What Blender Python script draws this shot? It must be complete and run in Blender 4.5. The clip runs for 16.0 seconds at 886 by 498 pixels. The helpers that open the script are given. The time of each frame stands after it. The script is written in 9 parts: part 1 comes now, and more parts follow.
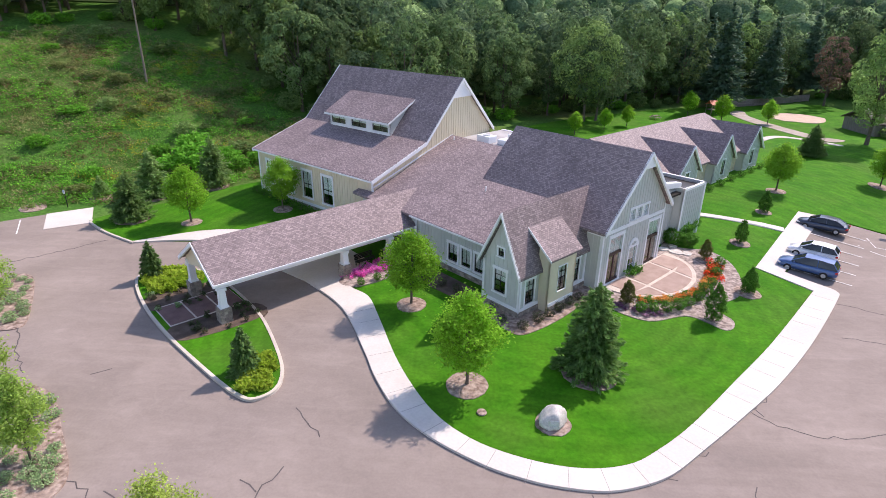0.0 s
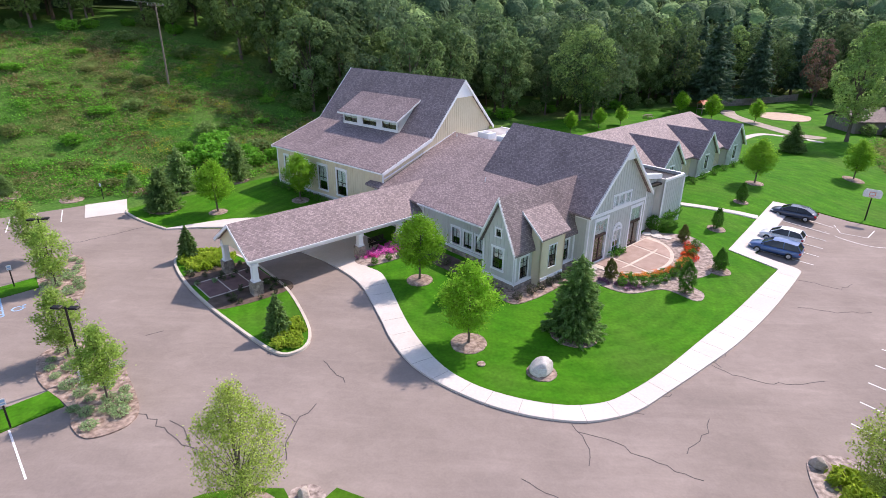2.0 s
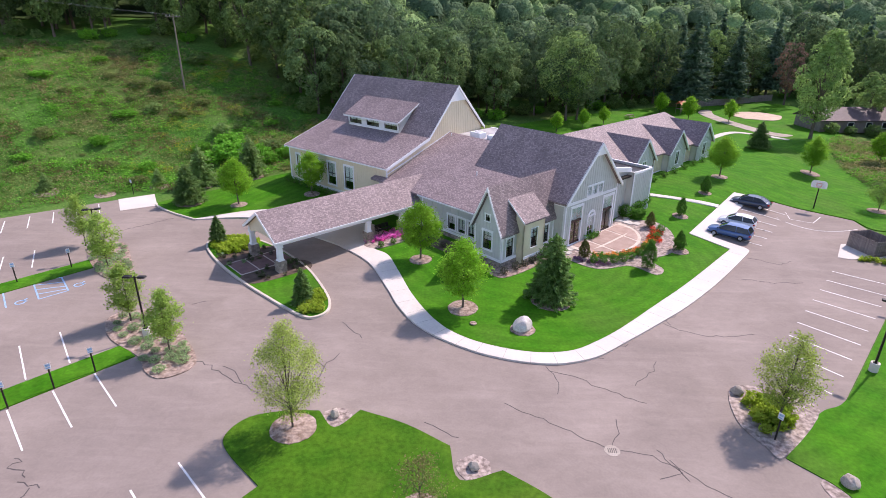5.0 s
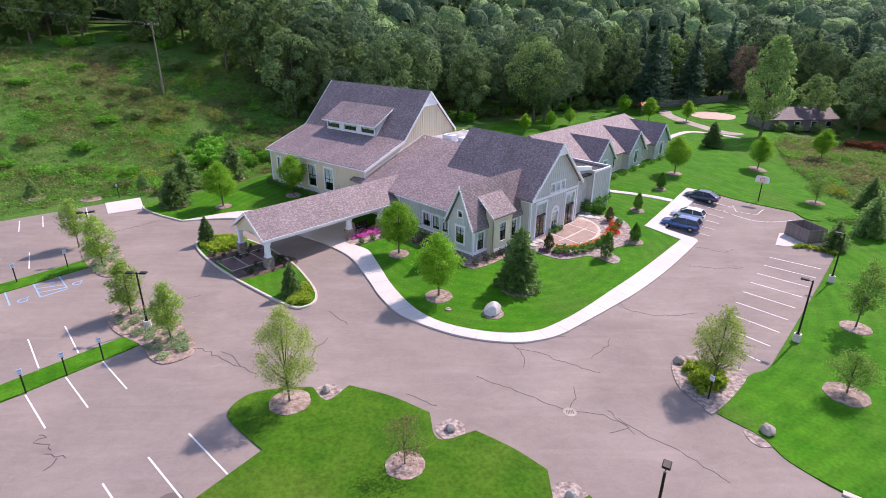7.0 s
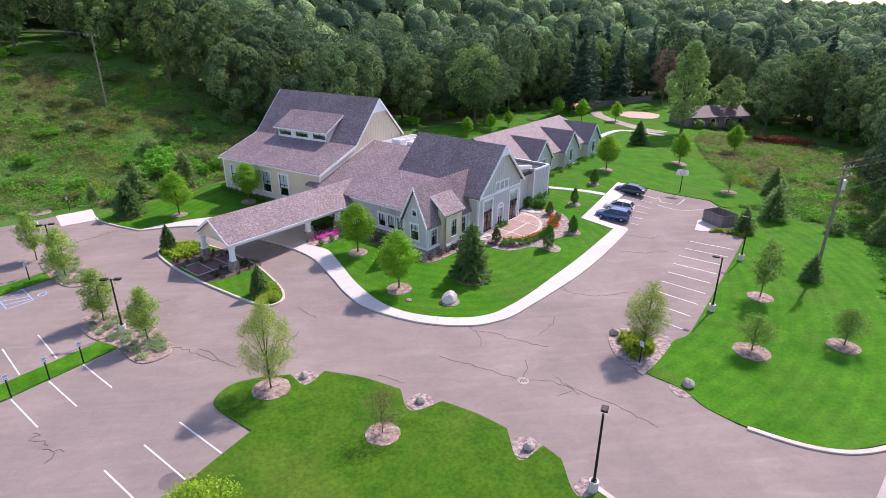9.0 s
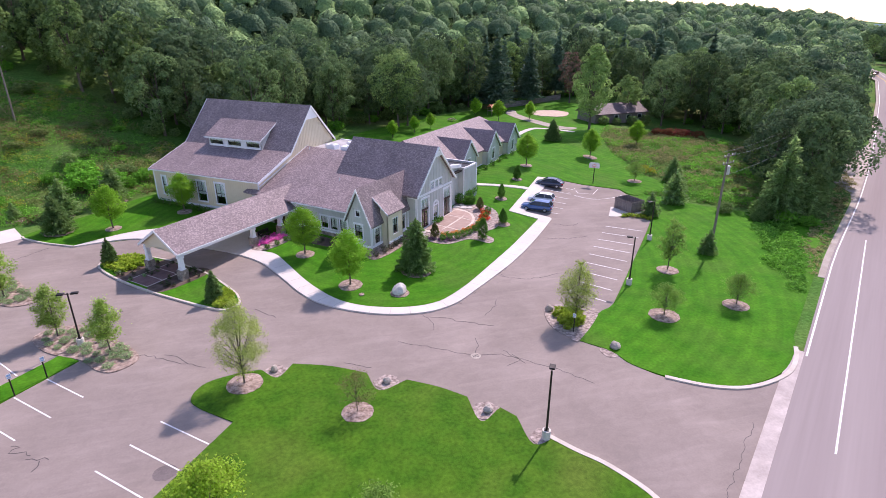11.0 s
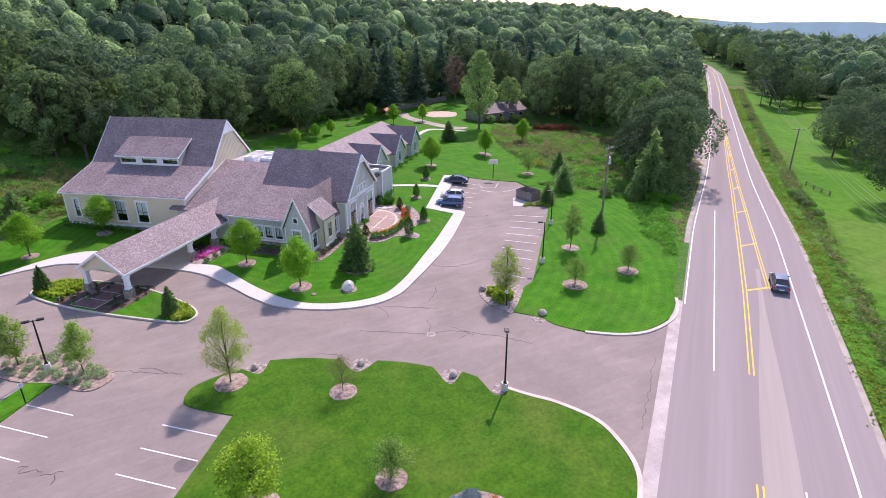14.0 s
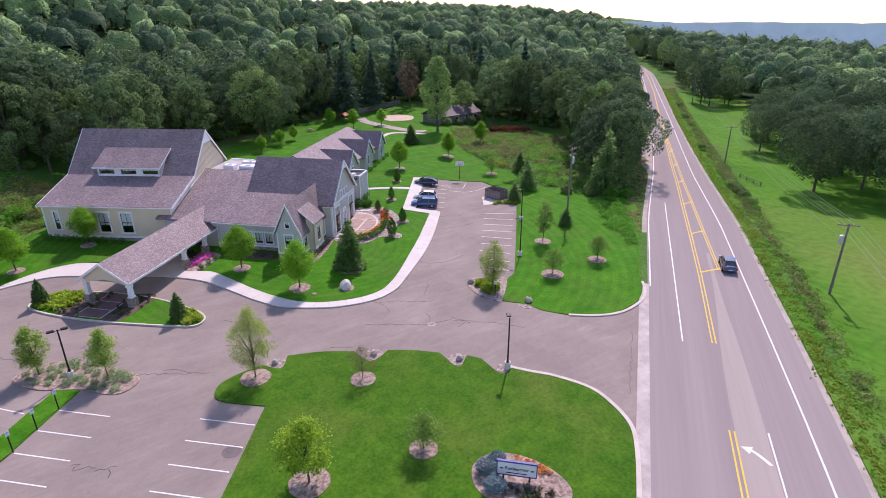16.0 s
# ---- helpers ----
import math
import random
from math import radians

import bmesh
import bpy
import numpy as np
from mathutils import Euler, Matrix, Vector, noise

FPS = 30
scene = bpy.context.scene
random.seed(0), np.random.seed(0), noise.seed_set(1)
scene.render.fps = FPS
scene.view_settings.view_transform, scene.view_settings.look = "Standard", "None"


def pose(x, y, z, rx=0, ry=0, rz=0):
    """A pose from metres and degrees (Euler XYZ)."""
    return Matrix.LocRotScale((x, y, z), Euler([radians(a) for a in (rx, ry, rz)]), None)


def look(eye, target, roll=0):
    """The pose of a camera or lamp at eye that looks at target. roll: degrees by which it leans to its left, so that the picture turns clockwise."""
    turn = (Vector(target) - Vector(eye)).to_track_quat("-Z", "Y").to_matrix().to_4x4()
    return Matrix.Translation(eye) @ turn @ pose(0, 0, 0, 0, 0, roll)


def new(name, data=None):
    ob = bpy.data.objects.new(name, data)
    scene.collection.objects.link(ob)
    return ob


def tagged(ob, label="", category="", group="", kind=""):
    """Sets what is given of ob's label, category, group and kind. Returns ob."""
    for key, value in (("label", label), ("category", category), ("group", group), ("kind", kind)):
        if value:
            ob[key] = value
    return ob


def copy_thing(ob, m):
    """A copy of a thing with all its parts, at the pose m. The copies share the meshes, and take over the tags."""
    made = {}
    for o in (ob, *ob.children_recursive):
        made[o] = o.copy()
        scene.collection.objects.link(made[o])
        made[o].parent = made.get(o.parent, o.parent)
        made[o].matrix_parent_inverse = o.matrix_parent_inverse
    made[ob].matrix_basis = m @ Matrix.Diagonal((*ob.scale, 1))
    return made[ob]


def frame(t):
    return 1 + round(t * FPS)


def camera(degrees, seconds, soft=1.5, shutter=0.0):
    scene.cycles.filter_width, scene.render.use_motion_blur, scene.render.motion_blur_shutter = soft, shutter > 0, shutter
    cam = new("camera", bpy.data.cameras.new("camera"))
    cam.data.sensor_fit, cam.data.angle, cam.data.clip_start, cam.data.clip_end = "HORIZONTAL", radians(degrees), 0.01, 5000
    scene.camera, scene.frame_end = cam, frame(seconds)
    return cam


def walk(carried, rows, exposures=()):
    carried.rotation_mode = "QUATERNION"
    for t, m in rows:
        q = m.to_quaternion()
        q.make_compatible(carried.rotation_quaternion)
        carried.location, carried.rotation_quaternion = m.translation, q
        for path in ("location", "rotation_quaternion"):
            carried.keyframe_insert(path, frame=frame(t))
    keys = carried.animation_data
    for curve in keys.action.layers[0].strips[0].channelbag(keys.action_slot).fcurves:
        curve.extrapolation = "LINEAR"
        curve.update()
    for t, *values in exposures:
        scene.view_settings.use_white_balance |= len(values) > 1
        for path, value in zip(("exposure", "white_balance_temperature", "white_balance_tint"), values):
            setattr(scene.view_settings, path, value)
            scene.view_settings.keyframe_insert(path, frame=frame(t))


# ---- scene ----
cam = camera(76.0, 16.0, 0.6)
PATH = [
    (0.0, -0.05, 0.41, 21.31, 2.09, -22.89, 0.95),
    (0.5, -0.06, -1.06, 21.51, 2.16, -22.91, 0.93),
    (1.0, -0.04, -2.60, 21.68, 2.29, -22.92, 0.90),
    (1.5, -0.01, -4.09, 21.86, 2.33, -22.85, 0.77),
    (2.0, 0.00, -5.58, 22.04, 2.34, -22.79, 0.75),
    (2.5, -0.05, -6.97, 22.23, 2.32, -22.78, 0.62),
    (3.0, -0.00, -8.42, 22.45, 2.33, -22.77, 0.70),
    (3.5, 0.00, -9.81, 22.71, 2.30, -22.78, 0.60),
    (4.0, 0.03, -11.13, 23.02, 2.23, -22.79, 0.58),
    (4.5, 0.07, -12.41, 23.34, 2.07, -22.80, 0.56),
    (5.0, 0.11, -13.66, 23.67, 1.81, -22.81, 0.54),
    (5.5, 0.13, -14.87, 24.00, 1.41, -22.82, 0.52),
    (6.0, 0.12, -16.06, 24.34, 0.87, -22.82, 0.50),
    (6.5, 0.15, -17.23, 24.71, 0.09, -22.83, 0.50),
    (7.0, 0.13, -18.31, 24.96, -0.90, -22.77, 0.50),
    (7.5, 0.01, -19.48, 25.33, -2.14, -22.71, 0.40),
    (8.0, -0.33, -20.62, 25.62, -3.54, -22.67, 0.50),
    (8.5, -0.80, -21.79, 25.85, -5.16, -22.55, 0.40),
    (9.0, -1.34, -22.87, 26.13, -6.95, -22.50, 0.34),
    (9.5, -2.01, -23.93, 26.41, -8.94, -22.46, 0.28),
    (10.0, -2.80, -24.97, 26.70, -11.09, -22.42, 0.22),
    (10.5, -3.72, -25.97, 26.99, -13.34, -22.39, 0.16),
    (11.0, -4.75, -26.93, 27.29, -15.62, -22.37, 0.10),
    (11.5, -5.96, -27.83, 27.67, -18.41, -22.36, 0.10),
    (12.0, -7.22, -28.64, 28.10, -20.82, -22.43, 0.10),
    (12.5, -8.48, -29.45, 28.56, -22.67, -22.49, 0.00),
    (13.0, -9.88, -30.21, 28.97, -24.62, -22.49, 0.00),
    (13.5, -11.32, -30.85, 29.41, -26.40, -22.56, -0.10),
    (14.0, -12.91, -31.50, 29.82, -28.12, -22.54, -0.20),
    (14.5, -14.62, -32.00, 30.19, -29.91, -22.52, -0.30),
    (15.0, -16.38, -32.41, 30.67, -31.79, -22.58, -0.30),
    (15.5, -18.24, -32.80, 31.12, -33.09, -22.58, -0.30),
    (16.0, -20.32, -33.04, 31.60, -34.26, -22.55, -0.20),
]
# seconds, x, y, z, then yaw, pitch and roll in degrees
EXPOSURE = [(0.0, 0.75, 6880, 24), (7.0, 0.71, 6720, 31), (12.0, 0.69, 6570, 34), (15.0, 0.71, 6520, 34), (16.0, 0.46, 6520, 35)]
walk(cam, [(t, pose(x, y, z, 0, 0, yaw) @ pose(0, 0, 0, 90 + pitch) @ pose(0, 0, 0, 0, 0, roll)) for t, x, y, z, yaw, pitch, roll in PATH], EXPOSURE)

# ---- light ----
from mathutils.geometry import delaunay_2d_cdt

SUN_AZ, SUN_EL = 42.0, 47.0          # degrees from +x, and above the horizon
world = bpy.data.worlds.new("sky")
scene.world = world
world.use_nodes = True
wn = world.node_tree
sky = wn.nodes.new("ShaderNodeTexSky")
sky.sky_type, sky.sun_disc = "NISHITA", False
sky.sun_elevation, sky.sun_rotation = radians(SUN_EL), radians(90 - SUN_AZ)
sky.air_density, sky.dust_density, sky.ozone_density = 1.0, 0.7, 1.2
wn.links.new(sky.outputs[0], wn.nodes["Background"].inputs[0])
wn.nodes["Background"].inputs[1].default_value = 0.15
sun = new("sun", bpy.data.lights.new("sun", "SUN"))
sun.data.energy, sun.data.angle, sun.data.color = 3.0, radians(1.2), (1.0, 0.94, 0.87)
ce, se = math.cos(radians(SUN_EL)), math.sin(radians(SUN_EL))
sun.matrix_world = look((60 * ce * math.cos(radians(SUN_AZ)), 60 * ce * math.sin(radians(SUN_AZ)), 60 * se), (0, 0, 0))

# ---- materials ----


def col(c):
    return (*c, 1.0) if len(c) == 3 else c


def material(name, c1, c2, scale=1.0, fine=20.0, rough=0.8, metal=0.0, bump=0.0, bump_scale=40.0, c3=None, island=0.0, obj_var=0.0,
             spec=0.3, translucent=0.0, stretch=(1, 1, 1), rot=0.0, grain=0.2, deep=0.02):
    """Two colours mixed by coarse and fine noise, with bump; island / obj_var: how far single pieces differ."""
    m = bpy.data.materials.new(name)
    m.use_nodes = True
    t = m.node_tree
    n, l = t.nodes, t.links
    b = n["Principled BSDF"]
    b.inputs["Roughness"].default_value, b.inputs["Metallic"].default_value = rough, metal
    b.inputs["Specular IOR Level"].default_value = spec
    tc, mp = n.new("ShaderNodeTexCoord"), n.new("ShaderNodeMapping")
    mp.inputs["Scale"].default_value = stretch
    mp.vector_type = "TEXTURE" if rot else "POINT"
    mp.inputs["Rotation"].default_value = (0, 0, radians(rot))
    l.new(tc.outputs["Object"], mp.inputs["Vector"])

    def noise_node(s, d=4.0):
        k = n.new("ShaderNodeTexNoise")
        k.inputs["Scale"].default_value, k.inputs["Detail"].default_value = s, d
        l.new(mp.outputs[0], k.inputs["Vector"])
        return k.outputs["Fac"]

    def mix(fac, a, bb, kind="MIX"):
        k = n.new("ShaderNodeMix")
        k.data_type, k.blend_type = "RGBA", kind
        for sock, v in ((k.inputs[0], fac), (k.inputs[6], a), (k.inputs[7], bb)):
            if isinstance(v, (int, float)):
                sock.default_value = v
            elif isinstance(v, tuple):
                sock.default_value = col(v)
            else:
                l.new(v, sock)
        return k.outputs[2]

    def ramp(v, lo, hi):
        k = n.new("ShaderNodeMapRange")
        k.inputs[1].default_value, k.inputs[2].default_value = lo, hi
        l.new(v, k.inputs[0])
        return k.outputs[0]

    c = mix(ramp(noise_node(scale), 0.35, 0.65), c1, c2)
    if c3:
        c = mix(ramp(noise_node(scale * 0.23 + 0.01, 2), 0.5, 0.75), c, c3)
    f = ramp(noise_node(fine), 0.25, 0.75)
    k = n.new("ShaderNodeMapRange")
    k.inputs[3].default_value, k.inputs[4].default_value = 1 - grain, 1 + grain * 0.9
    l.new(f, k.inputs[0])
    c = mix(1.0, c, k.outputs[0], "MULTIPLY")
    for amount, node, socket in ((island, "ShaderNodeNewGeometry", "Random Per Island"), (obj_var, "ShaderNodeObjectInfo", "Random")):
        if amount:
            k = n.new("ShaderNodeMapRange")
            k.inputs[3].default_value, k.inputs[4].default_value = 1 - amount, 1 + amount
            l.new(n.new(node).outputs[socket], k.inputs[0])
            c = mix(1.0, c, k.outputs[0], "MULTIPLY")
    l.new(c, b.inputs["Base Color"])
    if bump:
        k = n.new("ShaderNodeBump")
        k.inputs["Strength"].default_value, k.inputs["Distance"].default_value = bump, deep
        l.new(noise_node(bump_scale), k.inputs["Height"])
        l.new(k.outputs[0], b.inputs["Normal"])
    if translucent:
        tr, mx = n.new("ShaderNodeBsdfTranslucent"), n.new("ShaderNodeMixShader")
        l.new(c, tr.inputs[0])
        mx.inputs[0].default_value = translucent
        l.new(b.outputs[0], mx.inputs[1])
        l.new(tr.outputs[0], mx.inputs[2])
        l.new(mx.outputs[0], n["Material Output"].inputs[0])
    return m


def shingles(name, c1, c2, width=0.17, row=0.14):
    """Asphalt shingles laid in rows: tab by tab colour, and a shadow line under each row, painted darker and in relief.
    Uses the roof's own UV, in metres.
    """
    m = material(name, c1, c2, 0.35, 5.0, 0.68, spec=0.3, grain=0.1)
    t = m.node_tree
    n, l = t.nodes, t.links
    b = n["Principled BSDF"]
    uv = n.new("ShaderNodeUVMap")
    br = n.new("ShaderNodeTexBrick")
    br.inputs["Color1"].default_value, br.inputs["Color2"].default_value, br.inputs["Mortar"].default_value = (0.70, 0.68, 0.69, 1), (1.30, 1.27, 1.25, 1), (0.62, 0.60, 0.60, 1)
    br.inputs["Scale"].default_value, br.inputs["Mortar Size"].default_value, br.inputs["Bias"].default_value = 1.0, 0.014, 0.0
    br.inputs["Brick Width"].default_value, br.inputs["Row Height"].default_value = width, row
    l.new(uv.outputs[0], br.inputs["Vector"])
    base = b.inputs["Base Color"].links[0].from_socket
    k = n.new("ShaderNodeMix")
    k.data_type, k.blend_type = "RGBA", "MULTIPLY"
    k.inputs[0].default_value = 1.0
    l.new(base, k.inputs[6])
    l.new(br.outputs["Color"], k.inputs[7])
    l.new(k.outputs[2], b.inputs["Base Color"])
    bp = n.new("ShaderNodeBump")
    bp.inputs["Strength"].default_value, bp.inputs["Distance"].default_value = 0.6, 0.015
    l.new(br.outputs["Color"], bp.inputs["Height"])
    l.new(bp.outputs[0], b.inputs["Normal"])
    return m


M = {}
M["meadow"] = material("meadow_grass", (0.058, 0.165, 0.026), (0.098, 0.200, 0.040), 0.16, 2.5, 0.95, bump=1.0, bump_scale=3, c3=(0.165, 0.155, 0.062), spec=0.08, deep=0.15, grain=0.35)
M["lawn"] = material("mown_lawn", (0.032, 0.165, 0.004), (0.058, 0.212, 0.008), 0.45, 4.0, 0.9, bump=0.6, bump_scale=25, c3=(0.064, 0.168, 0.016), spec=0.1, grain=0.24)
M["turf"] = material("coarse_olive_turf", (0.036, 0.126, 0.006), (0.062, 0.160, 0.009), 0.5, 4.0, 0.9, bump=0.8, bump_scale=14, c3=(0.088, 0.154, 0.018), spec=0.1, grain=0.28)
M["field"] = material("pasture_grass", (0.058, 0.200, 0.012), (0.088, 0.242, 0.020), 0.045, 0.9, 0.95, bump=0.6, bump_scale=8, c3=(0.15, 0.215, 0.045), spec=0.1)


def mown_stripes(m, centre, width, amount):
    """Light and dark mowing bands, swung in arcs round a centre."""
    n, l = m.node_tree.nodes, m.node_tree.links
    b = n["Principled BSDF"]
    base = b.inputs["Base Color"].links[0].from_socket
    tc, mp, wv = n.new("ShaderNodeTexCoord"), n.new("ShaderNodeMapping"), n.new("ShaderNodeTexWave")
    mp.inputs["Location"].default_value = (-centre[0], -centre[1], 0)
    l.new(tc.outputs["Object"], mp.inputs["Vector"])
    l.new(mp.outputs[0], wv.inputs["Vector"])
    wv.wave_type, wv.rings_direction = "RINGS", "Z"
    wv.inputs["Scale"].default_value, wv.inputs["Distortion"].default_value, wv.inputs["Detail Scale"].default_value = 0.314 / width, 1.2, 0.1
    rg, mx = n.new("ShaderNodeMapRange"), n.new("ShaderNodeMix")
    rg.inputs[1].default_value, rg.inputs[2].default_value = 0.3, 0.7
    rg.inputs[3].default_value, rg.inputs[4].default_value = 1 - amount, 1 + amount
    l.new(wv.outputs["Fac"], rg.inputs[0])
    mx.data_type, mx.blend_type = "RGBA", "MULTIPLY"
    mx.inputs[0].default_value = 1.0
    l.new(base, mx.inputs[6])
    l.new(rg.outputs[0], mx.inputs[7])
    l.new(mx.outputs[2], b.inputs["Base Color"])


mown_stripes(M["lawn"], (7.5, 41.0), 1.3, 0.055)
M["asphalt"] = material("asphalt", (0.276, 0.231, 0.201), (0.324, 0.272, 0.238), 0.16, 7.0, 0.93, bump=0.15, bump_scale=60, c3=(0.260, 0.218, 0.196), spec=0.15, grain=0.06)
M["road"] = material("road_asphalt", (0.288, 0.246, 0.234), (0.328, 0.284, 0.268), 0.3, 3.0, 0.92, bump=0.1, bump_scale=40, c3=(0.302, 0.260, 0.247), spec=0.15, stretch=(40, 1, 1), rot=37.4, grain=0.05)


def stains(m, scale, lo, hi, amount, stretch):
    """Pale and dark worn streaks over a paved surface."""
    n, l = m.node_tree.nodes, m.node_tree.links
    b = n["Principled BSDF"]
    base = b.inputs["Base Color"].links[0].from_socket
    tc, mp, nz, rg, mx = (n.new("ShaderNode" + k) for k in ("TexCoord", "Mapping", "TexNoise", "MapRange", "Mix"))
    mp.inputs["Scale"].default_value, mp.inputs["Rotation"].default_value = stretch, (0, 0, radians(35))
    nz.inputs["Scale"].default_value, nz.inputs["Detail"].default_value, nz.inputs["Distortion"].default_value = scale, 6.0, 1.2
    rg.inputs[1].default_value, rg.inputs[2].default_value, rg.inputs[3].default_value, rg.inputs[4].default_value = lo, hi, 1 - amount, 1 + amount
    mx.data_type, mx.blend_type = "RGBA", "MULTIPLY"
    mx.inputs[0].default_value = 1.0
    l.new(tc.outputs["Object"], mp.inputs["Vector"])
    l.new(mp.outputs[0], nz.inputs["Vector"])
    l.new(nz.outputs["Fac"], rg.inputs[0])
    l.new(base, mx.inputs[6])
    l.new(rg.outputs[0], mx.inputs[7])
    l.new(mx.outputs[2], b.inputs["Base Color"])


stains(M["asphalt"], 0.12, 0.35, 0.68, 0.07, (1.0, 1.5, 1.0))
stains(M["asphalt"], 0.35, 0.48, 0.75, 0.06, (0.35, 2.2, 1.0))
stains(M["asphalt"], 1.1, 0.3, 0.7, 0.055, (1.0, 1.3, 1.0))
stains(M["lawn"], 0.3, 0.35, 0.7, 0.10, (1.0, 1.6, 1.0))
stains(M["turf"], 0.5, 0.35, 0.7, 0.09, (1.0, 1.6, 1.0))
M["concrete"] = material("concrete", (0.615, 0.57, 0.515), (0.675, 0.63, 0.575), 0.5, 6.0, 0.88, bump=0.08, bump_scale=40, c3=(0.60, 0.55, 0.495), spec=0.2, grain=0.06)
M["kerb"] = material("kerb_concrete", (0.52, 0.47, 0.40), (0.62, 0.565, 0.485), 0.8, 9.0, 0.9, bump=0.2, bump_scale=40, spec=0.2, grain=0.08)
M["road_pale"] = material("worn_turn_lane", (0.365, 0.318, 0.28), (0.405, 0.355, 0.315), 0.3, 3.0, 0.92, bump=0.1, bump_scale=40, spec=0.15, stretch=(40, 1, 1), rot=37.4, grain=0.05)
M["gutter"] = material("dirty_gutter_concrete", (0.42, 0.365, 0.33), (0.56, 0.50, 0.455), 0.7, 6.0, 0.9, bump=0.3, bump_scale=20, c3=(0.36, 0.31, 0.285), spec=0.15, grain=0.1)
M["shoulder"] = material("gravel_shoulder", (0.36, 0.31, 0.26), (0.46, 0.41, 0.35), 0.5, 14.0, 0.95, bump=0.6, bump_scale=30)
M["crack"] = material("crack_sealant", (0.085, 0.075, 0.072), (0.12, 0.105, 0.10), 2.0, 9.0, 0.8)
M["paint"] = material("road_paint_white", (0.70, 0.69, 0.67), (0.80, 0.79, 0.77), 1.5, 14.0, 0.7)
M["yellow"] = material("road_paint_yellow", (0.72, 0.48, 0.06), (0.80, 0.56, 0.09), 1.5, 14.0, 0.7)
M["blue"] = material("road_paint_blue", (0.25, 0.42, 0.62), (0.34, 0.52, 0.70), 1.5, 14.0, 0.7)
M["mulch"] = material("bark_mulch", (0.19, 0.13, 0.10), (0.44, 0.345, 0.29), 3.0, 5.0, 0.95, bump=1.0, bump_scale=14, c3=(0.33, 0.25, 0.205), grain=0.35)
M["stonebed"] = material("pebble_bed", (0.20, 0.155, 0.135), (0.47, 0.39, 0.345), 3.0, 5.0, 0.9, bump=1.0, bump_scale=12, grain=0.35)
M["soil"] = material("planting_soil", (0.09, 0.065, 0.05), (0.15, 0.11, 0.085), 1.2, 14.0, 0.95, bump=1.0, bump_scale=16)
M["rock"] = material("boulder", (0.50, 0.47, 0.43), (0.66, 0.63, 0.58), 2.2, 14.0, 0.85, bump=0.8, bump_scale=9, c3=(0.34, 0.31, 0.29))
M["shingle"] = shingles("roof_shingles", (0.246, 0.199, 0.201), (0.299, 0.243, 0.244), 0.24, 0.145)
M["field_rock"] = material("tan_field_stone", (0.36, 0.31, 0.26), (0.50, 0.44, 0.38), 2.2, 14.0, 0.85, bump=0.8, bump_scale=9, c3=(0.24, 0.21, 0.19))
M["trim"] = material("white_trim", (0.84, 0.85, 0.86), (0.88, 0.885, 0.89), 1.0, 8.0, 0.55, grain=0.025)
M["tan"] = material("tan_siding", (0.72, 0.63, 0.45), (0.76, 0.67, 0.49), 0.5, 5.0, 0.7, grain=0.03)
M["sage"] = material("grey_green_siding", (0.55, 0.565, 0.53), (0.59, 0.605, 0.57), 0.5, 5.0, 0.7, grain=0.03)
M["stone"] = material("stone_veneer", (0.24, 0.20, 0.175), (0.42, 0.36, 0.30), 3.2, 10.0, 0.85, bump=0.8, bump_scale=7, obj_var=0.28)
M["mortar"] = material("mortar", (0.30, 0.27, 0.25), (0.36, 0.33, 0.30), 3.0, 20.0, 0.9)
M["metal_dark"] = material("dark_bronze_metal", (0.03, 0.027, 0.025), (0.045, 0.04, 0.037), 2.0, 20.0, 0.45, metal=0.6)
M["metal_grey"] = material("galvanised_metal", (0.52, 0.53, 0.54), (0.62, 0.63, 0.64), 2.0, 20.0, 0.45, metal=0.5)
M["wire"] = material("weathered_aluminium_wire", (0.30, 0.31, 0.32), (0.36, 0.37, 0.38), 1.0, 9.0, 0.6)
M["wood_pole"] = material("weathered_wood", (0.17, 0.14, 0.115), (0.26, 0.22, 0.18), 2.0, 14.0, 0.9, stretch=(6, 6, 0.6), bump=0.4)
M["fence"] = material("grey_fence_wood", (0.22, 0.18, 0.165), (0.30, 0.26, 0.235), 1.5, 14.0, 0.85, obj_var=0.15, stretch=(4, 4, 0.6))
M["bark"] = material("tree_bark", (0.10, 0.08, 0.062), (0.17, 0.14, 0.11), 3.0, 18.0, 0.95, stretch=(4, 4, 1), bump=0.7)
M["membrane"] = material("roof_membrane", (0.36, 0.35, 0.34), (0.46, 0.45, 0.44), 0.6, 9.0, 0.8, grain=0.08)
M["paver"] = material("brick_paver", (0.36, 0.255, 0.21), (0.44, 0.325, 0.27), 1.2, 14.0, 0.85, obj_var=0.10, bump=0.3, grain=0.14)
M["paver_dark"] = material("dark_brick_paver", (0.17, 0.10, 0.095), (0.22, 0.135, 0.12), 1.5, 18.0, 0.85, bump=0.4)
M["paver_pale"] = material("pale_paver_band", (0.56, 0.48, 0.40), (0.64, 0.56, 0.48), 1.5, 14.0, 0.85)
M["rubber"] = material("tyre_rubber", (0.02, 0.02, 0.02), (0.03, 0.03, 0.03), 6.0, 20.0, 0.8)
M["interior"] = material("interior_plaster", (0.16, 0.155, 0.145), (0.2, 0.19, 0.18), 1.0, 8.0, 0.9)
M["blind"] = material("pale_blinds_and_reflection", (0.74, 0.80, 0.76), (0.80, 0.86, 0.82), 1.0, 8.0, 0.8)
M["dark_door"] = material("dark_stained_door", (0.055, 0.035, 0.028), (0.085, 0.055, 0.04), 2.0, 14.0, 0.5)


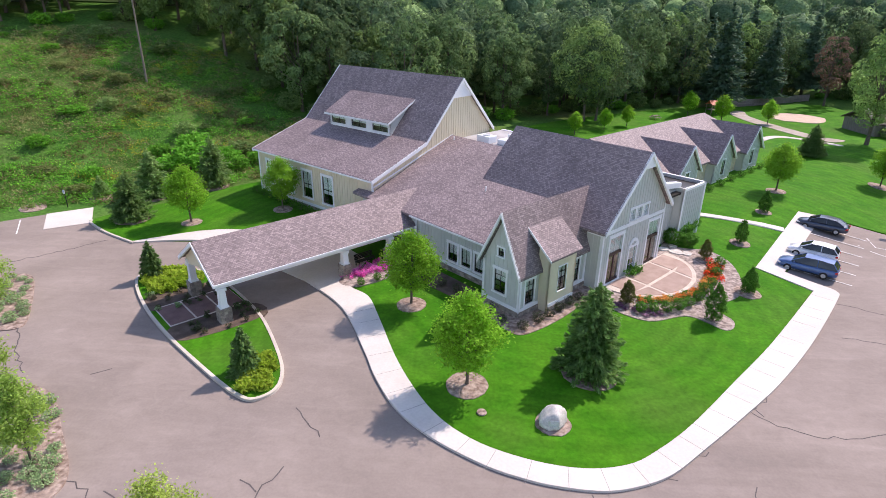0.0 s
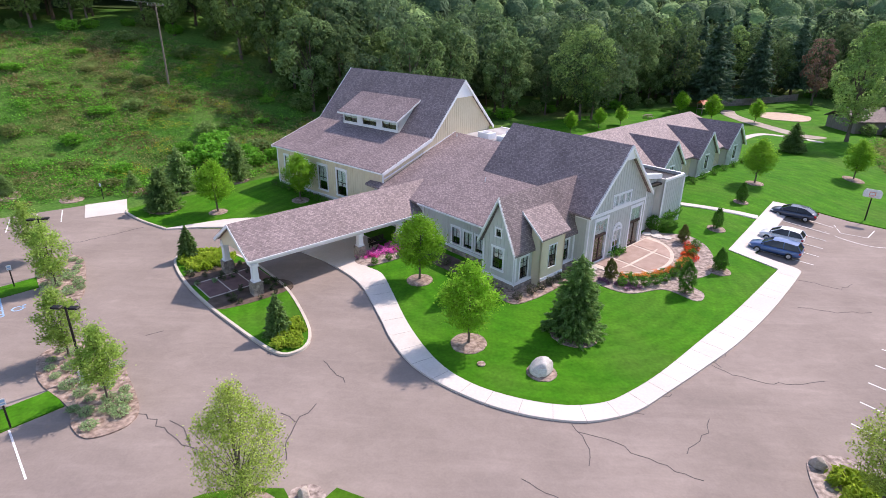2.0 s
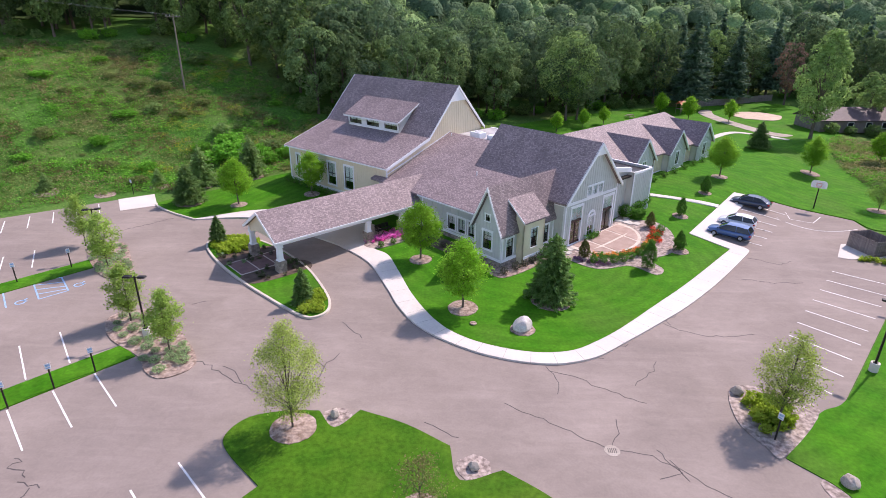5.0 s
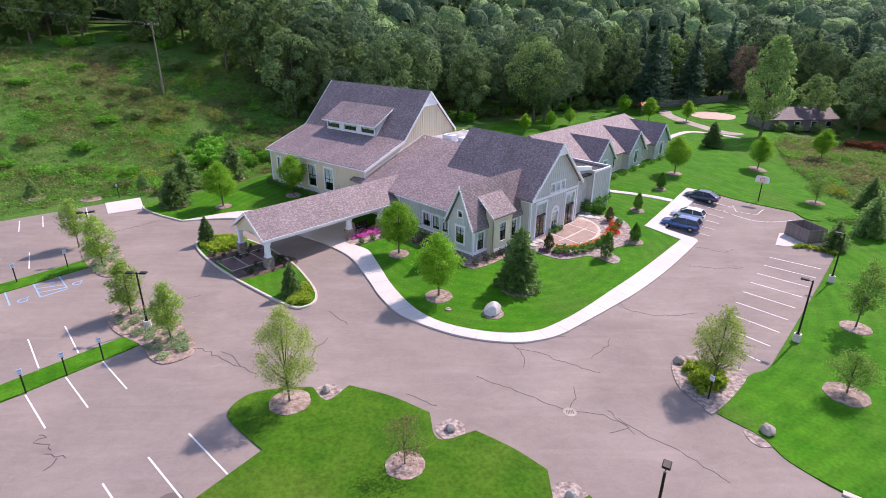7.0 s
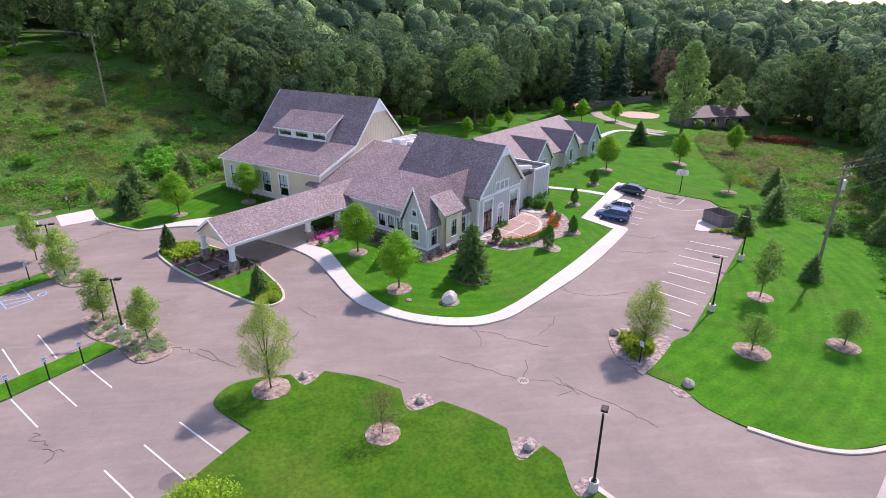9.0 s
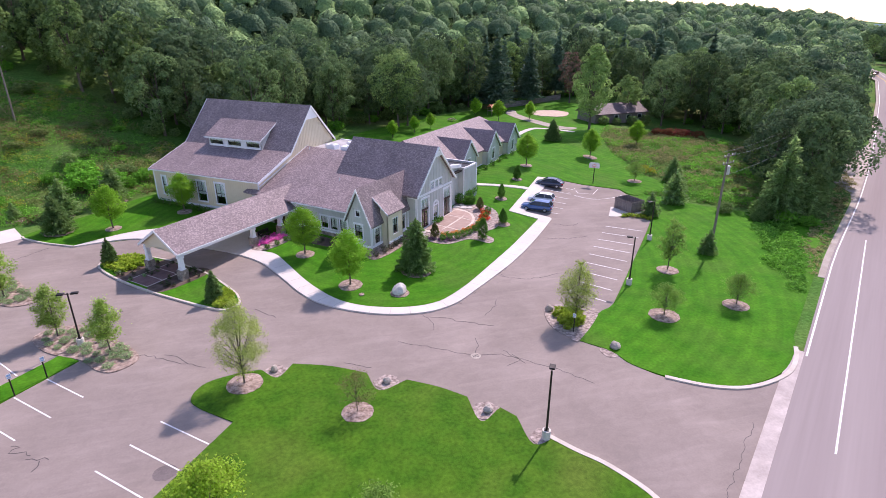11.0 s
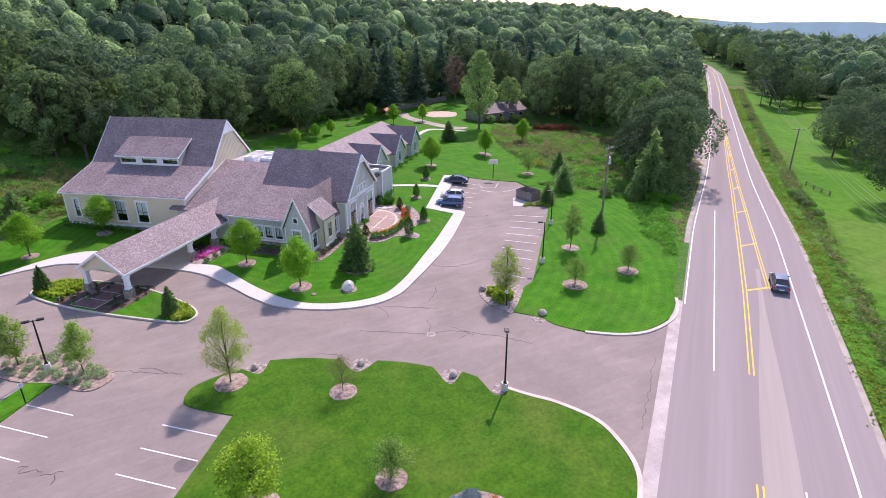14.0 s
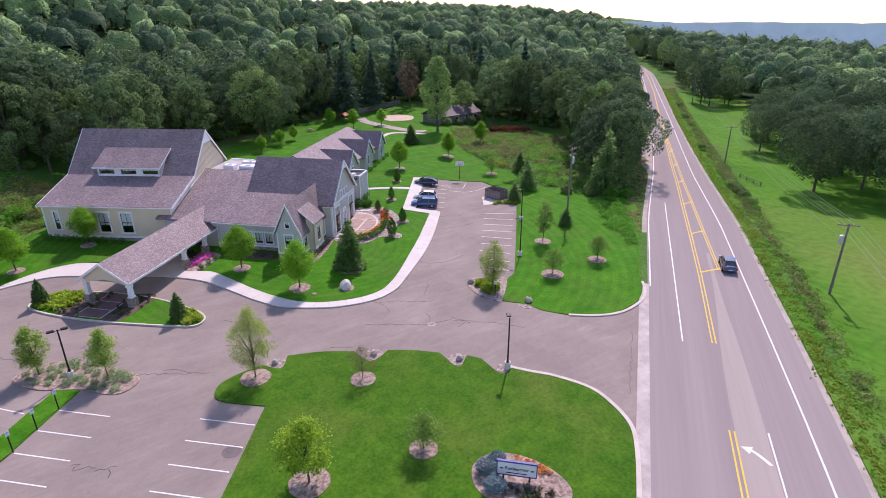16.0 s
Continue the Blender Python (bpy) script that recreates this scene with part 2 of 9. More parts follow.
def glass(name, tint=(0.82, 0.90, 0.88), rough=0.03):
    m = bpy.data.materials.new(name)
    m.use_nodes = True
    b = m.node_tree.nodes["Principled BSDF"]
    b.inputs["Base Color"].default_value = col(tint)
    b.inputs["Roughness"].default_value, b.inputs["IOR"].default_value = rough, 1.5
    b.inputs["Transmission Weight"].default_value = 1.0
    return m


M["glass"] = glass("window_glass", (0.93, 0.97, 0.96))


def leaf(name, c1, c2, tr=0.25, var=0.28, big=0.5, each=0.12, spec=0.08, rough=0.7):
    return material(name, c1, c2, big, 3.0, rough, island=var, obj_var=each, translucent=tr + 0.15, spec=spec, grain=0.1)


M["maple"] = leaf("maple_leaf", (0.205, 0.455, 0.036), (0.315, 0.590, 0.062), 0.42)
M["linden"] = leaf("young_tree_leaf", (0.270, 0.430, 0.085), (0.400, 0.560, 0.140), 0.42)
M["honey"] = leaf("honey_locust_leaf", (0.310, 0.440, 0.085), (0.450, 0.565, 0.130), 0.4, 0.4)
M["limetree"] = leaf("bright_lime_leaf", (0.350, 0.560, 0.055), (0.480, 0.700, 0.095), 0.48, 0.36)
M["verge"] = leaf("verge_grass", (0.105, 0.270, 0.022), (0.165, 0.330, 0.036), 0.3, 0.22, 0.1)
M["crab"] = leaf("crabapple_leaf", (0.175, 0.315, 0.062), (0.270, 0.420, 0.100), 0.35, 0.38)
M["sparse"] = leaf("thin_reddish_leaf", (0.186, 0.155, 0.070), (0.186, 0.232, 0.070))
M["spruce"] = leaf("spruce_needle", (0.155, 0.285, 0.090), (0.245, 0.395, 0.130), 0.42)
M["whitepine"] = leaf("soft_pine_needle", (0.230, 0.385, 0.135), (0.350, 0.520, 0.195), 0.5, 0.4)
M["bluespruce"] = leaf("blue_spruce_needle", (0.140, 0.230, 0.250), (0.240, 0.350, 0.370), 0.1)
M["arbor"] = leaf("evergreen_shrub", (0.074, 0.221, 0.030), (0.127, 0.330, 0.046), 0.2)
M["brownshrub"] = leaf("olive_shrub", (0.116, 0.132, 0.039), (0.186, 0.202, 0.054), 0.15)
M["lime"] = leaf("lime_daylily_leaf", (0.290, 0.430, 0.040), (0.420, 0.550, 0.075), 0.45)
M["grey_herb"] = leaf("grey_green_herb", (0.270, 0.420, 0.190), (0.410, 0.540, 0.290), 0.3)
M["dark_herb"] = leaf("dark_perennial", (0.093, 0.085, 0.062), (0.109, 0.155, 0.062), 0.15)
M["pink"] = leaf("pink_petal", (0.828, 0.115, 0.483), (0.850, 0.253, 0.667), 0.3)
M["red"] = leaf("red_petal", (0.782, 0.069, 0.034), (0.850, 0.322, 0.057), 0.3)
M["orange"] = leaf("orange_petal", (0.713, 0.230, 0.057), (0.805, 0.414, 0.115), 0.3)
M["purple"] = leaf("purple_leaf", (0.217, 0.109, 0.186), (0.372, 0.217, 0.310), 0.15)
M["oak"] = leaf("oak_leaf", (0.122, 0.206, 0.084), (0.202, 0.306, 0.118), 0.30, 0.3, 0.1, 0.3, 0.05, 0.75)
M["oak_b"] = leaf("ash_leaf", (0.182, 0.298, 0.098), (0.280, 0.412, 0.138), 0.32, 0.3, 0.1, 0.22, 0.05, 0.75)
M["oak_dark"] = leaf("dark_oak_leaf", (0.090, 0.156, 0.076), (0.150, 0.232, 0.100), 0.28, 0.3, 0.1, 0.28, 0.05, 0.75)
M["poplar"] = leaf("poplar_leaf", (0.225, 0.370, 0.115), (0.330, 0.495, 0.160), 0.35, 0.3, 0.1, 0.1)
M["rusty"] = leaf("dying_brown_leaf", (0.180, 0.120, 0.085), (0.225, 0.165, 0.115), 0.25, 0.3, 0.3, 0.1)
M["pine"] = leaf("pine_needle", (0.085, 0.165, 0.105), (0.150, 0.250, 0.150), 0.2, 0.25, 0.3, 0.2, 0.12, 0.6)
# blue of the distance haze is mixed into these far leaf and canopy colours
for key, c1, c2 in (("oak", (0.096, 0.166, 0.080), (0.170, 0.268, 0.118)), ("oak_b", (0.145, 0.248, 0.095), (0.236, 0.366, 0.138)), ("oak_dark", (0.066, 0.118, 0.064), (0.118, 0.190, 0.090))):
    M["far_" + key] = leaf("far_" + key + "_leaf", tuple(0.86 * v for v in c1), tuple(0.86 * v for v in c2), 0.26, 0.35, 0.06, 0.0, 0.05, 0.8)
    M["canopy_" + key] = material("canopy_" + key, c1, c2, 0.09, 1.6, 0.85, bump=1.0, bump_scale=0.9, deep=1.2, c3=tuple(0.8 * v for v in c1), island=0.22, spec=0.05, grain=0.35)
M["weed"] = leaf("wild_weed_leaf", (0.085, 0.290, 0.034), (0.150, 0.390, 0.052), 0.25, 0.3, 0.12)
M["bush"] = leaf("wild_bush_leaf", (0.110, 0.350, 0.034), (0.190, 0.490, 0.056), 0.25, 0.25, 0.4, 0.2)
M["weed_dry"] = leaf("dry_weed", (0.370, 0.325, 0.160), (0.335, 0.335, 0.140), 0.3, 0.3, 0.3)
M["weed_olive"] = leaf("olive_weed", (0.172, 0.232, 0.072), (0.238, 0.285, 0.095), 0.25, 0.3, 0.2)
M["goldenrod"] = leaf("goldenrod", (0.460, 0.420, 0.046), (0.290, 0.360, 0.062), 0.2, 0.3, 0.5)
M["yellow_grass"] = leaf("yellow_green_grass", (0.220, 0.330, 0.030), (0.310, 0.370, 0.045), 0.3, 0.25, 0.3)
M["russet_grass"] = leaf("reddish_dead_grass", (0.250, 0.165, 0.085), (0.210, 0.175, 0.080), 0.25, 0.3, 0.3)
M["russet"] = leaf("russet_sumac_leaf", (0.260, 0.085, 0.040), (0.240, 0.130, 0.055), 0.25, 0.3, 0.5)

# ---- building blocks ----


def part(name, bm, mt, parent=None, label="", smooth=False):
    """Links a bmesh as one mesh object under a thing or a part."""
    me = bpy.data.meshes.new(name)
    bm.to_mesh(me)
    bm.free()
    me.materials.append(mt)
    if smooth:
        me.polygons.foreach_set("use_smooth", [True] * len(me.polygons))
    ob = new(name, me)
    if parent:
        ob.parent = parent
    if label:
        ob["label"] = label
    return ob


def raw(name, verts, faces, mt, parent=None, smooth=False):
    """The same from plain arrays of points and faces."""
    me = bpy.data.meshes.new(name)
    me.from_pydata(verts, [], faces)
    me.materials.append(mt)
    if smooth:
        me.polygons.foreach_set("use_smooth", [True] * len(me.polygons))
    ob = new(name, me)
    if parent:
        ob.parent = parent
    return ob


def thing(name, m=None, **tags):
    ob = new(name)
    ob.empty_display_size = 0.3
    if m is not None:
        ob.matrix_basis = m
    return tagged(ob, **tags)


def box(bm, x0, y0, z0, x1, y1, z1, m=None, bevel=0.0):
    d = bmesh.new()
    r = bmesh.ops.create_cube(d, size=1.0)
    for v in r["verts"]:
        v.co = Vector((x0 + (v.co.x + 0.5) * (x1 - x0), y0 + (v.co.y + 0.5) * (y1 - y0), z0 + (v.co.z + 0.5) * (z1 - z0)))
    if bevel:
        bmesh.ops.bevel(d, geom=d.edges[:], offset=bevel, segments=1, affect="EDGES", profile=0.5)
    join(bm, d, m)
    return bm


def join(bm, d, m=None):
    """Adds bmesh d to bm, moved by m."""
    seen = {}
    for v in d.verts:
        seen[v] = bm.verts.new(m @ v.co if m else v.co)
    for f in d.faces:
        try:
            bm.faces.new([seen[v] for v in f.verts])
        except ValueError:
            pass
    d.free()


def tube(bm, a, b, ra, rb=None, n=8, caps=True):
    """A round bar from a to b, tapered."""
    a, b = Vector(a), Vector(b)
    rb = ra if rb is None else rb
    z = (b - a).normalized()
    x = z.orthogonal().normalized()
    y = z.cross(x)
    rings = []
    for c, r in ((a, ra), (b, rb)):
        rings.append([bm.verts.new(c + r * (math.cos(2 * math.pi * k / n) * x + math.sin(2 * math.pi * k / n) * y)) for k in range(n)])
    for k in range(n):
        bm.faces.new((rings[0][k], rings[0][(k + 1) % n], rings[1][(k + 1) % n], rings[1][k]))
    if caps:
        bm.faces.new(rings[0][::-1])
        bm.faces.new(rings[1])


def slab(bm, corners, thick):
    """A plate whose upper face has the given corners, thickened straight down."""
    top = [bm.verts.new(c) for c in corners]
    low = [bm.verts.new(Vector(c) - Vector((0, 0, thick))) for c in corners]
    bm.faces.new(top)
    bm.faces.new(low[::-1])
    k = len(top)
    for i in range(k):
        bm.faces.new((top[i], low[i], low[(i + 1) % k], top[(i + 1) % k]))


def roof_uv(ob):
    """Lays metres along the eave and up the slope as the roof's UV."""
    me = ob.data
    uv = me.uv_layers.new(name="slope")
    for f in me.polygons:
        n = f.normal
        up = Vector((0, 0, 1)) - n * n.z
        up = up.normalized() if up.length > 1e-3 else Vector((0, 1, 0))
        along = up.cross(n)
        for li in f.loop_indices:
            v = me.vertices[me.loops[li].vertex_index].co
            uv.data[li].uv = (v.dot(along), v.dot(up))


def S(x):
    x = min(1.0, max(0.0, x))
    return x * x * (3 - 2 * x)


# the road's own line: s along it, n to its left; left edge, right edge
ROAD_D, ROAD_N = Vector((0.7944, 0.6074)), Vector((-0.6074, 0.7944))
ROAD = [(-140, -16.6, -33.6), (-60, -17.2, -33.4), (8, -17.9, -33.0), (24, -18.2, -32.7), (60, -18.05, -31.9), (90, -19.2, -29.8), (115, -19.5, -28.5), (158, -19.1, -26.7), (228, -17.9, -24.5),
        (300, -15.2, -21.2), (340, -7.5, -16.2), (390, 3.5, -5.0), (450, 22, 14), (560, 62, 54), (700, 125, 117)]


def road_xy(s, n):
    v = ROAD_D * s + ROAD_N * n
    return v.x, v.y


def hgt(x, y):
    """Height of the land."""
    p, q = (x - y) * 0.70711, (x + y) * 0.70711
    z = (0.45 * S((q - 14) / 14) + 0.9 * S((q - 35) / 45)) * S((-10 - p) / 12) + 0.5 * S((-p - 48) / 15) * S((q - 20) / 10)
    d = -0.555 * (x + 63) + 0.832 * (y - 47)                      # wild slope behind the west lawn
    z += 19 * S(d / 58) * S((12 - x - 0.25 * (y - 60)) / 45)
    v = -0.5 * x + 0.87 * y + 40
    r = math.hypot(x - 5, y - 50)
    z += (24 + 12 * S((200 - x) / 250)) * S(v / 380) * S((r - 75) / 200) * S((x + 260) / 200) * S((1500 - r) / 600)  # wooded hill to the north
    n = -0.6074 * x + 0.7944 * y                                   # land falls away beyond the road
    z -= 1.2 * S((-34 - n) / 6) + 4 * S((-60 - n) / 120) + 30 * S((-85 - n) / 520)
    z -= 28 * S((0.7944 * x + 0.6074 * y - 450) / 650) * S((90 - n) / 150)
    return z


def smooth_line(pts, closed=True, n=5):
    """A rounded line through the points; a point given twice stays a sharp corner."""
    out, k = [], len(pts)
    sharp = [False] * k
    clean = []
    i = 0
    while i < k:
        tw = i + 1 < k and pts[i] == pts[i + 1]
        clean.append((pts[i], tw))
        i += 2 if tw else 1
    k = len(clean)
    for i in range(k if closed else k - 1):
        p1, t1 = clean[i]
        p2, t2 = clean[(i + 1) % k]
        p0 = clean[i - 1][0] if (closed or i) else p1
        p3 = clean[(i + 2) % k][0] if (closed or i + 2 < k) else p2
        a, b = Vector(p1), Vector(p2)
        ta = (b - Vector(p0)) * 0.5 if not t1 else (b - a)
        tb = (Vector(p3) - a) * 0.5 if not t2 else (b - a)
        if t1 and t2:
            m = max(1, int((b - a).length / 3))
        else:
            m = n
        for j in range(m):
            t = j / m
            out.append((2 * t**3 - 3 * t**2 + 1) * a + (t**3 - 2 * t**2 + t) * ta + (-2 * t**3 + 3 * t**2) * b + (t**3 - t**2) * tb)
    if not closed:
        out.append(Vector(clean[-1][0]))
    return [Vector((v.x, v.y)) for v in out]


def inside(x, y, poly):
    c = False
    k = len(poly)
    for i in range(k):
        a, b = poly[i], poly[i - 1]
        if (a[1] > y) != (b[1] > y) and x < (b[0] - a[0]) * (y - a[1]) / (b[1] - a[1]) + a[0]:
            c = not c
    return c


def drape(name, outline, lift, mt, parent=None, thick=0.3, step=2.0, dome=0.0, holes=()):
    """A sheet with that outline, laid over the land at that lift, with sides that go down into it."""
    pts = [Vector(p) for p in outline]
    loops = [list(range(len(pts)))]
    for hole in holes:
        loops.append(list(range(len(pts), len(pts) + len(hole))))
        pts += [Vector(p) for p in hole]
    edges = [(lp[i], lp[(i + 1) % len(lp)]) for lp in loops for i in range(len(lp))]
    xs, ys = [p.x for p in pts], [p.y for p in pts]
    x = min(xs) + step / 2
    inner = []
    while x < max(xs):
        y = min(ys) + step / 2
        while y < max(ys):
            if inside(x, y, outline) and not any(inside(x, y, hole) for hole in holes):
                inner.append(Vector((x, y)))
            y += step
        x += step
    out, _, faces, _, _, _ = delaunay_2d_cdt(pts + inner, edges, [], 1, 1e-4)
    bm = bmesh.new()
    cx, cy = sum(xs) / len(xs), sum(ys) / len(ys)
    reach = max(math.hypot(p.x - cx, p.y - cy) for p in pts)
    vs = []
    for v in out:
        dz = dome * max(0.0, 1 - (math.hypot(v.x - cx, v.y - cy) / reach) ** 2)
        vs.append(bm.verts.new((v.x, v.y, hgt(v.x, v.y) + lift + dz)))
    for f in faces:
        c = sum((out[i] for i in f), Vector((0, 0))) / len(f)
        if holes and any(inside(c.x, c.y, hole) for hole in holes):
            continue
        bm.faces.new([vs[i] for i in f])
    bmesh.ops.recalc_face_normals(bm, faces=bm.faces)
    if bm.faces and bm.faces[:][0].normal.z < 0:
        bmesh.ops.reverse_faces(bm, faces=bm.faces[:])
    rim = [e for e in bm.edges if len(e.link_faces) == 1]
    low = {}
    for e in rim:
        for v in e.verts:
            if v not in low:
                low[v] = bm.verts.new(v.co - Vector((0, 0, thick)))
    for e in rim:
        a, b = e.verts
        lp = e.link_faces[0]
        order = [v for v in lp.verts]
        if order[(order.index(a) + 1) % len(order)] == b:
            a, b = b, a
        bm.faces.new((a, b, low[b], low[a]))
    bmesh.ops.delete(bm, geom=[v for v in bm.verts if not v.link_faces], context="VERTS")
    return part(name, bm, mt, parent)


def ribbon(bm, pts, width, lift, thick=0.02, closed=False, left=None, right=None):
    """A strip along a line of (x, y), laid over the land."""
    k = len(pts)
    lft, rgt = (width / 2 if left is None else left), (width / 2 if right is None else right)
    rows = []
    for i in range(k):
        a = pts[i - 1] if (closed or i) else pts[0]
        b = pts[(i + 1) % k] if (closed or i + 1 < k) else pts[-1]
        d = (Vector(b) - Vector(a)).normalized()
        nn = Vector((-d.y, d.x))
        rw = []
        for off in (lft, -rgt):
            c = Vector(pts[i]) + nn * off
            rw.append(bm.verts.new((c.x, c.y, hgt(c.x, c.y) + lift)))
        for v in rw[:]:
            rw.append(bm.verts.new(v.co - Vector((0, 0, thick))))
        rows.append(rw)
    for i in range(k if closed else k - 1):
        a, b = rows[i], rows[(i + 1) % k]
        bm.faces.new((a[0], a[1], b[1], b[0]))
        bm.faces.new((a[1], a[3], b[3], b[1]))
        bm.faces.new((a[2], a[0], b[0], b[2]))
    if not closed:
        for rw in (rows[0], rows[-1]):
            bm.faces.new((rw[0], rw[1], rw[3], rw[2]))
    return bm


def circle(x, y, r, n=14, wob=0.08, seed=0):
    rnd = random.Random(seed)
    return [Vector((x + r * (1 + rnd.uniform(-wob, wob)) * math.cos(2 * math.pi * k / n), y + r * (1 + rnd.uniform(-wob, wob)) * math.sin(2 * math.pi * k / n))) for k in range(n)]

# ---- land, lots, lawns and road ----


def axis_lines(lo, hi, step, far):
    a = list(np.arange(lo, hi + 0.1, step))
    s, v = step, lo
    while v > -far:
        s *= 1.22
        v -= s
        a.insert(0, v)
    s, v = step, hi
    while v < far:
        s *= 1.22
        v += s
        a.append(v)
    return a


gx, gy = axis_lines(-90, 140, 1.6, 3200), axis_lines(-60, 150, 1.6, 3200)


def under_road(x, y):
    """The sheet lies lower under the far road, where its mesh is coarse."""
    s, n = 0.7944 * x + 0.6074 * y, -0.6074 * x + 0.7944 * y
    if s < 120 or s > 720:
        return 0.0
    mid = 0.5 * (np.interp(s, [r[0] for r in ROAD], [r[1] for r in ROAD]) + np.interp(s, [r[0] for r in ROAD], [r[2] for r in ROAD]))
    return 1.3 * S((40 - abs(n - mid)) / 15) * S((s - 120) / 60)


verts = [(x, y, hgt(x, y) - 0.03 - under_road(x, y)) for y in gy for x in gx]
nx = len(gx)
faces = [(j * nx + i, j * nx + i + 1, (j + 1) * nx + i + 1, (j + 1) * nx + i) for j in range(len(gy) - 1) for i in range(nx - 1)]
tagged(raw("ground", verts, faces, M["meadow"], smooth=True), "rough wild grass meadow and woodland ground", "ground", kind="structure")

LOT = smooth_line([(-90, 18), (-90, 18), (-56.6, 48.3), (-56.6, 48.3), (-45.2, 57.4), (-45.2, 57.4), (-39.2, 55.4), (-36, 53), (-31.9, 50.6), (-20, 50), (-8, 44), (-1, 30), (8, 25),
                   (27, 45), (38, 60), (42.4, 60.8), (42.4, 60.8), (49, 54.5), (49, 54.5), (48.6, 50), (48.6, 50), (45.5, 48), (48.2, 44.3), (44.3, 38.7), (31.2, 23.9),
                   (25.9, 18.0), (21.4, 12.8), (21.5, 9), (23.4, 5.4), (28.5, 2.5), (33, 3.2), (37.0, 5.8), (37.0, 5.8), (14.4, -11.6), (14.4, -11.6), (-40, -52), (-40, -52), (-90, -52), (-90, -52)])
tagged(drape("parking_lot", LOT, 0.0, M["asphalt"], thick=0.2, step=2.0), "pinkish grey worn asphalt parking lot", "parking lot", kind="structure")

# main road
sv = list(np.arange(-140, 700, 6.0))
nl = list(np.interp(sv, [r[0] for r in ROAD], [r[1] for r in ROAD]))
nr = list(np.interp(sv, [r[0] for r in ROAD], [r[2] for r in ROAD]))


def strip_between(name, offa, offb, lift, mt, s0=-140, s1=700, thick=0.15):
    """A strip of the road between two functions of s."""
    bm = bmesh.new()
    prev = None
    s = s0
    while s <= s1 + 0.01:
        rw = []
        for f in (offa, offb):
            x, y = road_xy(s, f(s))
            rw.append(bm.verts.new((x, y, hgt(*road_xy(s, -26)) * 1.0 + lift)))
        rw += [bm.verts.new(v.co - Vector((0, 0, thick))) for v in rw]
        if prev:
            bm.faces.new((prev[1], rw[1], rw[0], prev[0]))
            bm.faces.new((prev[3], rw[3], rw[1], prev[1]))
            bm.faces.new((prev[0], rw[0], rw[2], prev[2]))
        else:
            bm.faces.new((rw[0], rw[1], rw[3], rw[2]))
        prev = rw
        s += min(6.0, max(s1 - s, 0.001)) if s < s1 else 1
    bm.faces.new((prev[1], prev[0], prev[2], prev[3]))
    return part(name, bm, mt)


left_edge = lambda s: float(np.interp(s, sv, nl))
right_edge = lambda s: float(np.interp(s, sv, nr))
tagged(strip_between("road", left_edge, right_edge, 0.035, M["road"]), "worn grey two lane highway with turn lanes", "road", kind="structure")
tagged(strip_between("road_shoulder", lambda s: right_edge(s) - 0.01, lambda s: right_edge(s) - 0.55, 0.02, M["shoulder"]), "pale gravel road shoulder", "shoulder", kind="structure")
tagged(strip_between("road_shoulder", lambda s: left_edge(s) + 0.7 + 3.6 * S((s - 92) / 8) * S((140 - s) / 12), lambda s: left_edge(s) + 0.01, 0.02, M["shoulder"], s0=52), "pale gravel road shoulder", "shoulder", kind="structure")


def marking(name, f, s0, s1, width, mt, label):
    return tagged(strip_between(name, lambda s: f(s) + width / 2, lambda s: f(s) - width / 2, 0.045, mt, s0, s1, 0.02), label, "road marking", kind="structure")


def run(*knots):
    """Offset from the road's own line as a function of the way along it."""
    return lambda s: float(np.interp(s, [k[0] for k in knots], [k[1] for k in knots]))


mid_line = lambda s: 0.5 * (left_edge(s) + right_edge(s))
yl = run((-60, -24.4), (38, -24.46), (54, -24.24), (69, -23.97), (84, -23.75), (95, -23.4), (122, -22.9), (160, -22.2), (228, mid_line(228) + 0.2), (300, mid_line(300)), (340, mid_line(340)), (390, mid_line(390)), (450, mid_line(450)), (560, mid_line(560)))
yr = run((40, -27.35), (55.6, -26.6), (70.8, -25.94), (85.2, -25.24), (100, -24.7), (122, -23.9), (150, -23.0))
rw_line = lambda s: right_edge(s) + run((-140, 2.4), (6, 2.35), (38, 2.5), (60, 2.6), (90, 2.4), (120, 1.9), (160, 1.4), (230, 1.9), (300, 1.2))(s)
lw_line = lambda s: left_edge(s) - 0.3
marking("edge_line", rw_line, -140, 560, 0.16, M["paint"], "white painted edge line on the road")
marking("edge_line", lw_line, 32.4, 560, 0.16, M["paint"], "white painted edge line on the road")
marking("edge_line", lw_line, -140, 0, 0.16, M["paint"], "white painted edge line on the road")
marking("lane_line", run((19, -21.57), (69, -21.19)), 19.8, 68.8, 0.14, M["paint"], "white painted turn lane line")
for d in (0.0, -0.38):
    marking("centre_line", lambda s, d=d: yl(s) + d, 20.4, 165, 0.13, M["yellow"], "yellow painted centre line")
    marking("centre_line", lambda s, d=d: -24.4 + d, -60, 6.4, 0.13, M["yellow"], "yellow painted centre line")
marking("centre_line", lambda s: yl(s) - 0.19, 165, 520, 0.25, M["yellow"], "yellow painted centre line")
for d in (0.0, 0.3):
    marking("centre_line", lambda s, d=d: yr(s) + d, 40.2, 150, 0.12, M["yellow"], "yellow painted taper line")
marking("lane_line", lambda s: -27.37, -60, 7.0, 0.13, M["paint"], "white painted turn lane line")
